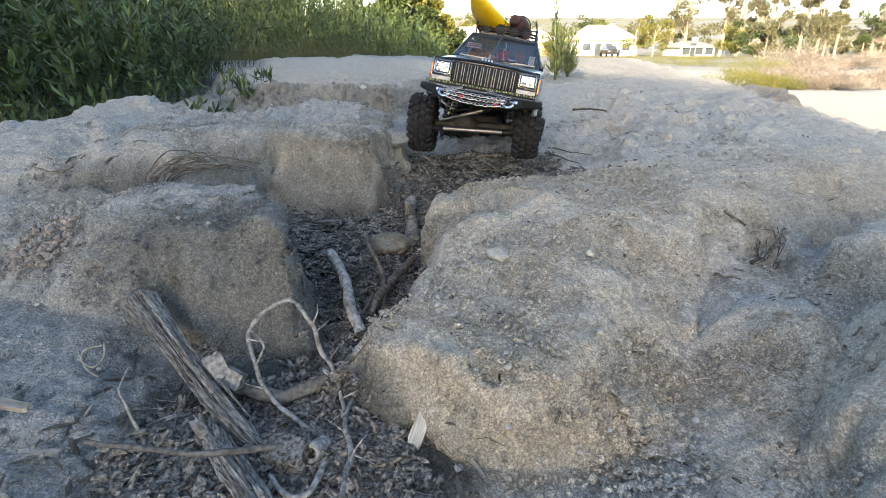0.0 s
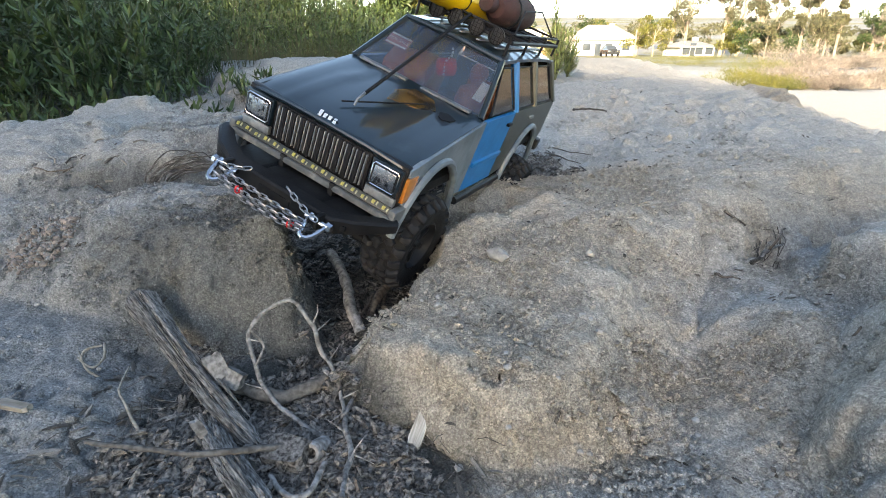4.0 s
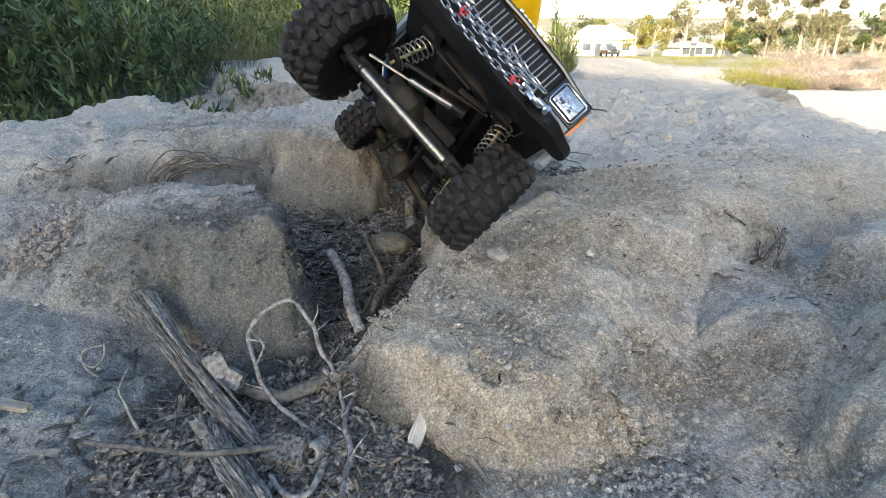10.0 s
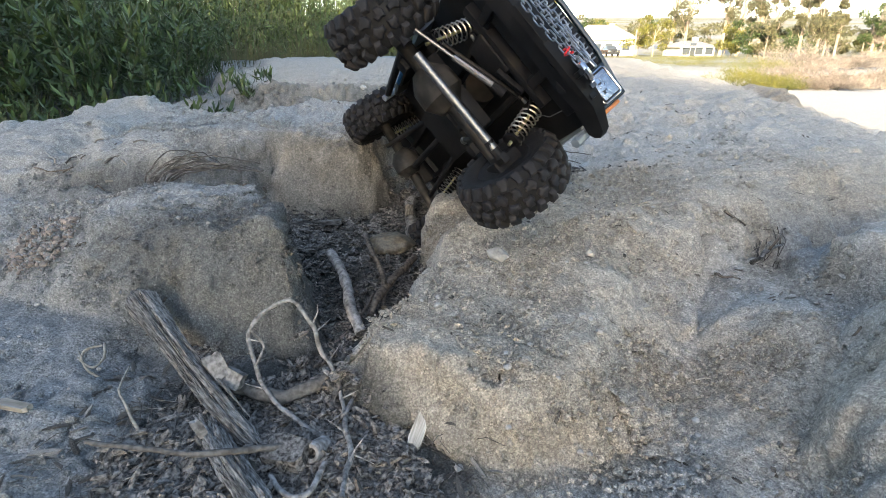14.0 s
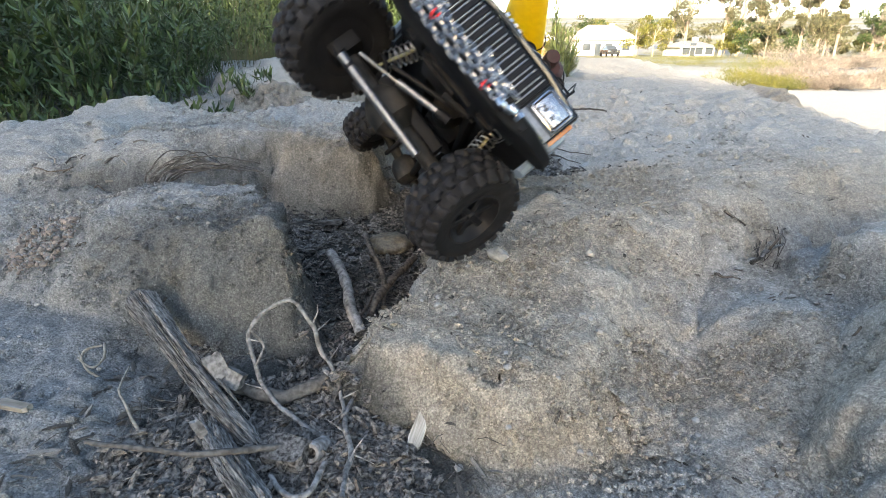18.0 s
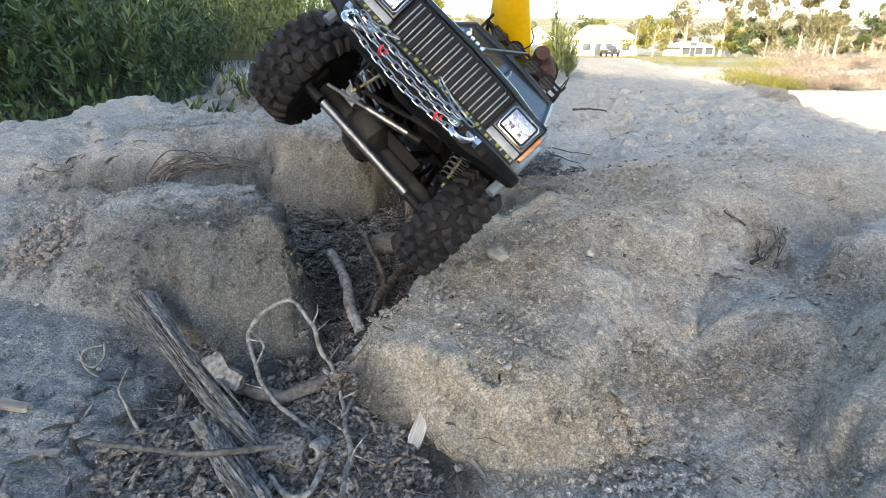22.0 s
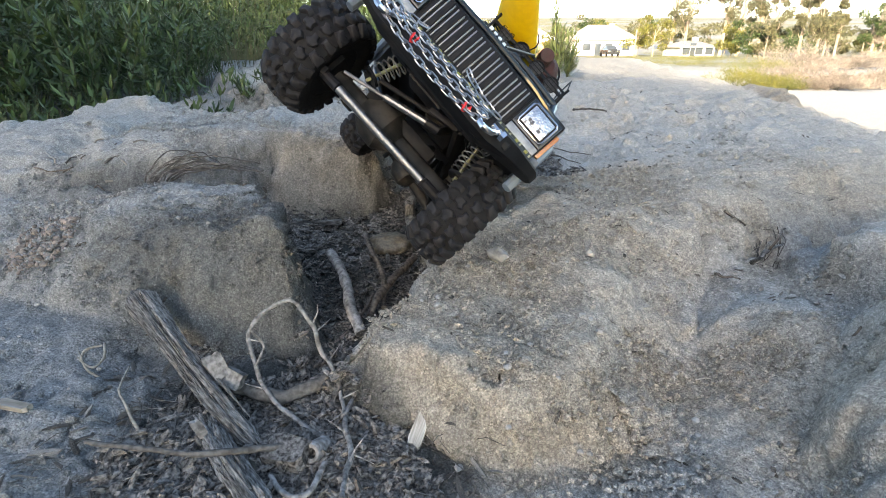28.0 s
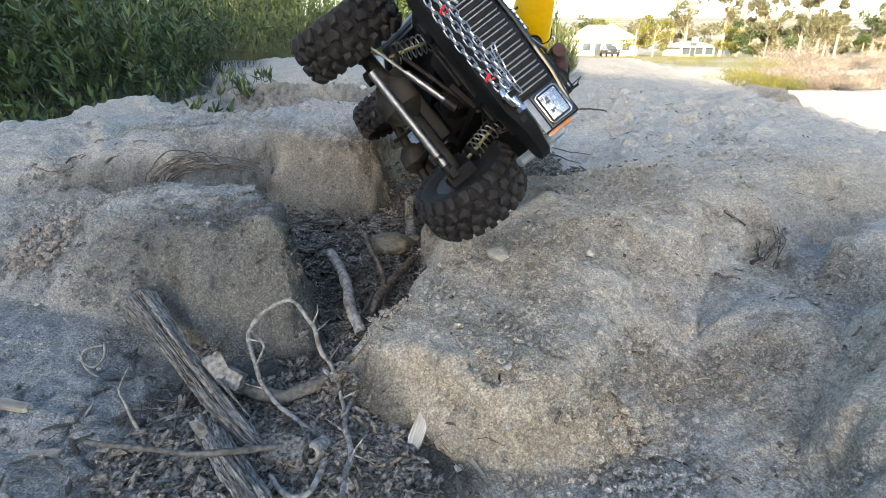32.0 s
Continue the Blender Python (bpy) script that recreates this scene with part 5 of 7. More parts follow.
def log(name, a, b, r, label, split=0.25, hollow=False, seed=0):
    """A weathered log along its own x axis, fluted and broken at the ends."""
    a, b = Vector(a), Vector(b)
    ln = (b - a).length
    rings, n = [], 84
    for i in range(19):
        s = i / 18
        ring = []
        for j in range(n):
            t = 2 * math.pi * j / n
            c, q = math.cos(t), math.sin(t)
            fl = 1 + split * noise.noise(Vector((c * 2.0, q * 2.0, seed + s * 3.2))) + 0.10 * noise.noise(Vector((c * 8, q * 8, seed + s * 2)))
            for f, dp, wd in ((2.6, 0.34, 0.055), (5.0, 0.20, 0.07)):
                fl -= dp * math.exp(-(noise.noise(Vector((c * f + 5, q * f, seed * 3 + s * 0.5 * f))) / wd) ** 2)
            rr = r * fl * (1.12 - 0.30 * s + 0.22 * math.exp(-(s / 0.10) ** 2))
            if i in (0, 18):
                rr *= 0.55
            x = ln * s + (0.14 * r * noise.noise(Vector((t * 3, seed, i))) * (5 if i in (0, 1, 17, 18) else 0.5))
            ring.append((x, rr * math.cos(t) + 0.35 * r * math.sin(3.6 * s + seed), rr * math.sin(t) * 0.85 + 0.06 * r * math.sin(3 * s)))
        rings.append(ring)
    ob = new(name, mesh_of(name, G().loft(rings), M_DRIFT, 40))
    ob.matrix_world = Matrix.Translation(a) @ (b - a).to_track_quat("X", "Z").to_matrix().to_4x4()
    tagged(ob, label, "wood")
    for k in range(6):
        t = random.uniform(0.3, 2.8)
        s0 = random.uniform(0.05, 0.6)
        x0, x1 = ln * s0, ln * (s0 + random.uniform(0.15, 0.35))
        y, z = r * 0.98 * math.cos(t), r * 0.86 * math.sin(t)
        part("splinter", G().tube([(x0, y, z), ((x0 + x1) / 2, y * 1.08, z * 1.08), (x1, y, z)], [0.0006, 0.0016, 0.0006], 5), M_DRIFT, ob)
    return ob


def build_wood():
    log("driftwood_log", (-0.305, 0.462, 0.074), (-0.148, 0.335, 0.004), 0.0104, "weathered grey split driftwood log lying on mulch", 0.35, seed=2)
    log("driftwood_log", (-0.205, 0.368, 0.004), (-0.118, 0.262, 0.014), 0.0108, "short weathered grey log half buried in mulch", 0.4, seed=9)
    root("root_loop", [(-0.0985, 0.345, 0.002), (-0.1265, 0.362, 0.008), (-0.1559, 0.385, 0.0198), (-0.1678, 0.4, 0.036), (-0.1747, 0.41, 0.0561), (-0.1685, 0.42, 0.0708), (-0.1513, 0.427, 0.0826), (-0.1357, 0.427, 0.0843), (-0.1182, 0.418, 0.0661), (-0.1141, 0.414, 0.0508), (-0.109, 0.410, 0.0396), (-0.1003, 0.404, 0.0304), (-0.0935, 0.396, 0.0190), (-0.0885, 0.380, 0.0140), (-0.083, 0.364, 0.0130)],
         0.0022, 0.0019, M_ROOT, "thin pale dry root arching above the mulch", "root", kids=7)
    root("root", [(-0.1672, 0.398, 0.0356), (-0.1633, 0.405, 0.0446), (-0.1622, 0.41, 0.0503), (-0.1718, 0.412, 0.0637)], 0.0012, 0.0010, M_ROOT, "fine dry root twig on the root loop", "root")
    root("root", [(-0.0664, 0.405, 0.0113), (-0.0769, 0.39, 0.0102), (-0.0811, 0.363, 0.013), (-0.078, 0.34, 0.0135), (-0.0699, 0.318, 0.0145), (-0.0692, 0.29, 0.0169), (-0.0675, 0.262, 0.0233)], 0.0025, 0.0020, M_ROOT, "pale crooked dry root over the mulch", "root", kids=4)
    root("root", [(-0.1946, 0.3946, 0.0188), (-0.1746, 0.3934, 0.0137), (-0.1464, 0.3848, 0.0120), (-0.1278, 0.3903, 0.0140), (-0.1099, 0.4011, 0.0173), (-0.0968, 0.4153, 0.0228), (-0.0926, 0.4291, 0.0263)], 0.0064, 0.0048, M_DARKROOT, "thick grey root along the gully foot", "root", kids=3, n=12)
    root("stick", [(-0.2616, 0.3063, 0.0317), (-0.2173, 0.3006, 0.0300), (-0.1834, 0.2977, 0.0290), (-0.1504, 0.3051, 0.0240), (-0.1228, 0.3206, 0.0150)], 0.0018, 0.0026, M_DARKROOT, "long thin grey stick on the mulch", "stick")
    root("straw", [(-0.2784, 0.3954, 0.0361), (-0.2666, 0.3613, 0.037), (-0.2476, 0.3389, 0.032), (-0.231, 0.324, 0.0156)], 0.0010, 0.0012, M_PALE, "bent pale straw stalk", "straw")
    root("root", [(-0.3131, 0.4202, 0.0441), (-0.3012, 0.3984, 0.0429), (-0.3038, 0.3875, 0.0414), (-0.3176, 0.3943, 0.0427), (-0.3206, 0.4047, 0.0477), (-0.3114, 0.414, 0.0466)], 0.0012, 0.0010, M_PALE, "fine curled pale rootlet on dirt", "root", kids=3)
    root("root", [(-0.3176, 0.3943, 0.0427), (-0.3042, 0.3832, 0.0385), (-0.2958, 0.3893, 0.0274)], 0.0012, 0.0009, M_PALE, "fine pale rootlet on dirt", "root")
    root("root", [(-0.1275, 0.3006, 0.0065), (-0.1121, 0.2802, 0.0103), (-0.098, 0.273, 0.0137), (-0.0905, 0.2821, 0.0135), (-0.0888, 0.31, 0.0094)], 0.0019, 0.0023, M_ROOT, "curved pale root in the mulch", "root")
    root("stick", [(-0.151, 0.6477, 0.0465), (-0.1327, 0.6158, 0.0412), (-0.1152, 0.5724, 0.0299), (-0.103, 0.5246, 0.0244), (-0.0883, 0.4973, 0.0112)], 0.0060, 0.0064, M_ROOT, "bent pale weathered stick in the gully", "stick", n=10)
    for path, r in (([(-0.1167, 0.7345, 0.0441), (-0.0952, 0.6615, 0.0387), (-0.0773, 0.6176, 0.0247), (-0.0699, 0.5556, 0.0119)], 0.0040),
                    ([(-0.0382, 0.6693, 0.0314), (-0.0612, 0.6173, 0.0248), (-0.0778, 0.5691, 0.0202), (-0.0847, 0.5395, 0.0092)], 0.0055),
                    ([(-0.0864, 0.5827, 0.0174), (-0.0916, 0.5442, 0.0141), (-0.0964, 0.5179, 0.0102)], 0.0020)):
        root("stick", path, r, r * 0.8, M_DARKSTICK, "dark damp stick lying in the gully", "stick", kids=1)
    root("stump", [(-0.0545, 0.862, 0.062), (-0.0535, 0.832, 0.046), (-0.0510, 0.806, 0.030), (-0.0500, 0.782, 0.018)], 0.0070, 0.0105, M_DRIFT, "short weathered grey stump of wood in the gully", "stump", 0.002, 12)
    # tangle of roots in the cleft between mound and ledge
    for k in range(18):
        w, v, up = random.uniform(-1, 1), random.uniform(-1, 1), random.uniform(0.004, 0.036)
        x0, x1 = -0.428 + 0.020 * v, -0.318 + 0.045 * w
        root("root", [(x0, 0.762 + 0.006 * w, 0.112), (x0 + 0.018, 0.764 + 0.006 * v, 0.118 + 0.6 * up), (x0 + 0.042, 0.770 + 0.006 * w, 0.122 + up), (0.5 * (x0 + 0.042 + x1), 0.782, 0.126 + 0.85 * up), (x1, 0.796 + 0.006 * v, 0.122 + 0.45 * up)],
             0.0013, 0.0008, (M_DARKROOT, M_DRIFT, M_DARKROOT)[k % 3], "fine dry root in a tangle on the dirt", "root", 0.0035, 6)
    for k in range(16):
        x = -0.60 + 0.010 * k + random.uniform(-0.02, 0.02)
        y = 0.86 - 0.08 * (k / 15) + random.uniform(-0.05, 0.03)
        a, ln = random.uniform(-0.6, 0.6), random.uniform(0.010, 0.030)
        p = [(x + t * ln * math.cos(a), y + t * ln * math.sin(a)) for t in (0, 0.5, 1)]
        root("twig", [(u, v, gz(u, v) + 0.0025 + (0.003 if i == 1 else 0)) for i, (u, v) in enumerate(p)], random.uniform(0.0011, 0.0024), 0.0009, (M_DARKSTICK, M_DARKROOT, M_PALE)[k % 3], "small dry twig on the bank beside the root tangle", "twig")
    for k in range(5):
        x, y = -0.425 - 0.012 * k, 0.735 - 0.010 * k
        root("twig", [(x, y, gz(x, y) + 0.004), (x + 0.012, y + 0.004, gz(x + 0.012, y + 0.004) + 0.005), (x + 0.022, y - 0.004, gz(x + 0.022, y - 0.004) + 0.003)], 0.0026, 0.0018, M_DARKSTICK, "dark twig piece beside the root tangle", "twig")
    for path, r, mt in (([(0.320, 0.5639, 0.050), (0.3233, 0.5465, 0.0564), (0.3437, 0.5504, 0.0518)], 0.0030, M_DARKSTICK), ([(0.3772, 0.5913, 0.0552), (0.3772, 0.5779, 0.0681), (0.3995, 0.5947, 0.0724), (0.4331, 0.6253, 0.0669)], 0.0042, M_DRIFT),
                        ([(0.3981, 0.6045, 0.0574), (0.3995, 0.5883, 0.0858), (0.4355, 0.6326, 0.085)], 0.0030, M_DARKSTICK), ([(0.3704, 0.6592, 0.0994), (0.3768, 0.646, 0.0958), (0.39, 0.6415, 0.0842)], 0.0026, M_DARKSTICK),
                        ([(0.3883, 0.4459, 0.0505), (0.3774, 0.4275, 0.0518), (0.3687, 0.4149, 0.0503)], 0.0016, M_ROOT), ([(0.400, 0.430, 0.070), (0.3687, 0.4057, 0.0708), (0.3643, 0.4099, 0.0533)], 0.0026, M_DARKSTICK),
                        ([(0.3867, 1.5952, 0.1305), (0.4166, 1.5234, 0.1394), (0.4477, 1.4387, 0.1398)], 0.0050, M_DARKSTICK), ([(0.2233, 1.1106, 0.091), (0.2466, 1.0519, 0.0906), (0.2796, 1.0525, 0.0813)], 0.0024, M_DARKSTICK),
                        ([(0.2431, 1.1637, 0.0936), (0.2707, 1.1088, 0.0937), (0.3152, 1.1164, 0.0875)], 0.0022, M_DARKSTICK), ([(-0.6421, 0.8121, 0.1241), (-0.6058, 0.7981, 0.1236), (-0.583, 0.8094, 0.1229)], 0.0020, M_DARKSTICK),
                        ([(-0.6408, 0.8433, 0.142), (-0.60, 0.80, 0.142), (-0.608, 0.816, 0.1287)], 0.0018, M_PALE), ([(0.2275, 0.6665, 0.112), (0.2429, 0.6464, 0.1135), (0.2902, 0.6833, 0.112)], 0.0011, M_ROOT),
                        ([(0.2364, 0.4148, 0.0108), (0.243, 0.4128, 0.0134), (0.2492, 0.4094, 0.0139)], 0.0014, M_PALE)):
        pts = [(x, y, max(z, gz(x, y) - 0.001)) for x, y, z in path]
        root("twig", pts, r * 0.68, r * 0.38, mt, "small dry twig lying on the dirt", "twig", 0.003, 6, kids=1 if r > 0.002 else 0)
    # tuft of fine dark roots hanging into the burrow
    for k in range(16):
        u, v = random.uniform(0.412, 0.448), random.uniform(0.648, 0.664)
        e, w = u - random.uniform(0.004, 0.022), random.uniform(0.622, 0.642)
        root("root", [(u, v, gz(u, v) + 0.002), ((u + e) / 2 + random.uniform(-0.008, 0.008), (v + w) / 2, gz((u + e) / 2, (v + w) / 2) + random.uniform(0.002, 0.005)), (e, w, gz(e, w) + 0.001)], 0.0006, 0.0004, (M_DARKROOT, M_DARKSTICK, M_DARKROOT)[k % 3], "fine dark root in a tuft over the burrow", "root", 0.002, 5)
    # split chips and broken ends
    def chip(at, size, rot, material, label):
        g = G()
        sx, sy, sz = size
        o = [(-sx * 0.50, -sy * 0.46), (-sx * 0.36, -sy * 0.52), (sx * 0.44, -sy * 0.46), (sx * 0.52, -sy * 0.2), (sx * 0.47, sy * 0.1), (sx * 0.51, sy * 0.42), (-sx * 0.30, sy * 0.52), (-sx * 0.47, sy * 0.40), (-sx * 0.43, sy * 0.05)]
        g.slab(o, sz)
        ob = new("wood_chip", mesh_of("wood_chip", g, material, 25))
        ob.matrix_world = pose(*at, *rot)
        return tagged(ob, label, "wood chip")
    chip((-0.0194, 0.345, 0.009), (0.028, 0.0115, 0.005), (12, -34, 66), M_FRESH, "pale fresh split wood chip on mulch")
    chip((-0.335, 0.337, 0.038), (0.030, 0.008, 0.004), (0, 0, -14), M_PALE, "flat pale wood chip on dirt")
    chip((-0.2001, 0.393, 0.0377), (0.024, 0.015, 0.010), (20, 50, -30), M_ROOT, "broken pale wood end on the log")
    chip((-0.1852, 0.393, 0.0271), (0.021, 0.016, 0.011), (60, 18, -12), M_ROOT, "broken grey wood piece by the log")
    chip((-0.118, 0.318, 0.006), (0.034, 0.024, 0.012), (10, -6, -20), M_BARK, "brown bark chunk beside the log")
    chip((-0.1916, 0.335, 0.0170), (0.027, 0.0075, 0.004), (70, 72, 20), M_ROOT, "upright grey wood splinter in the mulch")
    chip((-0.055, 0.815, 0.048), (0.044, 0.014, 0.010), (0, -62, -84), M_DRIFT, "upright grey wood slab in the gully")
    chip((-0.180, 0.80, 0.036), (0.034, 0.010, 0.006), (0, 0, 4), M_DRIFT, "flat wood piece under the ledge")
    st = new("hollow_twig", mesh_of("hollow_twig", G().lathe([(0.0040, -0.012), (0.0075, -0.012), (0.0082, 0.010), (0.0070, 0.012), (0.0042, 0.011)], 16, closed=True), M_ROOT))
    st.matrix_world = pose(-0.098, 0.325, 0.008, 25, 0, 165)
    tagged(st, "short hollow cut stem end in mulch", "stem")
    # clods and pebbles
    def stone(name, x, y, r, flat, material, label, seed, up=0.45, cat="stone"):
        bm = bmesh.new()
        bmesh.ops.create_icosphere(bm, subdivisions=4 if r > 0.018 else 2, radius=r)
        for v in bm.verts:
            d = v.co.normalized()
            v.co *= 1 + 0.25 * noise.noise(d * 1.4 + Vector((seed, 0, 0))) + 0.12 * noise.noise(d * 4 + Vector((0, seed, 0))) + (0.09 if r > 0.018 else 0.14) * noise.noise(d * 9 + Vector((0, 0, seed)))
            for k in range(9):
                n = Vector((math.sin(seed * 3.1 + k * 2.4), math.sin(seed * 1.7 + k * 1.9 + 1), math.cos(seed * 2.3 + k * 1.3))).normalized()
                over = v.co.dot(n) - 0.72 * r
                if over > 0:
                    v.co -= n * over * 0.85
            v.co.z *= flat
        me = bpy.data.meshes.new(name)
        bm.to_mesh(me)
        bm.free()
        me.materials.append(material)
        for p in me.polygons:
            p.use_smooth = r > 0.018
        ob = new(name, me)
        ob.location = (x, y, gz(x, y) + r * flat * up)
        ob.rotation_euler = (0, 0, seed * 1.7)
        return tagged(ob, label, cat)
    stone("clod", -0.078, 0.738, 0.037, 0.52, M_CLOD, "large olive-tan clod of dirt in the gully", 3.1, 0.40, "clod")
    stone("clod", -0.045, 0.775, 0.012, 0.6, M_CLOD, "small clod of dirt in the gully", 5.1, 0.5, "clod")
    stone("clod", -0.09, 0.99, 0.028, 0.7, M_DIRT, "pale tan clod of dirt behind the ledge", 6.4, 0.5, "clod")
    for i, (x, y, r) in enumerate(((0.060, 0.521, 0.0125), (0.158, 0.525, 0.0055), (-0.005, 0.434, 0.0042), (0.140, 0.412, 0.0036), (-0.263, 1.80, 0.013), (-0.005, 0.448, 0.003), (0.012, 0.318, 0.004),
                                   (0.128, 0.428, 0.0036), (0.135, 0.424, 0.003), (-0.275, 0.520, 0.0032), (-0.22, 0.93, 0.0045), (0.27, 0.485, 0.0048), (0.266, 0.492, 0.0036), (0.222, 0.375, 0.0042), (0.05, 0.345, 0.0036))):
        stone("pebble", x, y, r, 0.75, M_STONE, "small pale pebble on the dirt", i * 2.3 + 1)
    for i in range(36):
        x, y = random.uniform(-0.02, 0.34), random.uniform(0.33, 0.95)
        stone("pebble", x, y, random.uniform(0.0012, 0.0030), 0.75, M_STONE, "tiny pale pebble on the dirt", i * 1.31 + 40)
    for i in range(54):
        x, y = random.uniform(-0.03, 0.36), 0.32 + 0.34 * random.random() ** 1.3
        stone("pebble", x, y, random.uniform(0.0014, 0.0036), 0.65, M_STONE, "small pale pebble set in the mound's crust", i * 0.91 + 140, 0.15)
    for i in range(18):
        x, y = random.uniform(-0.5, -0.14), random.uniform(0.36, 1.0)
        stone("pebble", x, y, random.uniform(0.0012, 0.0028), 0.75, M_STONE, "tiny pale pebble on the dirt", i * 1.77 + 90)


def scatter(name, spots, shape, size, material, label, category, squash=1.0, flat_turn=25.0, sink=0.2):
    """Many small pieces on the ground, joined."""
    x, y = spots[:, 0], spots[:, 1]
    z = ground_height(x, y)
    sv, sf = np.array(shape[0]), shape[1]
    n = len(x)
    s = size[0] + (size[1] - size[0]) * np.random.rand(n) ** 2.2
    a, b, c = (np.radians(np.random.normal(0, flat_turn, n)), np.radians(np.random.normal(0, flat_turn, n)), np.random.uniform(0, 6.28, n))
    jit = np.stack([np.random.uniform(0.7, 1.3, n), np.random.uniform(0.55, 1.4, n), np.random.uniform(0.7, 1.3, n) * squash], 1) * s[:, None]
    v = sv[None] * jit[:, None]
    def turn(v, i, j, t):
        p, q = v[:, :, i].copy(), v[:, :, j].copy()
        v[:, :, i], v[:, :, j] = p * np.cos(t)[:, None] - q * np.sin(t)[:, None], p * np.sin(t)[:, None] + q * np.cos(t)[:, None]
    turn(v, 1, 2, a)
    turn(v, 2, 0, b)
    turn(v, 0, 1, c)
    v = v + np.stack([x, y, z + s * sink], 1)[:, None]
    faces = []
    for f in sf:
        faces += (np.arange(n)[:, None] * len(sv) + np.array(f)).tolist()
    me = bpy.data.meshes.new(name)
    me.from_pydata(v.reshape(-1, 3).tolist(), [], faces)
    me.materials.append(material)
    if material is M_DIRT:
        # crumbs take the tone of the soil they broke from
        h = 0.004
        steep = np.hypot(ground_height(x + h, y) - ground_height(x - h, y), ground_height(x, y + h) - ground_height(x, y - h)) / (2 * h)
        for nm, val in zip(("humus_shade", "subsoil", "dust_light", "loose"), (*soil_tones(x, y, steep)[:3], np.ones(n))):
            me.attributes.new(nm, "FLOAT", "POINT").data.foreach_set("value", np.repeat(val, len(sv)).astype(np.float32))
    return tagged(new(name, me), label, category, kind="stuff")


FLAKE = ([(-1, -0.16, 0), (-0.3, -0.30, 0.05), (0.8, -0.22, 0), (1, 0.05, 0.03), (0.5, 0.28, 0.02), (-0.7, 0.24, 0.05),
          (-0.9, -0.1, 0.16), (-0.3, -0.22, 0.24), (0.7, -0.15, 0.18), (0.9, 0.04, 0.16), (0.5, 0.2, 0.22), (-0.6, 0.18, 0.2)],
         [(5, 4, 3, 2, 1, 0), (6, 7, 8, 9, 10, 11)] + [(i, (i + 1) % 6, 6 + (i + 1) % 6, 6 + i) for i in range(6)])
LUMP = ([(0, 0, 0.8), (0.9, 0, 0.25), (0.25, 0.85, 0.3), (-0.75, 0.5, 0.2), (-0.7, -0.6, 0.3), (0.3, -0.9, 0.2), (0, 0, -0.5)],
        [(0, 1, 2), (0, 2, 3), (0, 3, 4), (0, 4, 5), (0, 5, 1), (6, 2, 1), (6, 3, 2), (6, 4, 3), (6, 5, 4), (6, 1, 5)])


PHI = 1.618
CLOD = ([tuple(c * 0.53 for c in v) for v in ((-1, PHI, 0), (1, PHI, 0), (-1, -PHI, 0.1), (1.15, -PHI, 0), (0, -1, PHI), (0.1, 1, PHI * 0.9), (0, -1, -PHI), (0, 1, -PHI), (PHI, 0, -1), (PHI * 1.1, 0.1, 1), (-PHI, 0, -1), (-PHI * 0.9, 0, 1))],
        [(0, 11, 5), (0, 5, 1), (0, 1, 7), (0, 7, 10), (0, 10, 11), (1, 5, 9), (5, 11, 4), (11, 10, 2), (10, 7, 6), (7, 1, 8), (3, 9, 4), (3, 4, 2), (3, 2, 6), (3, 6, 8), (3, 8, 9), (4, 9, 5), (2, 4, 11), (6, 2, 10), (8, 6, 7), (9, 8, 1)])


def spots_in(n, x0, x1, y0, y1, keep):
    xs, ys = np.random.uniform(x0, x1, n), np.random.uniform(y0, y1, n)
    k = keep(xs, ys)
    return np.stack([xs[k], ys[k]], 1)


def pit(x, y):
    low = ground_height(x, y) < 0.030 + 0.05 * (y > 0.75) + 0.02 * (y > 0.88)
    return low & (x < 0.05 + 0.18 * (y - 0.3) + 0.5 * (y > 0.6)) & (x > -0.30 + 0.15 * (y > 0.42))


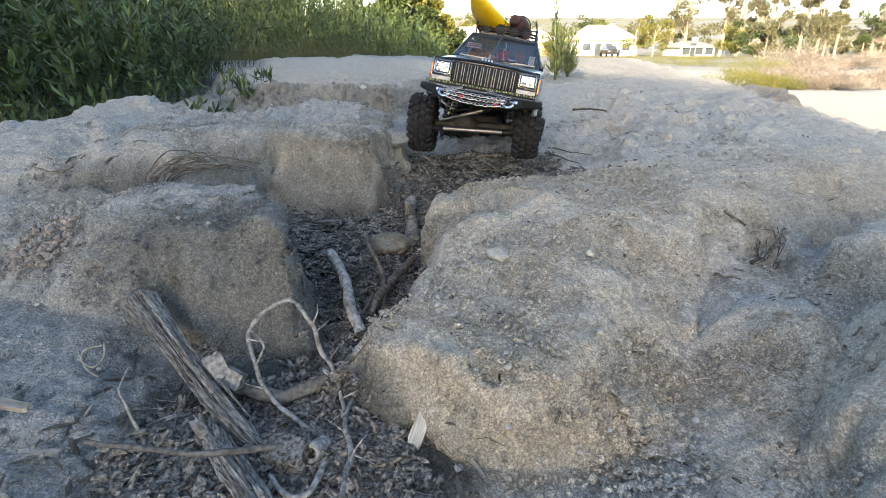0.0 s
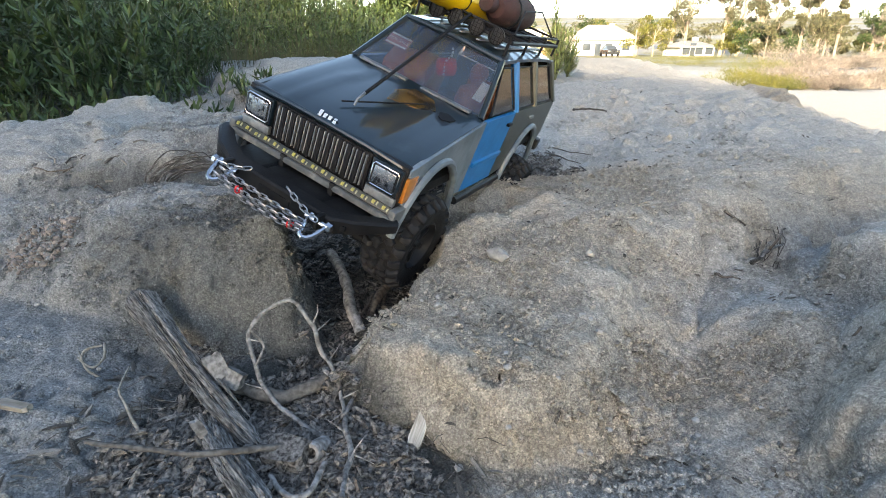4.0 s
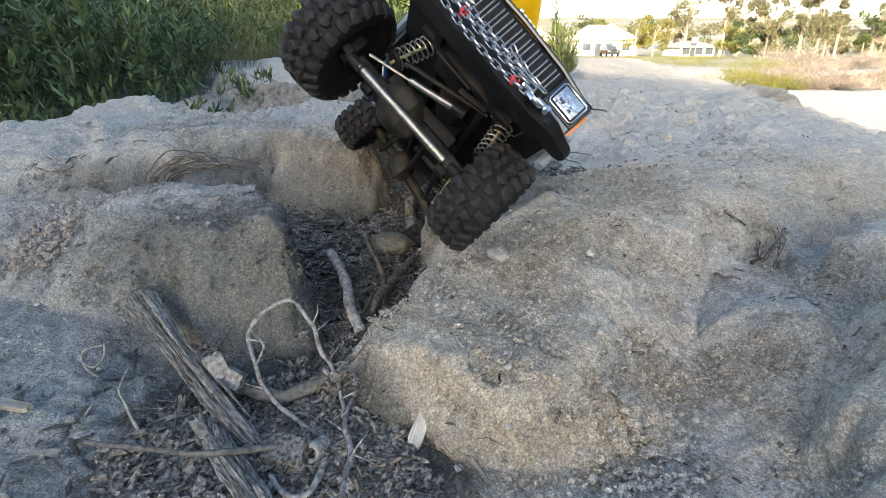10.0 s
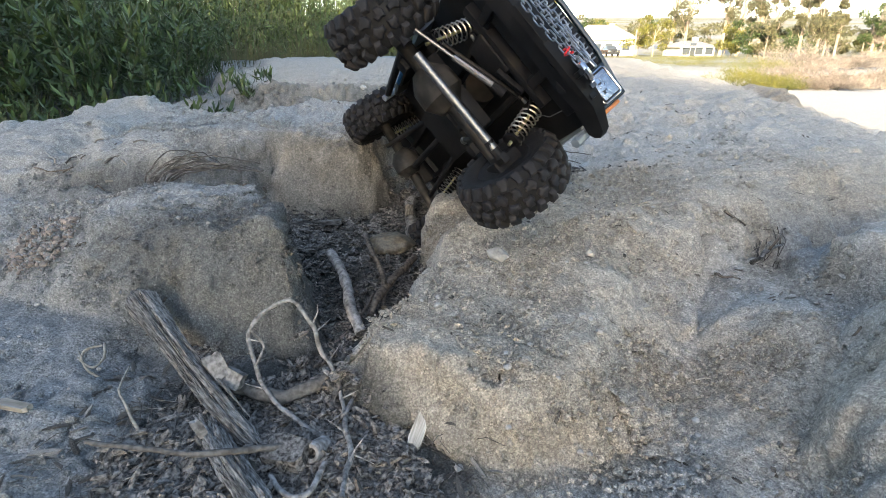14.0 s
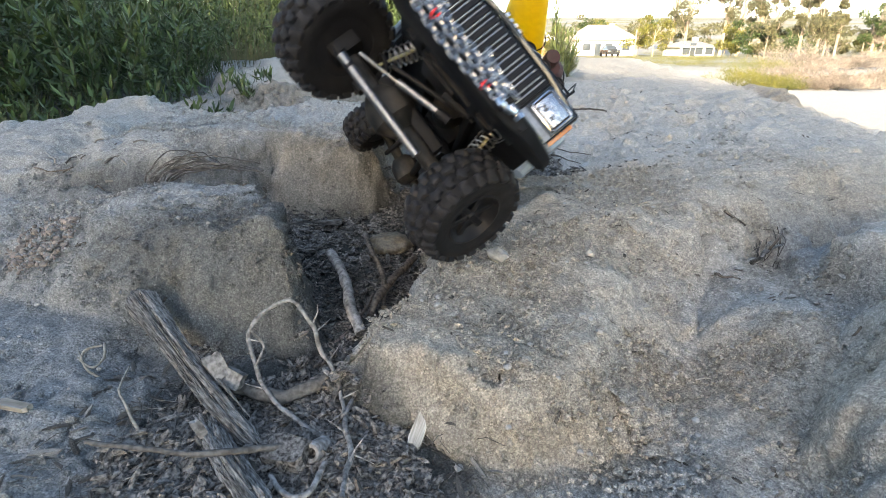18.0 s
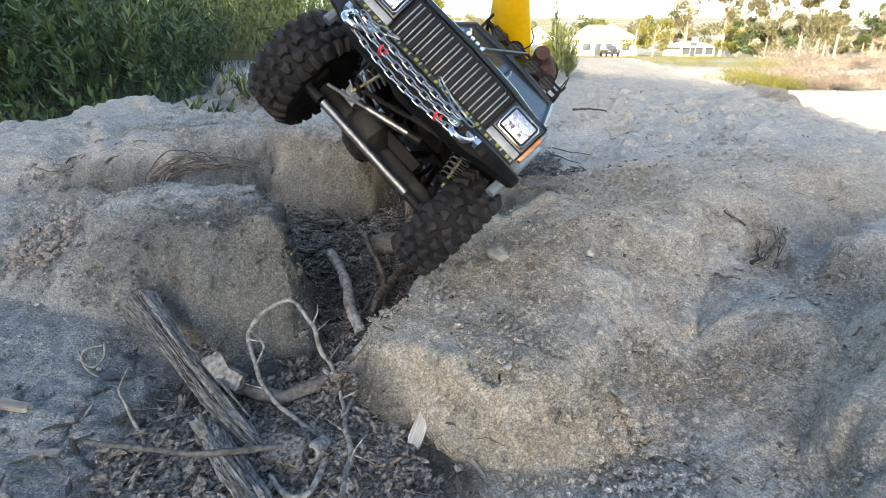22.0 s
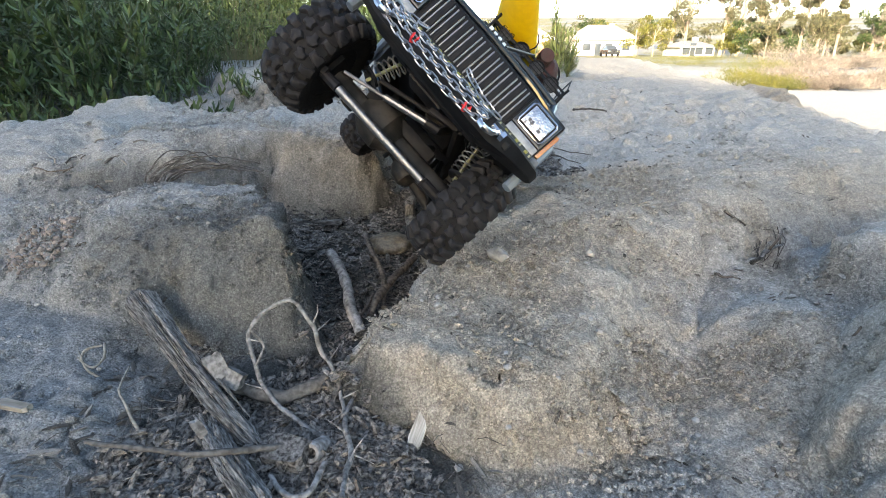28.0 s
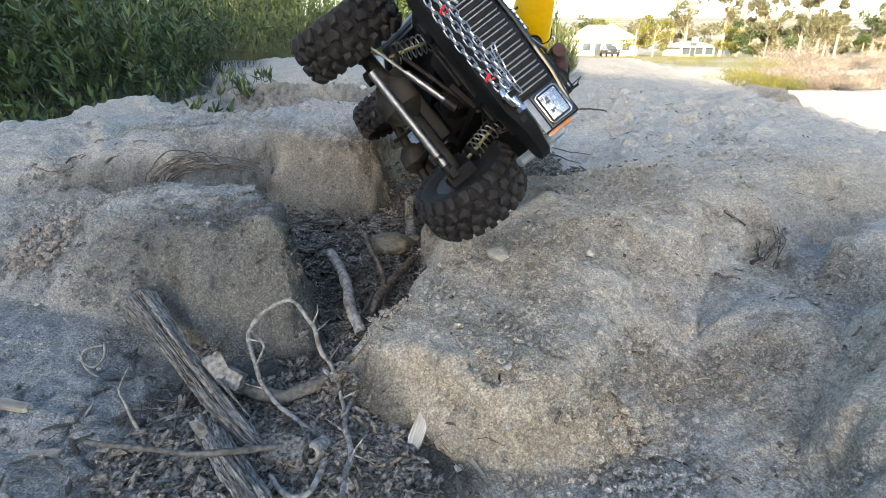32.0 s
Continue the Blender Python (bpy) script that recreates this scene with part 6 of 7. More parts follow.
def build_scatter():
    scatter("bark_mulch", spots_in(17000, -0.30, 0.06, 0.24, 0.47, lambda x, y: pit(x, y) & (fbm(x, y, 0.08, 2, 0.5, 61) > -0.35 - 0.4 * ss(x, -0.12, -0.06) + 2.0 * ss(x - 0.5 * (0.34 - y), -0.035, -0.01) + 1.2 * ss(-x, 0.20, 0.26))), FLAKE, (0.0028, 0.0145), M_BARK, "loose grey-brown bark mulch and wood chips", "mulch", 1.0, 24, 0.25)
    scatter("bark_mulch", spots_in(5500, -0.30, 0.03, 0.45, 0.90, lambda x, y: (ground_height(x, y) < 0.022 + 0.085 * np.maximum(0, y - 0.5)) & (x < 0.0)), FLAKE, (0.004, 0.013), M_BARK, "damp dark bark mulch on the gully floor", "mulch", 1.0, 20, 0.2)
    scatter("bark_mulch", spots_in(2200, -0.10, 0.24, 0.84, 1.12, lambda x, y: ground_height(x, y) < 0.105), FLAKE, (0.004, 0.014), M_BARK, "brown bark mulch in the upper gully", "mulch", 1.0, 20, 0.2)
    scatter("bark_mulch", spots_in(420, -0.10, 0.05, 0.24, 0.325, lambda x, y: (ground_height(x, y) < 0.010) & (x < -0.025 + 0.5 * (0.34 - y))), FLAKE, (0.005, 0.013), M_BARK, "coarse grey bark chips at the mound's foot", "mulch", 1.1, 24, 0.3)
    made = []
    for x, y in spots_in(420, -0.30, 0.04, 0.25, 0.46, pit):
        if len(made) < 4:
            v, f = FLAKE
            g = G().add([(a * random.uniform(0.8, 1.2), b * random.uniform(0.5, 1.3), c) for a, b, c in v], f)
            made.append(mesh_of("wood_chip", g, (M_ROOT, M_DRIFT, M_BARK, M_DRIFT)[len(made)], 25))
        k = random.uniform(0.004, 0.012)
        ob = new("wood_chip", random.choice(made))
        ob.matrix_world = pose(x, y, gz(x, y) + k * 0.35, random.gauss(0, 28), random.gauss(0, 24), random.uniform(0, 360)) @ Matrix.Diagonal((k, k * random.uniform(0.5, 1.1), k * 0.8, 1))
        tagged(ob, "dry grey wood chip in the mulch", "wood chip", "wood chips in the gully")
    scatter("grit", spots_in(10000, -0.66, 0.66, 0.20, 1.25, lambda x, y: fbm(x, y, 0.16, 3, 0.5, 44) > -0.55), LUMP, (0.0006, 0.0025), M_DIRT, "loose grit and crumbs of dirt", "grit", 0.8, 40, 0.3)
    scatter("dirt_crumbs", spots_in(16000, -0.62, 0.62, 0.24, 1.5, lambda x, y: fbm(x, y, 0.11, 4, 0.6, 45) > 0.22), LUMP, (0.0015, 0.0062), M_DIRT, "loose crumbs of dry dirt in patches", "dirt", 0.7, 40, 0.1)
    scatter("litter", spots_in(4200, -0.60, 0.80, 0.30, 1.9, lambda x, y: fbm(x, y, 0.15, 4, 0.6, 48) > 0.30), FLAKE, (0.0014, 0.0065), M_DARKSTICK, "dark bits of dry twig and bark on the dirt", "litter", 0.6, 18, 0.15)
    scatter("dirt_crumbs", spots_in(24000, -0.08, 0.46, 0.29, 0.86, lambda x, y: (ground_height(x, y) > 0.03) & (fbm(x, y, 0.07, 3, 0.6, 46) > -0.35)), LUMP, (0.0007, 0.0034), M_DIRT, "small tan and grey crumbs stuck in the mound's crust", "dirt", 0.75, 40, 0.28)
    fib = G()
    for x, y in spots_in(900, -0.30, 0.05, 0.25, 0.46, pit)[:150]:
        a, ln, b = random.uniform(0, 6.28), random.uniform(0.010, 0.030), random.uniform(-2.2, 2.2)
        z = gz(x, y) + 0.003
        fib.tube([(x, y, z), (x + 0.5 * ln * math.cos(a), y + 0.5 * ln * math.sin(a), z + random.uniform(0.001, 0.008)), (x + ln * math.cos(a + b * 0.5), y + ln * math.sin(a + b * 0.5), z + random.uniform(-0.002, 0.006))], random.uniform(0.0002, 0.0005), 4)
    tagged(new("root_fibres", mesh_of("root_fibres", fib, M_DRIFT)), "fine dry root fibres tangled in the mulch", "roots", kind="stuff")
    def heap(cx, cy, r, n):
        a, q = np.random.uniform(0, 6.28, n), r * np.sqrt(np.random.rand(n))
        return np.stack([cx + q * np.cos(a), cy + 0.7 * q * np.sin(a)], 1)
    scatter("dirt_clods", heap(-0.445, 0.545, 0.042, 460), CLOD, (0.0010, 0.0040), M_PINKCLOD, "crumbled pinkish clods of dirt on the mound", "dirt", 0.7, 40, 0.15)
    scatter("dirt_clods", heap(0.178, 0.360, 0.030, 230), CLOD, (0.0030, 0.0088), M_DIRT, "crumbled tan clods at the mound's foot", "dirt", 0.6, 30, 0.15)
    scatter("dirt_clods", heap(0.262, 0.335, 0.022, 130), CLOD, (0.0020, 0.0075), M_DIRT, "crumbled clods below the open crack", "dirt", 0.6, 30, 0.15)
    scatter("dirt_clods", spots_in(1500, -0.75, 0.0, 1.62, 2.0, lambda x, y: (np.abs(sdist(x, y, FAR_BANK) - 0.03) < 0.055 + 0.05 * fbm(x, y, 0.10, 2, 0.5, 92))), CLOD, (0.0030, 0.0170), M_DIRT, "broken brown clods on the face of the bank", "dirt", 0.7, 30, 0.05)
    scatter("dirt_crumbs", spots_in(22000, -0.66, -0.10, 0.42, 1.10, lambda x, y: (ground_height(x, y) > 0.05) & (fbm(x, y, 0.09, 3, 0.6, 49) > -0.2)), LUMP, (0.0009, 0.0040), M_DIRT, "small grey crumbs in the crust of the bank", "dirt", 0.75, 40, 0.28)
    scatter("gravel", spots_in(7500, -0.02, 0.40, 0.22, 0.46, lambda x, y: ground_height(x, y) < 0.045), LUMP, (0.0008, 0.0046), M_DIRT, "loose grey gravel and crumbs", "gravel", 0.8, 40, 0.2)
    scatter("grit", spots_in(7000, -0.9, 1.4, 1.0, 2.6, lambda x, y: fbm(x, y, 0.3, 3, 0.5, 47) > -0.2), LUMP, (0.0012, 0.0042), M_DIRT, "loose grit on the far mound", "grit", 0.8, 40, 0.1)


build_wood()
build_scatter()

# ---- plants ----
def leaf_material(name, a, b, dry=None):
    m = mat(name, a, 0.55, 0.0, 0.2, 60, second=b, mix_scale=5.0, mix_lo=0.4, mix_hi=0.62, island=0.40)
    p = m.node_tree.nodes["Principled BSDF"]
    p.inputs["Subsurface Weight"].default_value = 0.0
    p.inputs["Specular IOR Level"].default_value = 0.3
    return m


M_LEAF = leaf_material("weed_leaf", (0.021, 0.043, 0.015), (0.047, 0.073, 0.022))
M_REED = leaf_material("grass_leaf", (0.030, 0.054, 0.017), (0.066, 0.092, 0.028))
M_STEM = mat("weed_stem", (0.030, 0.042, 0.016), 0.7, 0.0, 0.3, 60, second=(0.052, 0.045, 0.022))
M_TREE = leaf_material("eucalyptus_leaf", (0.058, 0.062, 0.030), (0.105, 0.095, 0.050))
M_TREE_DARK = leaf_material("dark_tree_leaf", (0.020, 0.036, 0.011), (0.045, 0.064, 0.016))
M_GOLDLEAF = leaf_material("sunlit_yellow_leaf", (0.13, 0.118, 0.022), (0.075, 0.085, 0.02))
M_DRYBUSH = leaf_material("dry_brush", (0.150, 0.124, 0.106), (0.230, 0.200, 0.168))
M_WEEDLT = leaf_material("light_green_leaf", (0.085, 0.115, 0.040), (0.14, 0.155, 0.062))
M_BARKTREE = mat("tree_bark", (0.30, 0.25, 0.19), 0.9, 0.0, 0.3, 6, 0.5, 20, second=(0.16, 0.12, 0.09), mix_scale=2.0)


def leaves_mesh(name, base, way, side, length, width, material, curl=0.25, small=False):
    """Lance-shaped leaves: arrays of foot, direction, sideways direction, length and width."""
    n = len(base)
    nrm = np.cross(way, side)
    L, W = length[:, None], width[:, None]
    if small:
        v = np.stack([base, base + way * L * 0.45 + side * W * 0.5, base + way * L - nrm * L * curl, base + way * L * 0.45 - side * W * 0.5], 1).reshape(-1, 3)
        me = bpy.data.meshes.new(name)
        me.from_pydata(v.tolist(), [], (np.arange(n)[:, None] * 4 + np.array([0, 1, 2, 3])).tolist())
        me.materials.append(material)
        return me
    p0 = base
    p1 = base + way * L * 0.38 + side * W * 0.5
    p2 = base + way * L * 0.38 - side * W * 0.5
    p3 = base + way * L * 0.72 + side * W * 0.36 - nrm * L * curl * 0.35
    p4 = base + way * L * 0.72 - side * W * 0.36 - nrm * L * curl * 0.35
    p5 = base + way * L - nrm * L * curl
    v = np.stack([p0, p1, p2, p3, p4, p5], 1).reshape(-1, 3)
    k = np.arange(n)[:, None] * 6
    tri = np.concatenate([k + np.array([0, 1, 2]), k + np.array([3, 5, 4])]).tolist()
    quad = (k + np.array([1, 3, 4, 2])).tolist()
    me = bpy.data.meshes.new(name)
    me.from_pydata(v.tolist(), [], tri + quad)
    me.materials.append(material)
    return me


def unit(v):
    return v / np.maximum(np.linalg.norm(v, axis=-1, keepdims=True), 1e-9)


def stems_field(name, xy, height, per, leaf, lwid, material, label, category, lean=0.18, seed=1):
    rs = np.random.RandomState(seed)
    n = len(xy)
    gzv = ground_height(xy[:, 0], xy[:, 1])
    h = height * rs.uniform(0.55, 1.12, n) * (0.45 + 0.55 * ss(-xy[:, 0], 0.2, 2.0))
    tilt = rs.normal(0, lean, (n, 2))
    idx = np.repeat(np.arange(n), per)
    s = rs.uniform(0.12, 1.0, n * per) ** 0.8
    x = xy[idx, 0] + tilt[idx, 0] * s * h[idx]
    y = xy[idx, 1] + tilt[idx, 1] * s * h[idx]
    z = gzv[idx] + s * h[idx]
    base = np.stack([x, y, z], 1)
    az = rs.uniform(0, 2 * np.pi, n * per)
    el = rs.normal(0.50, 0.48, n * per)
    way = np.stack([np.cos(az) * np.cos(el), np.sin(az) * np.cos(el), np.sin(el)], 1)
    side = unit(np.cross(way, np.array([0, 0, 1.0]) + rs.normal(0, 0.3, (n * per, 3))))
    L = leaf * rs.uniform(0.6, 1.35, n * per)
    me = leaves_mesh(name, base, way, side, L, lwid * rs.uniform(0.7, 1.3, n * per), material, small=height > 1.0)
    ob = tagged(new(name, me), label, category, kind="stuff")
    # stems as thin three-sided rods
    v, f = [], []
    for i in range(n):
        r = 0.0016 if height < 0.7 else 0.003
        b = np.array([xy[i, 0], xy[i, 1], gzv[i] - 0.01])
        t = b + np.array([tilt[i, 0] * h[i], tilt[i, 1] * h[i], h[i]])
        k = len(v)
        for p, q in ((b, r), (t, r * 0.3)):
            v += [(p[0] + q, p[1], p[2]), (p[0] - q * 0.5, p[1] + q * 0.87, p[2]), (p[0] - q * 0.5, p[1] - q * 0.87, p[2])]
        f += [(k, k + 1, k + 4, k + 3), (k + 1, k + 2, k + 5, k + 4), (k + 2, k, k + 3, k + 5)]
    me = bpy.data.meshes.new(name + "_stems")
    me.from_pydata(v, [], f)
    me.materials.append(M_STEM)
    st = new("stems", me)
    st.parent = ob
    return ob


WEEDS_FAR = [(-1.7, 4.4), (-1.45, 5.6), (-0.85, 6.3), (-0.22, 7.2), (0.05, 9.0), (0.06, 12.0), (-0.4, 17.0), (-14.0, 17.0), (-9.0, 4.4)]


def build_weeds():
    rs = np.random.RandomState(4)
    def inside(poly, n):
        p = np.array(poly)
        xy = rs.uniform(p.min(0), p.max(0), (n, 2))
        return xy[sdist(xy[:, 0], xy[:, 1], poly) > 0]
    xy = inside(WEEDS_NEAR, 3200)
    stems_field("weeds", xy, 0.60, 34, 0.047, 0.0105, M_LEAF, "dense dark green weeds with lance-shaped leaves", "weeds", 0.20, 3)
    edge = inside([(-3.0, 0.85), (-1.20, 1.02), (-1.00, 1.50), (-1.04, 2.2), (-1.12, 2.4), (-1.18, 1.65), (-1.35, 1.15), (-3.0, 0.95)], 1300)
    stems_field("weeds", edge, 0.20, 12, 0.045, 0.010, M_LEAF, "low green weeds at the edge of the dirt", "weeds", 0.5, 5)
    xy = inside(WEEDS_FAR, 10500)
    stems_field("tall_weeds", xy, 1.15, 15, 0.085, 0.022, M_REED, "tall green weeds beyond the dirt bank", "weeds", 0.14, 6)
    few = inside([(-1.02, 1.55), (-0.66, 1.65), (-0.55, 1.85), (-0.62, 2.2), (-0.98, 2.4)], 75)
    stems_field("weed_sprigs", few, 0.080, 5, 0.042, 0.010, M_LEAF, "sparse green weed sprigs on the dirt bank", "weeds", 0.4, 8)


def weed_plant(x, y, h, n, spread, label, seed):
    rs = np.random.RandomState(seed)
    t = thing("weed_plant", pose(x, y, gz(x, y)), label, "plant")
    base, way, L = [], [], []
    for k in range(n):
        a = rs.uniform(0, 6.28)
        hh = h * rs.uniform(0.55, 1.0) if k else h
        lean = spread * rs.uniform(0.2, 1.0) if k else 0.02
        tip = np.array([math.cos(a) * lean, math.sin(a) * lean, hh])
        part("stem", G().tube([(0, 0, -0.01), tuple(tip * np.array([0.35, 0.35, 0.5])), tuple(tip)], [0.004, 0.003, 0.001], 6), M_STEM, t)
        m = int(85 * hh / h)
        s = rs.uniform(0.08, 1, m)
        b = np.stack([tip[0] * s ** 1.4, tip[1] * s ** 1.4, tip[2] * s], 1)
        az = rs.uniform(0, 6.28, m)
        el = rs.normal(0.25, 0.45, m)
        base.append(b)
        way.append(np.stack([np.cos(az) * np.cos(el), np.sin(az) * np.cos(el), np.sin(el)], 1))
        L.append(0.080 * rs.uniform(0.5, 1.2, m) * (1.15 - 0.7 * s))
    base, way, L = np.concatenate(base), np.concatenate(way), np.concatenate(L)
    side = unit(np.cross(way, np.array([0, 0, 1.0])))
    part("leaves", leaves_mesh("leaves", base, way, side, L, np.full(len(L), 0.0085), M_WEEDLT, 0.45), None, t)
    return t


def tree(name, x, y, h, crown_r, lobes, seed, material, label, trunk=0.35, leaf=0.42, count=260, lean=0.0, base_z=None):
    """A tapered trunk with limbs, and a crown of leaf clumps with gaps."""
    rs = np.random.RandomState(seed)
    z0 = gz(x, y) if base_z is None else base_z
    t = thing(name, pose(x, y, z0), label, "tree")
    top = np.array([lean * h, 0, h])
    g = G()
    trunk_pts = [(0, 0, -0.3), (lean * h * 0.2, 0.02 * h * rs.uniform(-1, 1), h * 0.3), (lean * h * 0.5, 0.02 * h * rs.uniform(-1, 1), h * 0.6), (lean * h * 0.8, 0, h * 0.86)]
    r = 0.022 * h
    g.tube(trunk_pts, [r * 1.2, r, r * 0.65, r * 0.25], 8)
    part("trunk", g, M_BARKTREE, t)
    base, way = [], []
    for k in range(lobes):
        s = rs.uniform(trunk, 1.0)
        a = rs.uniform(0, 6.28)
        rad = crown_r * rs.uniform(0.25, 0.95) * (1.15 - 0.75 * abs(s - 0.62))
        c = np.array([lean * h * s + math.cos(a) * rad, math.sin(a) * rad, h * s])
        part("limb", G().tube([(lean * h * s * 0.6, 0, h * s * 0.62), tuple((c + np.array([lean * h * s * 0.6, 0, h * s * 0.62])) / 2 + np.array([0, 0, -0.02 * h])), tuple(c)], [r * 0.4, r * 0.28, r * 0.1], 5), M_BARKTREE, t)
        q = rs.normal(0, 1, (count, 3))
        q = unit(q) * (rs.uniform(0.25, 1, (count, 1)) ** 0.5) * crown_r * rs.uniform(0.22, 0.42) * np.array([1, 1, 0.7])
        base.append(c + q)
        w = q + rs.normal(0, 0.5 * crown_r * 0.3, (count, 3)) + np.array([0, 0, -0.10 * crown_r])
        way.append(unit(w))
    base, way = np.concatenate(base), np.concatenate(way)
    side = unit(np.cross(way, rs.normal(0, 1, way.shape)))
    L = leaf * rs.uniform(0.5, 1.3, len(base))
    part("crown", leaves_mesh("crown", base, way, side, L, L * 0.46, material, small=True), None, t)
    return t


def shrub(name, x, y, h, r, material, label, seed, count=900, leaf=0.06, up=0.9, width=0.3):
    rs = np.random.RandomState(seed)
    t = thing(name, pose(x, y, gz(x, y)), label, "shrub")
    for k in range(7):
        g = G()
        a, q = rs.uniform(0, 6.28), rs.uniform(0.2, 0.8)
        g.tube([(0, 0, -0.02), (math.cos(a) * r * q * 0.4, math.sin(a) * r * q * 0.4, h * 0.45), (math.cos(a) * r * q, math.sin(a) * r * q, h * rs.uniform(0.6, 0.95))], [0.012 * h, 0.008 * h, 0.003 * h], 5)
        part("branch", g, M_STEM, t)
    nl = 14
    cs = np.stack([rs.normal(0, r * 0.45, nl), rs.normal(0, r * 0.45, nl), rs.uniform(0.1, 0.8, nl) * h], 1)
    pick = rs.randint(0, nl, count)
    base = cs[pick] + rs.normal(0, 1, (count, 3)) * np.array([r * 0.24, r * 0.24, h * 0.13])
    base[:, 2] = np.abs(base[:, 2])
    way = unit(np.stack([base[:, 0] / r * 0.6, base[:, 1] / r * 0.6, np.full(count, up)], 1) + rs.normal(0, 0.45, (count, 3)))
    side = unit(np.cross(way, rs.normal(0, 1, way.shape)))
    L = leaf * rs.uniform(0.5, 1.4, count)
    part("foliage", leaves_mesh("foliage", base, way, side, L, L * width * 1.1, material, small=True), None, t)
    return t


def bearing(px, dist):
    """A place on the far plain by how far right of the middle it lies, and its distance."""
    return px * dist, dist


def build_far_plants():
    weed_plant(0.560, 2.75, 0.35, 6, 0.12, "slender green weed with narrow drooping leaves", 2)
    weed_plant(0.665, 2.95, 0.22, 5, 0.15, "low green weed beside the slender weed", 3)
    weed_plant(0.47, 2.85, 0.15, 4, 0.08, "low green weed beside the slender weed", 13)
    # dry brush and yellow grass along the sunlit flat
    k = 0
    for u, d, h, r, mt, lb in ((0.565, 10.5, 0.75, 0.55, M_GOLDLEAF, "sunlit yellow-green clump of grass"), (0.60, 10.0, 0.70, 0.6, M_GOLDLEAF, "sunlit yellow-green clump of grass"),
                               (0.535, 10.6, 0.70, 0.5, M_GOLDLEAF, "sunlit yellow-green clump of grass"), (0.66, 10.4, 0.85, 0.7, M_DRYBUSH, "pale dry brush in sunlight"), (0.72, 10.0, 0.95, 0.75, M_DRYBUSH, "pinkish dry brush in sunlight"),
                               (0.78, 10.5, 0.95, 0.8, M_DRYBUSH, "pinkish dry brush in sunlight"), (0.84, 11.0, 1.0, 0.8, M_DRYBUSH, "pale dry brush in sunlight"), (0.90, 11.5, 1.0, 0.9, M_DRYBUSH, "pale dry brush in sunlight"),
                               (0.97, 12.0, 1.1, 0.9, M_DRYBUSH, "pale dry brush in sunlight"), (0.47, 20.0, 0.9, 1.0, M_GOLDLEAF, "low yellow brush by the track"), (0.57, 16.0, 0.8, 1.0, M_GOLDLEAF, "low yellow brush by the track"),
                               (0.64, 17.0, 1.6, 1.3, M_DRYBUSH, "tall pale dry brush in sunlight"), (0.74, 17.0, 1.5, 1.3, M_DRYBUSH, "tall pale dry brush in sunlight"), (0.85, 18.0, 1.7, 1.4, M_DRYBUSH, "tall pale dry brush in sunlight"), (0.42, 30.0, 1.2, 1.6, M_GOLDLEAF, "yellow-green brush in sunlight"), (0.34, 38.0, 1.0, 1.6, M_GOLDLEAF, "yellow-green brush in sunlight")):
        x, y = bearing(u, d)
        shrub("shrub", x, y, h * (0.34 + 0.09 * (k % 4)) * (0.82 if mt is M_DRYBUSH else 1.0), r * 0.85, mt, lb, 50 + k, 4000, 0.060 * h ** 0.5, 1.0 if mt is M_GOLDLEAF else 0.5, 0.10 if mt is M_GOLDLEAF else 0.22)
        k += 1
    # gum trees behind the brush: bearing, distance, height, crown
    for i, (u, d, h, r, mt, ln) in enumerate(((0.405, 95, 12.0, 2.6, M_TREE, 0.03), (0.43, 90, 11.0, 2.4, M_TREE, -0.02), (0.495, 88, 10.5, 2.0, M_TREE, 0.05), (0.525, 90, 10.0, 1.9, M_TREE, 0.0), (0.56, 86, 9.8, 2.0, M_TREE, -0.03), (0.585, 86, 8.8, 1.6, M_TREE, 0.02),
                                              (0.545, 62, 3.7, 2.3, M_TREE_DARK, 0), (0.515, 66, 3.2, 1.9, M_GOLDLEAF, 0), (0.575, 60, 3.6, 1.6, M_TREE, 0), (0.635, 74, 8.0, 1.7, M_TREE, 0.02), (0.665, 72, 7.4, 1.9, M_TREE, 0.0), (0.70, 76, 7.6, 0.9, M_TREE, 0.0), (0.68, 60, 4.4, 1.7, M_TREE, 0.0),
                                              (0.765, 72, 8.0, 2.1, M_TREE_DARK, 0.04), (0.80, 70, 5.0, 2.0, M_DRYBUSH, 0.0), (0.84, 78, 8.6, 2.2, M_TREE, 0.0), (0.92, 80, 9.6, 2.8, M_TREE, 0.0), (0.345, 85, 5.4, 2.2, M_GOLDLEAF, 0.0), (0.375, 80, 4.6, 2.0, M_GOLDLEAF, 0.0), (0.285, 125, 7.6, 3.0, M_GOLDLEAF, 0.0),
                                              (0.245, 125, 7.8, 2.4, M_TREE, 0.0), (0.20, 120, 6.0, 2.6, M_GOLDLEAF, 0.0), (0.155, 125, 7.0, 2.6, M_TREE_DARK, 0.0), (0.11, 118, 7.2, 2.8, M_TREE, 0.0), (0.06, 110, 6.4, 2.8, M_GOLDLEAF, 0.0), (0.02, 105, 8.5, 3.0, M_GOLDLEAF, 0.0), (0.09, 95, 3.6, 2.4, M_GOLDLEAF, 0.0), (0.135, 92, 3.4, 2.0, M_TREE, 0.0), (0.19, 88, 3.2, 1.8, M_GOLDLEAF, 0.0))):
        x, y = bearing(u, d)
        dark = mt is M_TREE_DARK
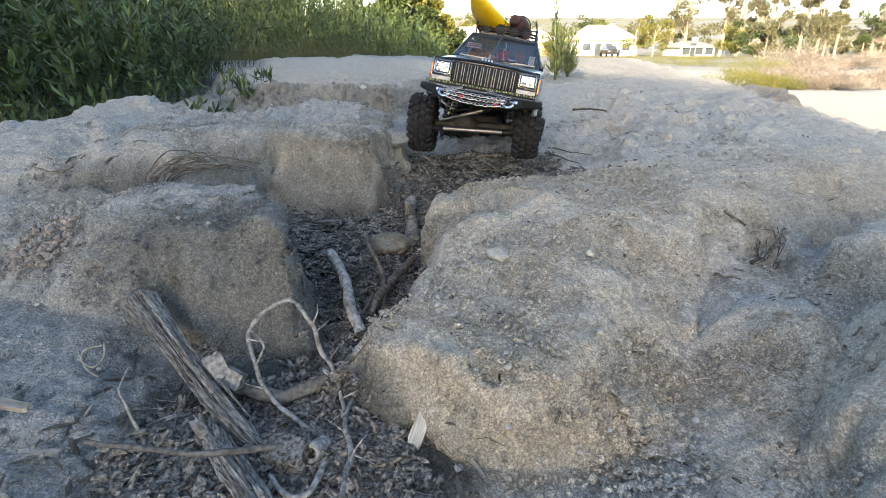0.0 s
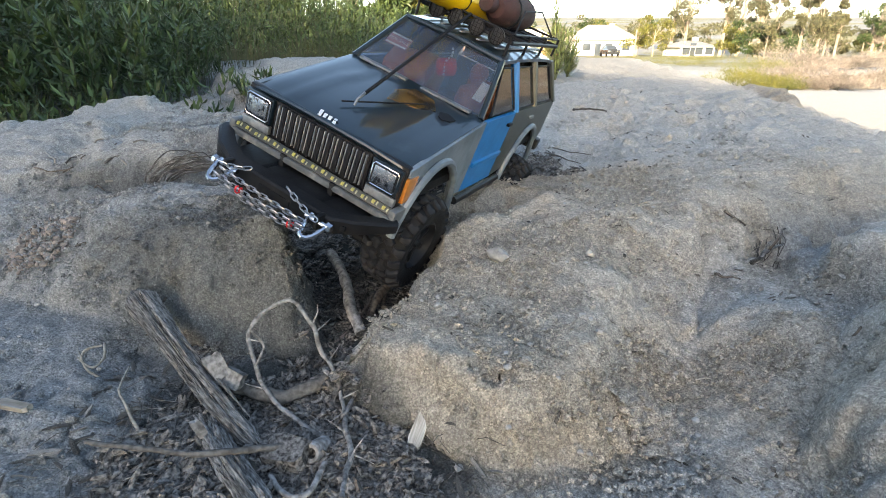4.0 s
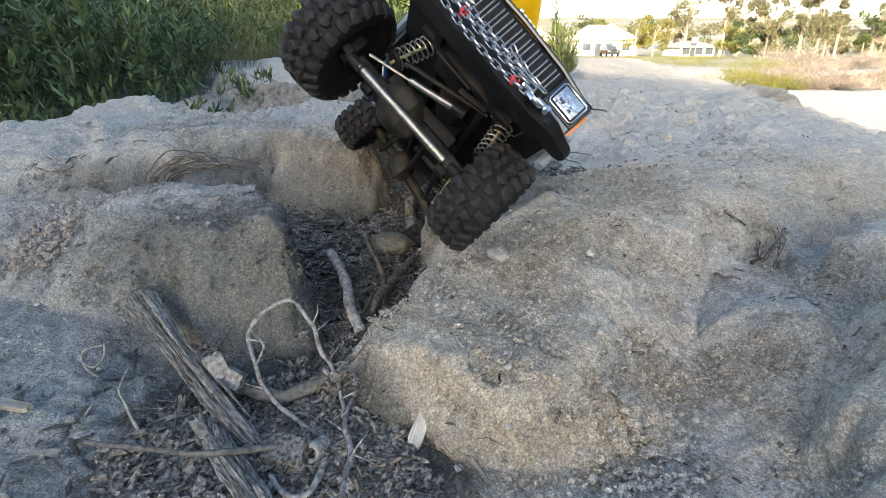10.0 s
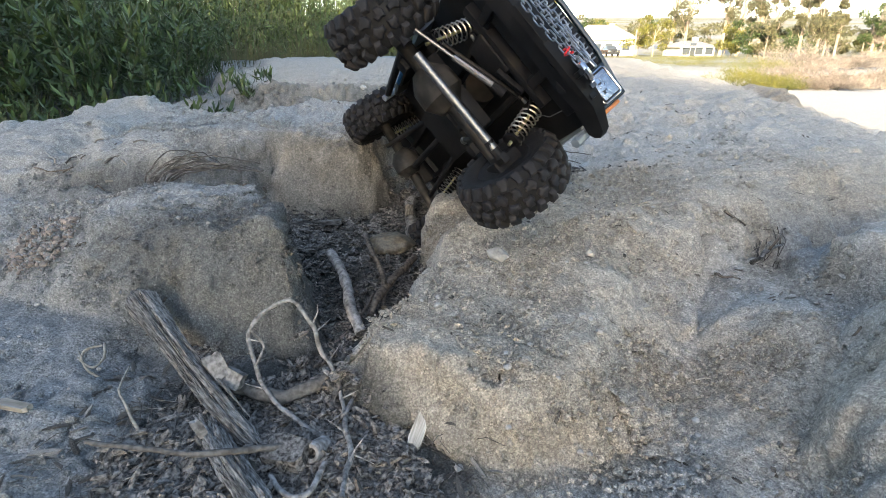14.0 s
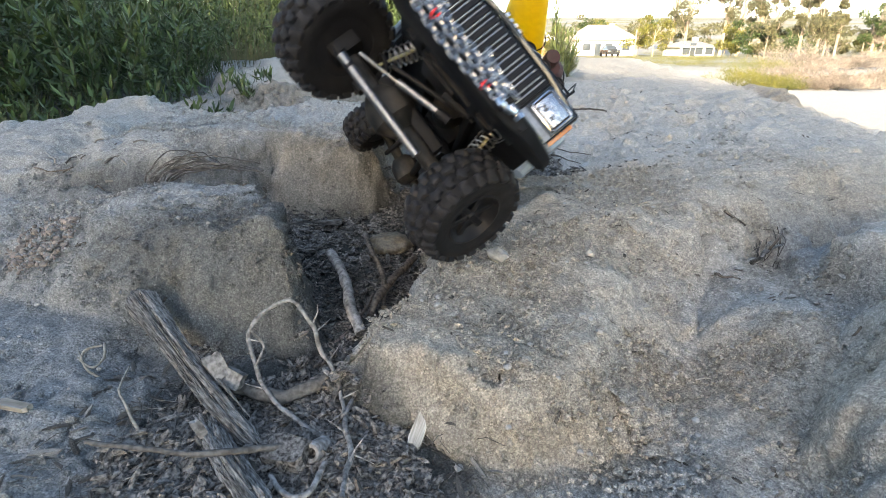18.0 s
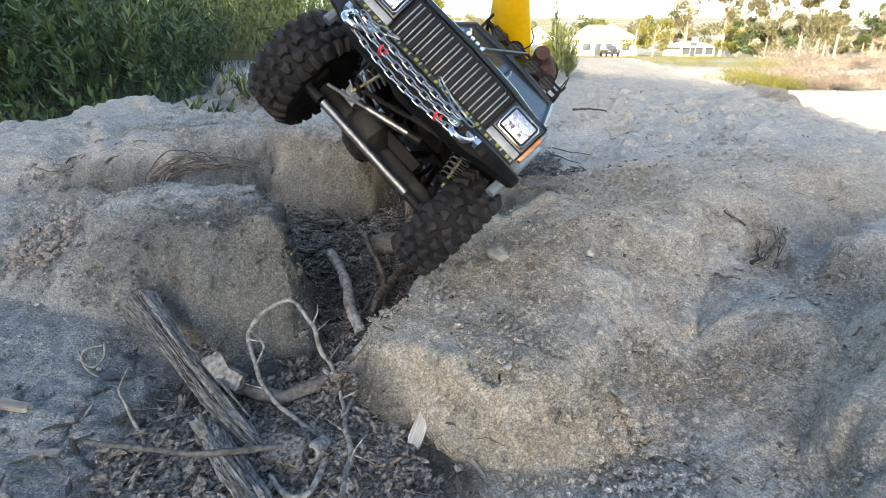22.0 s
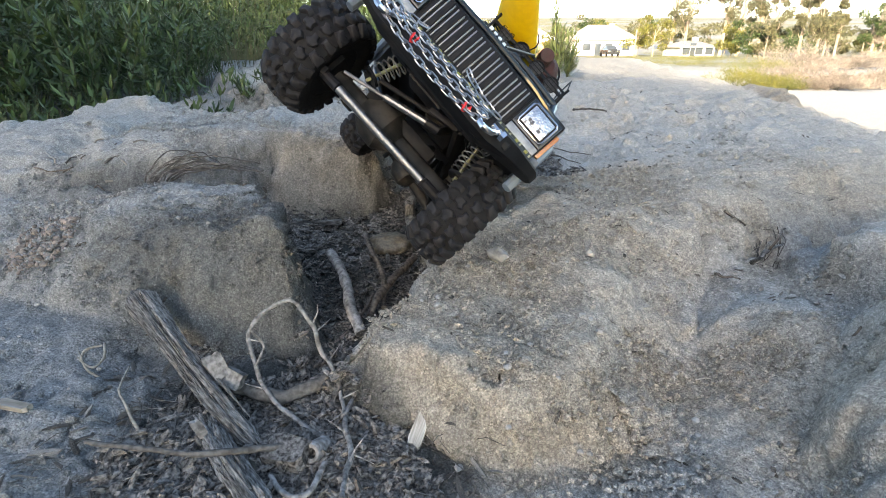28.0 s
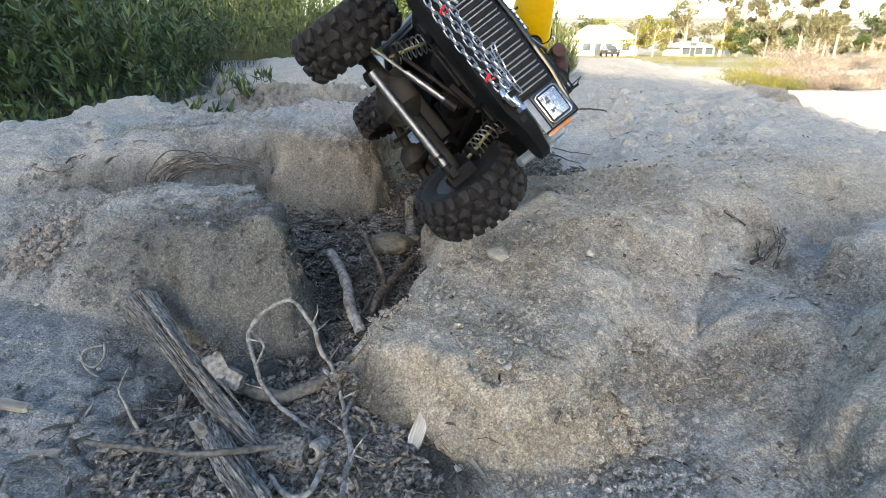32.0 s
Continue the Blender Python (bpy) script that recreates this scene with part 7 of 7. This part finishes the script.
        tree("tree", x, y, h, r, 15 if h > 6 else 10, 100 + i, mt, {M_DRYBUSH: "pale dry half-bare tree in sunlight", M_TREE: "tall thin gum tree with gaps in its crown", M_TREE_DARK: "dense dark green rounded tree", M_GOLDLEAF: "bushy yellow-green tree in full sunlight"}[mt], 0.40 if h > 7 and not dark else 0.22, 0.28, 215, ln)
    # low trees and scrub that fill the foot of the hill
    rs = np.random.RandomState(77)
    for i in range(44):
        u, d = -0.06 + 1.08 * (i + rs.uniform(0, 1)) / 44, rs.uniform(100, 150)
        mt = (M_TREE, M_GOLDLEAF, M_TREE, M_TREE_DARK)[rs.randint(0, 4)]
        tree("tree", u * d, d, rs.uniform(3.6, 7.0), rs.uniform(2.2, 3.4), 8, 400 + i, mt, "bushy tree on the sunlit hillside far off", 0.12, 0.52, 120)
    # dark trees behind the weeds
    for i, (x, y, h, r, mt) in enumerate(((-3.0, 19.0, 3.6, 1.4, M_TREE_DARK), (-2.2, 20.0, 3.3, 1.2, M_TREE_DARK), (-1.5, 20.5, 2.9, 1.0, M_TREE_DARK), (-0.80, 23.0, 2.9, 0.9, M_GOLDLEAF), (-0.35, 22.0, 1.9, 0.8, M_GOLDLEAF), (-1.0, 21.0, 2.0, 0.8, M_TREE_DARK), (-0.45, 20.0, 1.3, 0.6, M_TREE_DARK), (-4.8, 19.0, 2.8, 1.5, M_TREE_DARK), (-7.5, 20.0, 3.2, 1.8, M_TREE_DARK), (0.0, 30.0, 1.6, 1.1, M_TREE_DARK))):
        tree("tree", x, y, h, r, 10, 300 + i, mt, "dense dark green tree behind the weeds" if mt is M_TREE_DARK else "yellow autumn-leaved tree in sunlight", 0.15, 0.20, 520)


build_weeds()
build_far_plants()

# ---- houses, car and pole far off ----
M_WALL = mat("pale_stucco", (0.72, 0.68, 0.60), 0.85, 0.0, 0.08, 1.0)
M_ROOF = mat("tan_shingles", (0.42, 0.34, 0.25), 0.9, 0.0, 0.2, 3.0)
M_ROOF2 = mat("grey_shingles", (0.30, 0.27, 0.25), 0.9, 0.0, 0.2, 3.0)
M_PANE = mat("dark_window", (0.05, 0.06, 0.07), 0.15, 0.0, 0.1, 2.0)
M_CAR = mat("dark_car_paint", (0.02, 0.022, 0.025), 0.25, 0.0, 0.1, 2.0, coat=0.5)
M_CLAY = mat("brick_brown_wall", (0.36, 0.20, 0.13), 0.9, 0.0, 0.2, 2.0)


def house(u, d, w, dep, hw, hr, wall, roof, label, turn=0.0):
    x, y = u * d, d
    h = thing("house", pose(x, y, gz(x, y) - 0.1, 0, 0, turn), label, "house")
    part("wall", G().box((0, 0, hw / 2), (w, dep, hw), None, 0.03), wall, h)
    o = 0.5
    g = G().add([(-w / 2 - o, -dep / 2 - o, hw), (w / 2 + o, -dep / 2 - o, hw), (w / 2 + o, dep / 2 + o, hw), (-w / 2 - o, dep / 2 + o, hw), (-w / 2 + dep * 0.35, 0, hw + hr), (w / 2 - dep * 0.35, 0, hw + hr),
                 (-w / 2 - o, -dep / 2 - o, hw - 0.15), (w / 2 + o, -dep / 2 - o, hw - 0.15), (w / 2 + o, dep / 2 + o, hw - 0.15), (-w / 2 - o, dep / 2 + o, hw - 0.15)],
                [(0, 1, 5, 4), (1, 2, 5), (2, 3, 4, 5), (3, 0, 4), (6, 7, 1, 0), (7, 8, 2, 1), (8, 9, 3, 2), (9, 6, 0, 3), (9, 8, 7, 6)])
    rf = part("roof", g, roof, h)
    part("chimney", G().box((w * 0.2, 0.4, hw + hr * 0.8), (0.7, 0.7, 1.4), None, 0.03), wall, rf)
    for k in (-0.32, 0.05, 0.34):
        wi = part("window", G().box((w * k, -dep / 2 - 0.02, hw * 0.55), (1.3, 0.06, 1.1), None, 0.01), M_PANE, h)
        part("window_frame", G().tube([(w * k - 0.68, -dep / 2 - 0.05, hw * 0.55 - 0.58), (w * k + 0.68, -dep / 2 - 0.05, hw * 0.55 - 0.58), (w * k + 0.68, -dep / 2 - 0.05, hw * 0.55 + 0.58), (w * k - 0.68, -dep / 2 - 0.05, hw * 0.55 + 0.58)], 0.05, 4, closed=True), M_WALL, wi)
    part("door", G().box((-w * 0.13, -dep / 2 - 0.02, 1.0), (1.0, 0.06, 2.0), None, 0.01), M_PANE, h)
    return h


def build_far():
    house(0.278, 98, 10.0, 8.0, 2.6, 2.4, M_WALL, M_ROOF, "pale stucco house with a tan hipped roof")
    house(0.040, 90, 8.0, 7.0, 2.4, 2.0, M_CLAY, M_WALL, "brown house with a bright roof behind trees")
    house(0.152, 100, 9.0, 7.0, 2.4, 2.0, M_CLAY, M_WALL, "brown house with a bright roof behind trees")
    house(0.438, 92, 6.0, 5.0, 1.5, 0.9, M_WALL, M_ROOF2, "low white house beside the track", 8)
    # parked car
    x, y = 0.298 * 84, 84
    c = thing("car", pose(x, y, gz(x, y), 0, 0, 0), "dark parked car in front of the house", "car")
    part("body", G().loft([[(sx * 0.9, yy, z) for sx, z in ((-1, 0.35), (-1, 0.95), (-0.92, 1.02), (0.92, 1.02), (1, 0.95), (1, 0.35))] for yy in (-2.1, -2.0, 2.0, 2.1)]), M_CAR, c)
    part("cabin", G().loft([[(-0.82, -1.0, 1.0), (0.82, -1.0, 1.0), (0.82, 1.9, 1.0), (-0.82, 1.9, 1.0)], [(-0.66, -0.4, 1.5), (0.66, -0.4, 1.5), (0.66, 1.5, 1.5), (-0.66, 1.5, 1.5)]]), M_PANE, c)
    for s in (1, -1):
        part("headlight", G().box((0.65 * s, -2.1, 0.75), (0.4, 0.08, 0.2), None, 0.03), M_CHROME, c)
        for yy in (-1.35, 1.35):
            w = part("wheel", G().lathe([(0.0, -0.1), (0.2, -0.11), (0.32, -0.1), (0.34, 0), (0.32, 0.1), (0.2, 0.11), (0.0, 0.1)], 20, pose(0.84 * s, yy, 0.33, 0, 0, 90)), M_RUBBER, c)
    x, y = 0.342 * 80, 80
    p = thing("utility_pole", pose(x, y, gz(x, y)), "sunlit wooden pole by the track", "pole")
    part("post", G().cyl((0, 0, -0.2), (0, 0, 3.6), 0.14, 0.11, 8), M_BARKTREE, p)


build_far()


def motions():
    #  truck's way: seconds, place of the front axle, turn in degrees, front axle's roll and drop, steering, rear axle's roll
    truck_rows = [
        (0.0, 0.0722, 1.0105, 0.1843, -9.26, -10.37, -99.81, 6.87, -0.0035, -3.0, 0.0),
        (0.5, 0.0576, 0.9748, 0.1864, -12.27, -9.86, -99.66, 7.73, -0.0031, -4.0, 0.0),
        (1.0, 0.0393, 0.8835, 0.2012, -13.99, -11.45, -101.80, 5.19, -0.0039, -3.0, 0.0),
        (1.5, 0.0206, 0.8038, 0.2094, -7.69, -13.03, -100.64, 4.94, -0.0059, 5.0, 0.0),
        (2.0, 0.0133, 0.7548, 0.2177, -11.47, -14.11, -102.32, 7.60, -0.0080, 18.0, -1.5),
        (2.5, -0.0455, 0.6854, 0.1827, -5.05, -4.89, -108.41, 5.38, -0.0054, 12.0, -3.0),
        (3.0, -0.0947, 0.6038, 0.1593, -15.43, -2.95, -114.35, 0.54, 0.0016, 5.0, -4.5),
        (3.5, -0.1058, 0.5750, 0.1619, -19.01, -1.08, -115.71, 0.19, 0.0006, 2.0, -6.0),
        (5.5, -0.1107, 0.5563, 0.1491, -35.30, -2.37, -106.94, 0.00, 0.0000, 1.3, -6.0),
        (6.0, -0.1011, 0.5333, 0.1499, -36.27, -3.75, -105.61, -0.00, -0.0000, 1.1, -6.0),
        (6.5, -0.0970, 0.5292, 0.1600, -37.42, -3.34, -103.04, -0.00, -0.0000, 0.9, -6.0),
        (7.0, -0.0948, 0.5289, 0.1636, -37.61, -3.41, -102.86, -0.02, -0.0001, 0.7, -6.0),
        (7.5, -0.0909, 0.5287, 0.1637, -36.75, -4.15, -103.96, -0.06, -0.0002, 0.5, -6.0),
        (8.0, -0.0888, 0.5263, 0.1703, -39.06, -4.18, -102.70, -0.20, -0.0006, 0.4, -6.0),
        (8.5, -0.0849, 0.5225, 0.1841, -41.09, -7.75, -100.79, -0.70, -0.0021, 0.2, -6.0),
        (9.0, -0.0602, 0.5188, 0.2116, -43.15, -14.51, -96.99, -2.45, -0.0067, -28.0, -7.5),
        (9.5, -0.0282, 0.5358, 0.2334, -46.64, -19.15, -91.32, -2.25, -0.0140, -23.0, -9.0),
        (10.0, -0.0001, 0.5149, 0.2476, -51.04, -21.59, -81.51, 0.70, -0.0121, 10.0, -9.0),
        (10.5, -0.0425, 0.5065, 0.2177, -46.25, -14.90, -92.09, 0.43, -0.0116, 20.0, -9.0),
        (11.0, -0.0867, 0.4964, 0.1743, -38.97, -6.86, -98.72, -1.22, -0.0093, 12.0, -6.0),
        (11.5, -0.0916, 0.4991, 0.1721, -37.38, -5.68, -99.32, -0.39, -0.0033, 0.0, -6.0),
        (12.0, -0.0958, 0.5044, 0.1669, -37.78, -5.19, -99.66, -0.26, -0.0026, 0.0, -6.0),
        (12.5, -0.0912, 0.5098, 0.1808, -40.42, -7.96, -100.07, -0.59, -0.0058, -15.0, -6.0),
        (13.0, -0.0279, 0.5230, 0.2354, -48.93, -19.55, -89.94, -2.19, -0.0118, -24.0, -10.0),
        (13.5, 0.0096, 0.5269, 0.2573, -50.01, -22.40, -81.70, -2.84, -0.0100, -18.0, -10.0),
        (14.0, 0.0319, 0.5331, 0.2623, -53.88, -23.86, -76.72, -0.27, -0.0086, -20.0, -10.0),
        (14.5, 0.0387, 0.5433, 0.2631, -54.21, -23.34, -75.89, 0.34, -0.0102, -21.0, -10.0),
        (16.5, 0.0419, 0.5499, 0.2584, -54.47, -22.62, -74.89, 0.94, -0.0134, 33.0, -10.0),
        (17.0, 0.0335, 0.5285, 0.2606, -55.08, -22.93, -75.81, 1.14, -0.0096, 29.0, -10.0),
        (17.5, 0.0256, 0.5417, 0.2595, -56.53, -23.31, -77.17, 0.75, -0.0152, 33.0, -10.0),
        (18.0, -0.0121, 0.5055, 0.2448, -52.17, -21.98, -85.57, -2.31, -0.0096, 31.0, -10.0),
        (18.5, -0.0882, 0.5064, 0.1690, -37.26, -6.62, -100.56, -1.96, -0.0042, 0.0, -6.0),
        (19.0, -0.0955, 0.4955, 0.1752, -39.96, -7.10, -99.33, -3.73, -0.0068, -14.0, -6.0),
        (19.5, -0.0925, 0.5093, 0.1761, -38.84, -8.56, -100.57, -5.59, -0.0075, -16.0, -6.0),
        (20.0, -0.0901, 0.5056, 0.1855, -41.23, -10.21, -99.68, -3.27, -0.0061, -18.0, -6.0),
        (20.5, -0.0778, 0.5110, 0.1988, -39.82, -13.12, -98.29, -2.48, -0.0041, -20.8, -6.0),
        (21.0, -0.0497, 0.5091, 0.2224, -44.44, -18.98, -93.36, -0.76, -0.0027, -19.4, -7.5),
        (21.5, -0.0328, 0.5064, 0.2284, -47.12, -20.18, -90.03, -1.13, -0.0106, -5.0, -9.0),
        (22.0, -0.0349, 0.5040, 0.2261, -46.42, -20.01, -90.56, -1.07, -0.0097, -2.7, -9.0),
        (22.5, -0.0349, 0.5040, 0.2261, -46.44, -20.00, -90.55, -1.05, -0.0097, -2.7, -9.0),
        (23.0, -0.0350, 0.5076, 0.2279, -47.45, -19.57, -90.52, 0.36, -0.0112, -6.0, -9.0),
        (23.5, -0.0296, 0.5085, 0.2304, -47.91, -20.61, -89.41, -0.51, -0.0096, -1.7, -9.0),
        (24.0, -0.0255, 0.5094, 0.2328, -48.10, -20.92, -88.54, -1.16, -0.0090, 0.3, -9.0),
        (24.5, -0.0221, 0.5052, 0.2334, -48.50, -20.89, -87.52, 0.10, -0.0062, 1.5, -9.0),
        (25.0, -0.0229, 0.5040, 0.2341, -48.78, -20.59, -86.83, 0.77, -0.0052, 0.0, -9.0),
        (25.5, -0.0249, 0.4993, 0.2291, -47.60, -20.26, -88.05, -0.98, -0.0048, 3.0, -9.0),
        (27.5, -0.0223, 0.5050, 0.2330, -49.16, -20.19, -86.98, 0.86, -0.0074, 1.6, -9.0),
        (28.0, -0.0220, 0.5051, 0.2332, -49.81, -20.26, -87.16, 1.20, -0.0079, 0.6, -9.0),
        (28.5, -0.0231, 0.5038, 0.2316, -49.43, -19.98, -87.31, 0.67, -0.0081, 1.7, -9.0),
        (29.0, -0.0221, 0.5047, 0.2336, -50.25, -20.31, -87.00, 0.86, -0.0088, -1.3, -9.0),
        (29.5, -0.0239, 0.5020, 0.2350, -50.42, -20.76, -87.70, 0.90, -0.0088, -9.6, -9.0),
        (30.0, -0.0256, 0.5012, 0.2337, -49.32, -21.02, -88.32, 0.70, -0.0082, -11.0, -9.0),
        (30.5, -0.0240, 0.5037, 0.2368, -50.58, -21.17, -87.76, 0.80, -0.0085, -15.5, -9.0),
        (31.0, -0.0217, 0.5091, 0.2384, -50.10, -21.41, -87.79, 0.80, -0.0085, -21.0, -9.0),
        (31.5, -0.0165, 0.5170, 0.2456, -51.51, -21.08, -87.07, 0.50, -0.0080, -25.0, -9.0),
        (32.0, -0.0047, 0.5349, 0.2509, -52.95, -20.86, -86.31, 0.30, -0.0095, -24.0, -9.0),
    ]
    rows, axle, back, fl, fr, rl, rr, rod = [], [], [], [], [], [], [], []
    roll, last = 0.0, None
    for t, x, y, z, rx, ry, rz, a, drop, steer, sway in truck_rows:
        m = pose(x, y, z, rx, ry, rz)
        rows.append((t, m))
        if last is not None:
            step = (m.translation - last.translation).dot(m.to_3x3() @ Vector((1, 0, 0)))
            roll += max(-80.0, min(80.0, math.degrees(step / WHEEL_R)))
        last = m
        slide = -0.030 * math.sin(radians(steer))
        ax = pose(0, AXLE_Y, WHEEL_Z + drop, a, 0, 0)
        rod.append((t, pose(0, slide, 0)))
        axle.append((t, ax))
        fl.append((t, ax @ pose(0, TRACK, 0, 0, 0, -steer) @ pose(0, 0, 0, 0, roll, 0)))
        fr.append((t, ax @ pose(0, -TRACK, 0, 0, 0, -steer + 180) @ pose(0, 0, 0, 0, -roll, 0)))
        ra = pose(-BASE, 0, WHEEL_Z, sway, 0, 0)
        back.append((t, ra))
        rl.append((t, ra @ pose(0, TRACK, 0, 0, roll, 0)))
        rr.append((t, ra @ pose(0, -TRACK, 0, 0, 0, 180) @ pose(0, 0, 0, 0, -roll, 0)))
    walk(TRUCK, rows)
    walk(AXLE_F, axle)
    walk(AXLE_R[0], back)
    walk(ROD[0], rod)
    for w, r in zip(WHEELS, (fl, fr, rl, rr)):
        walk(w, r)


motions()
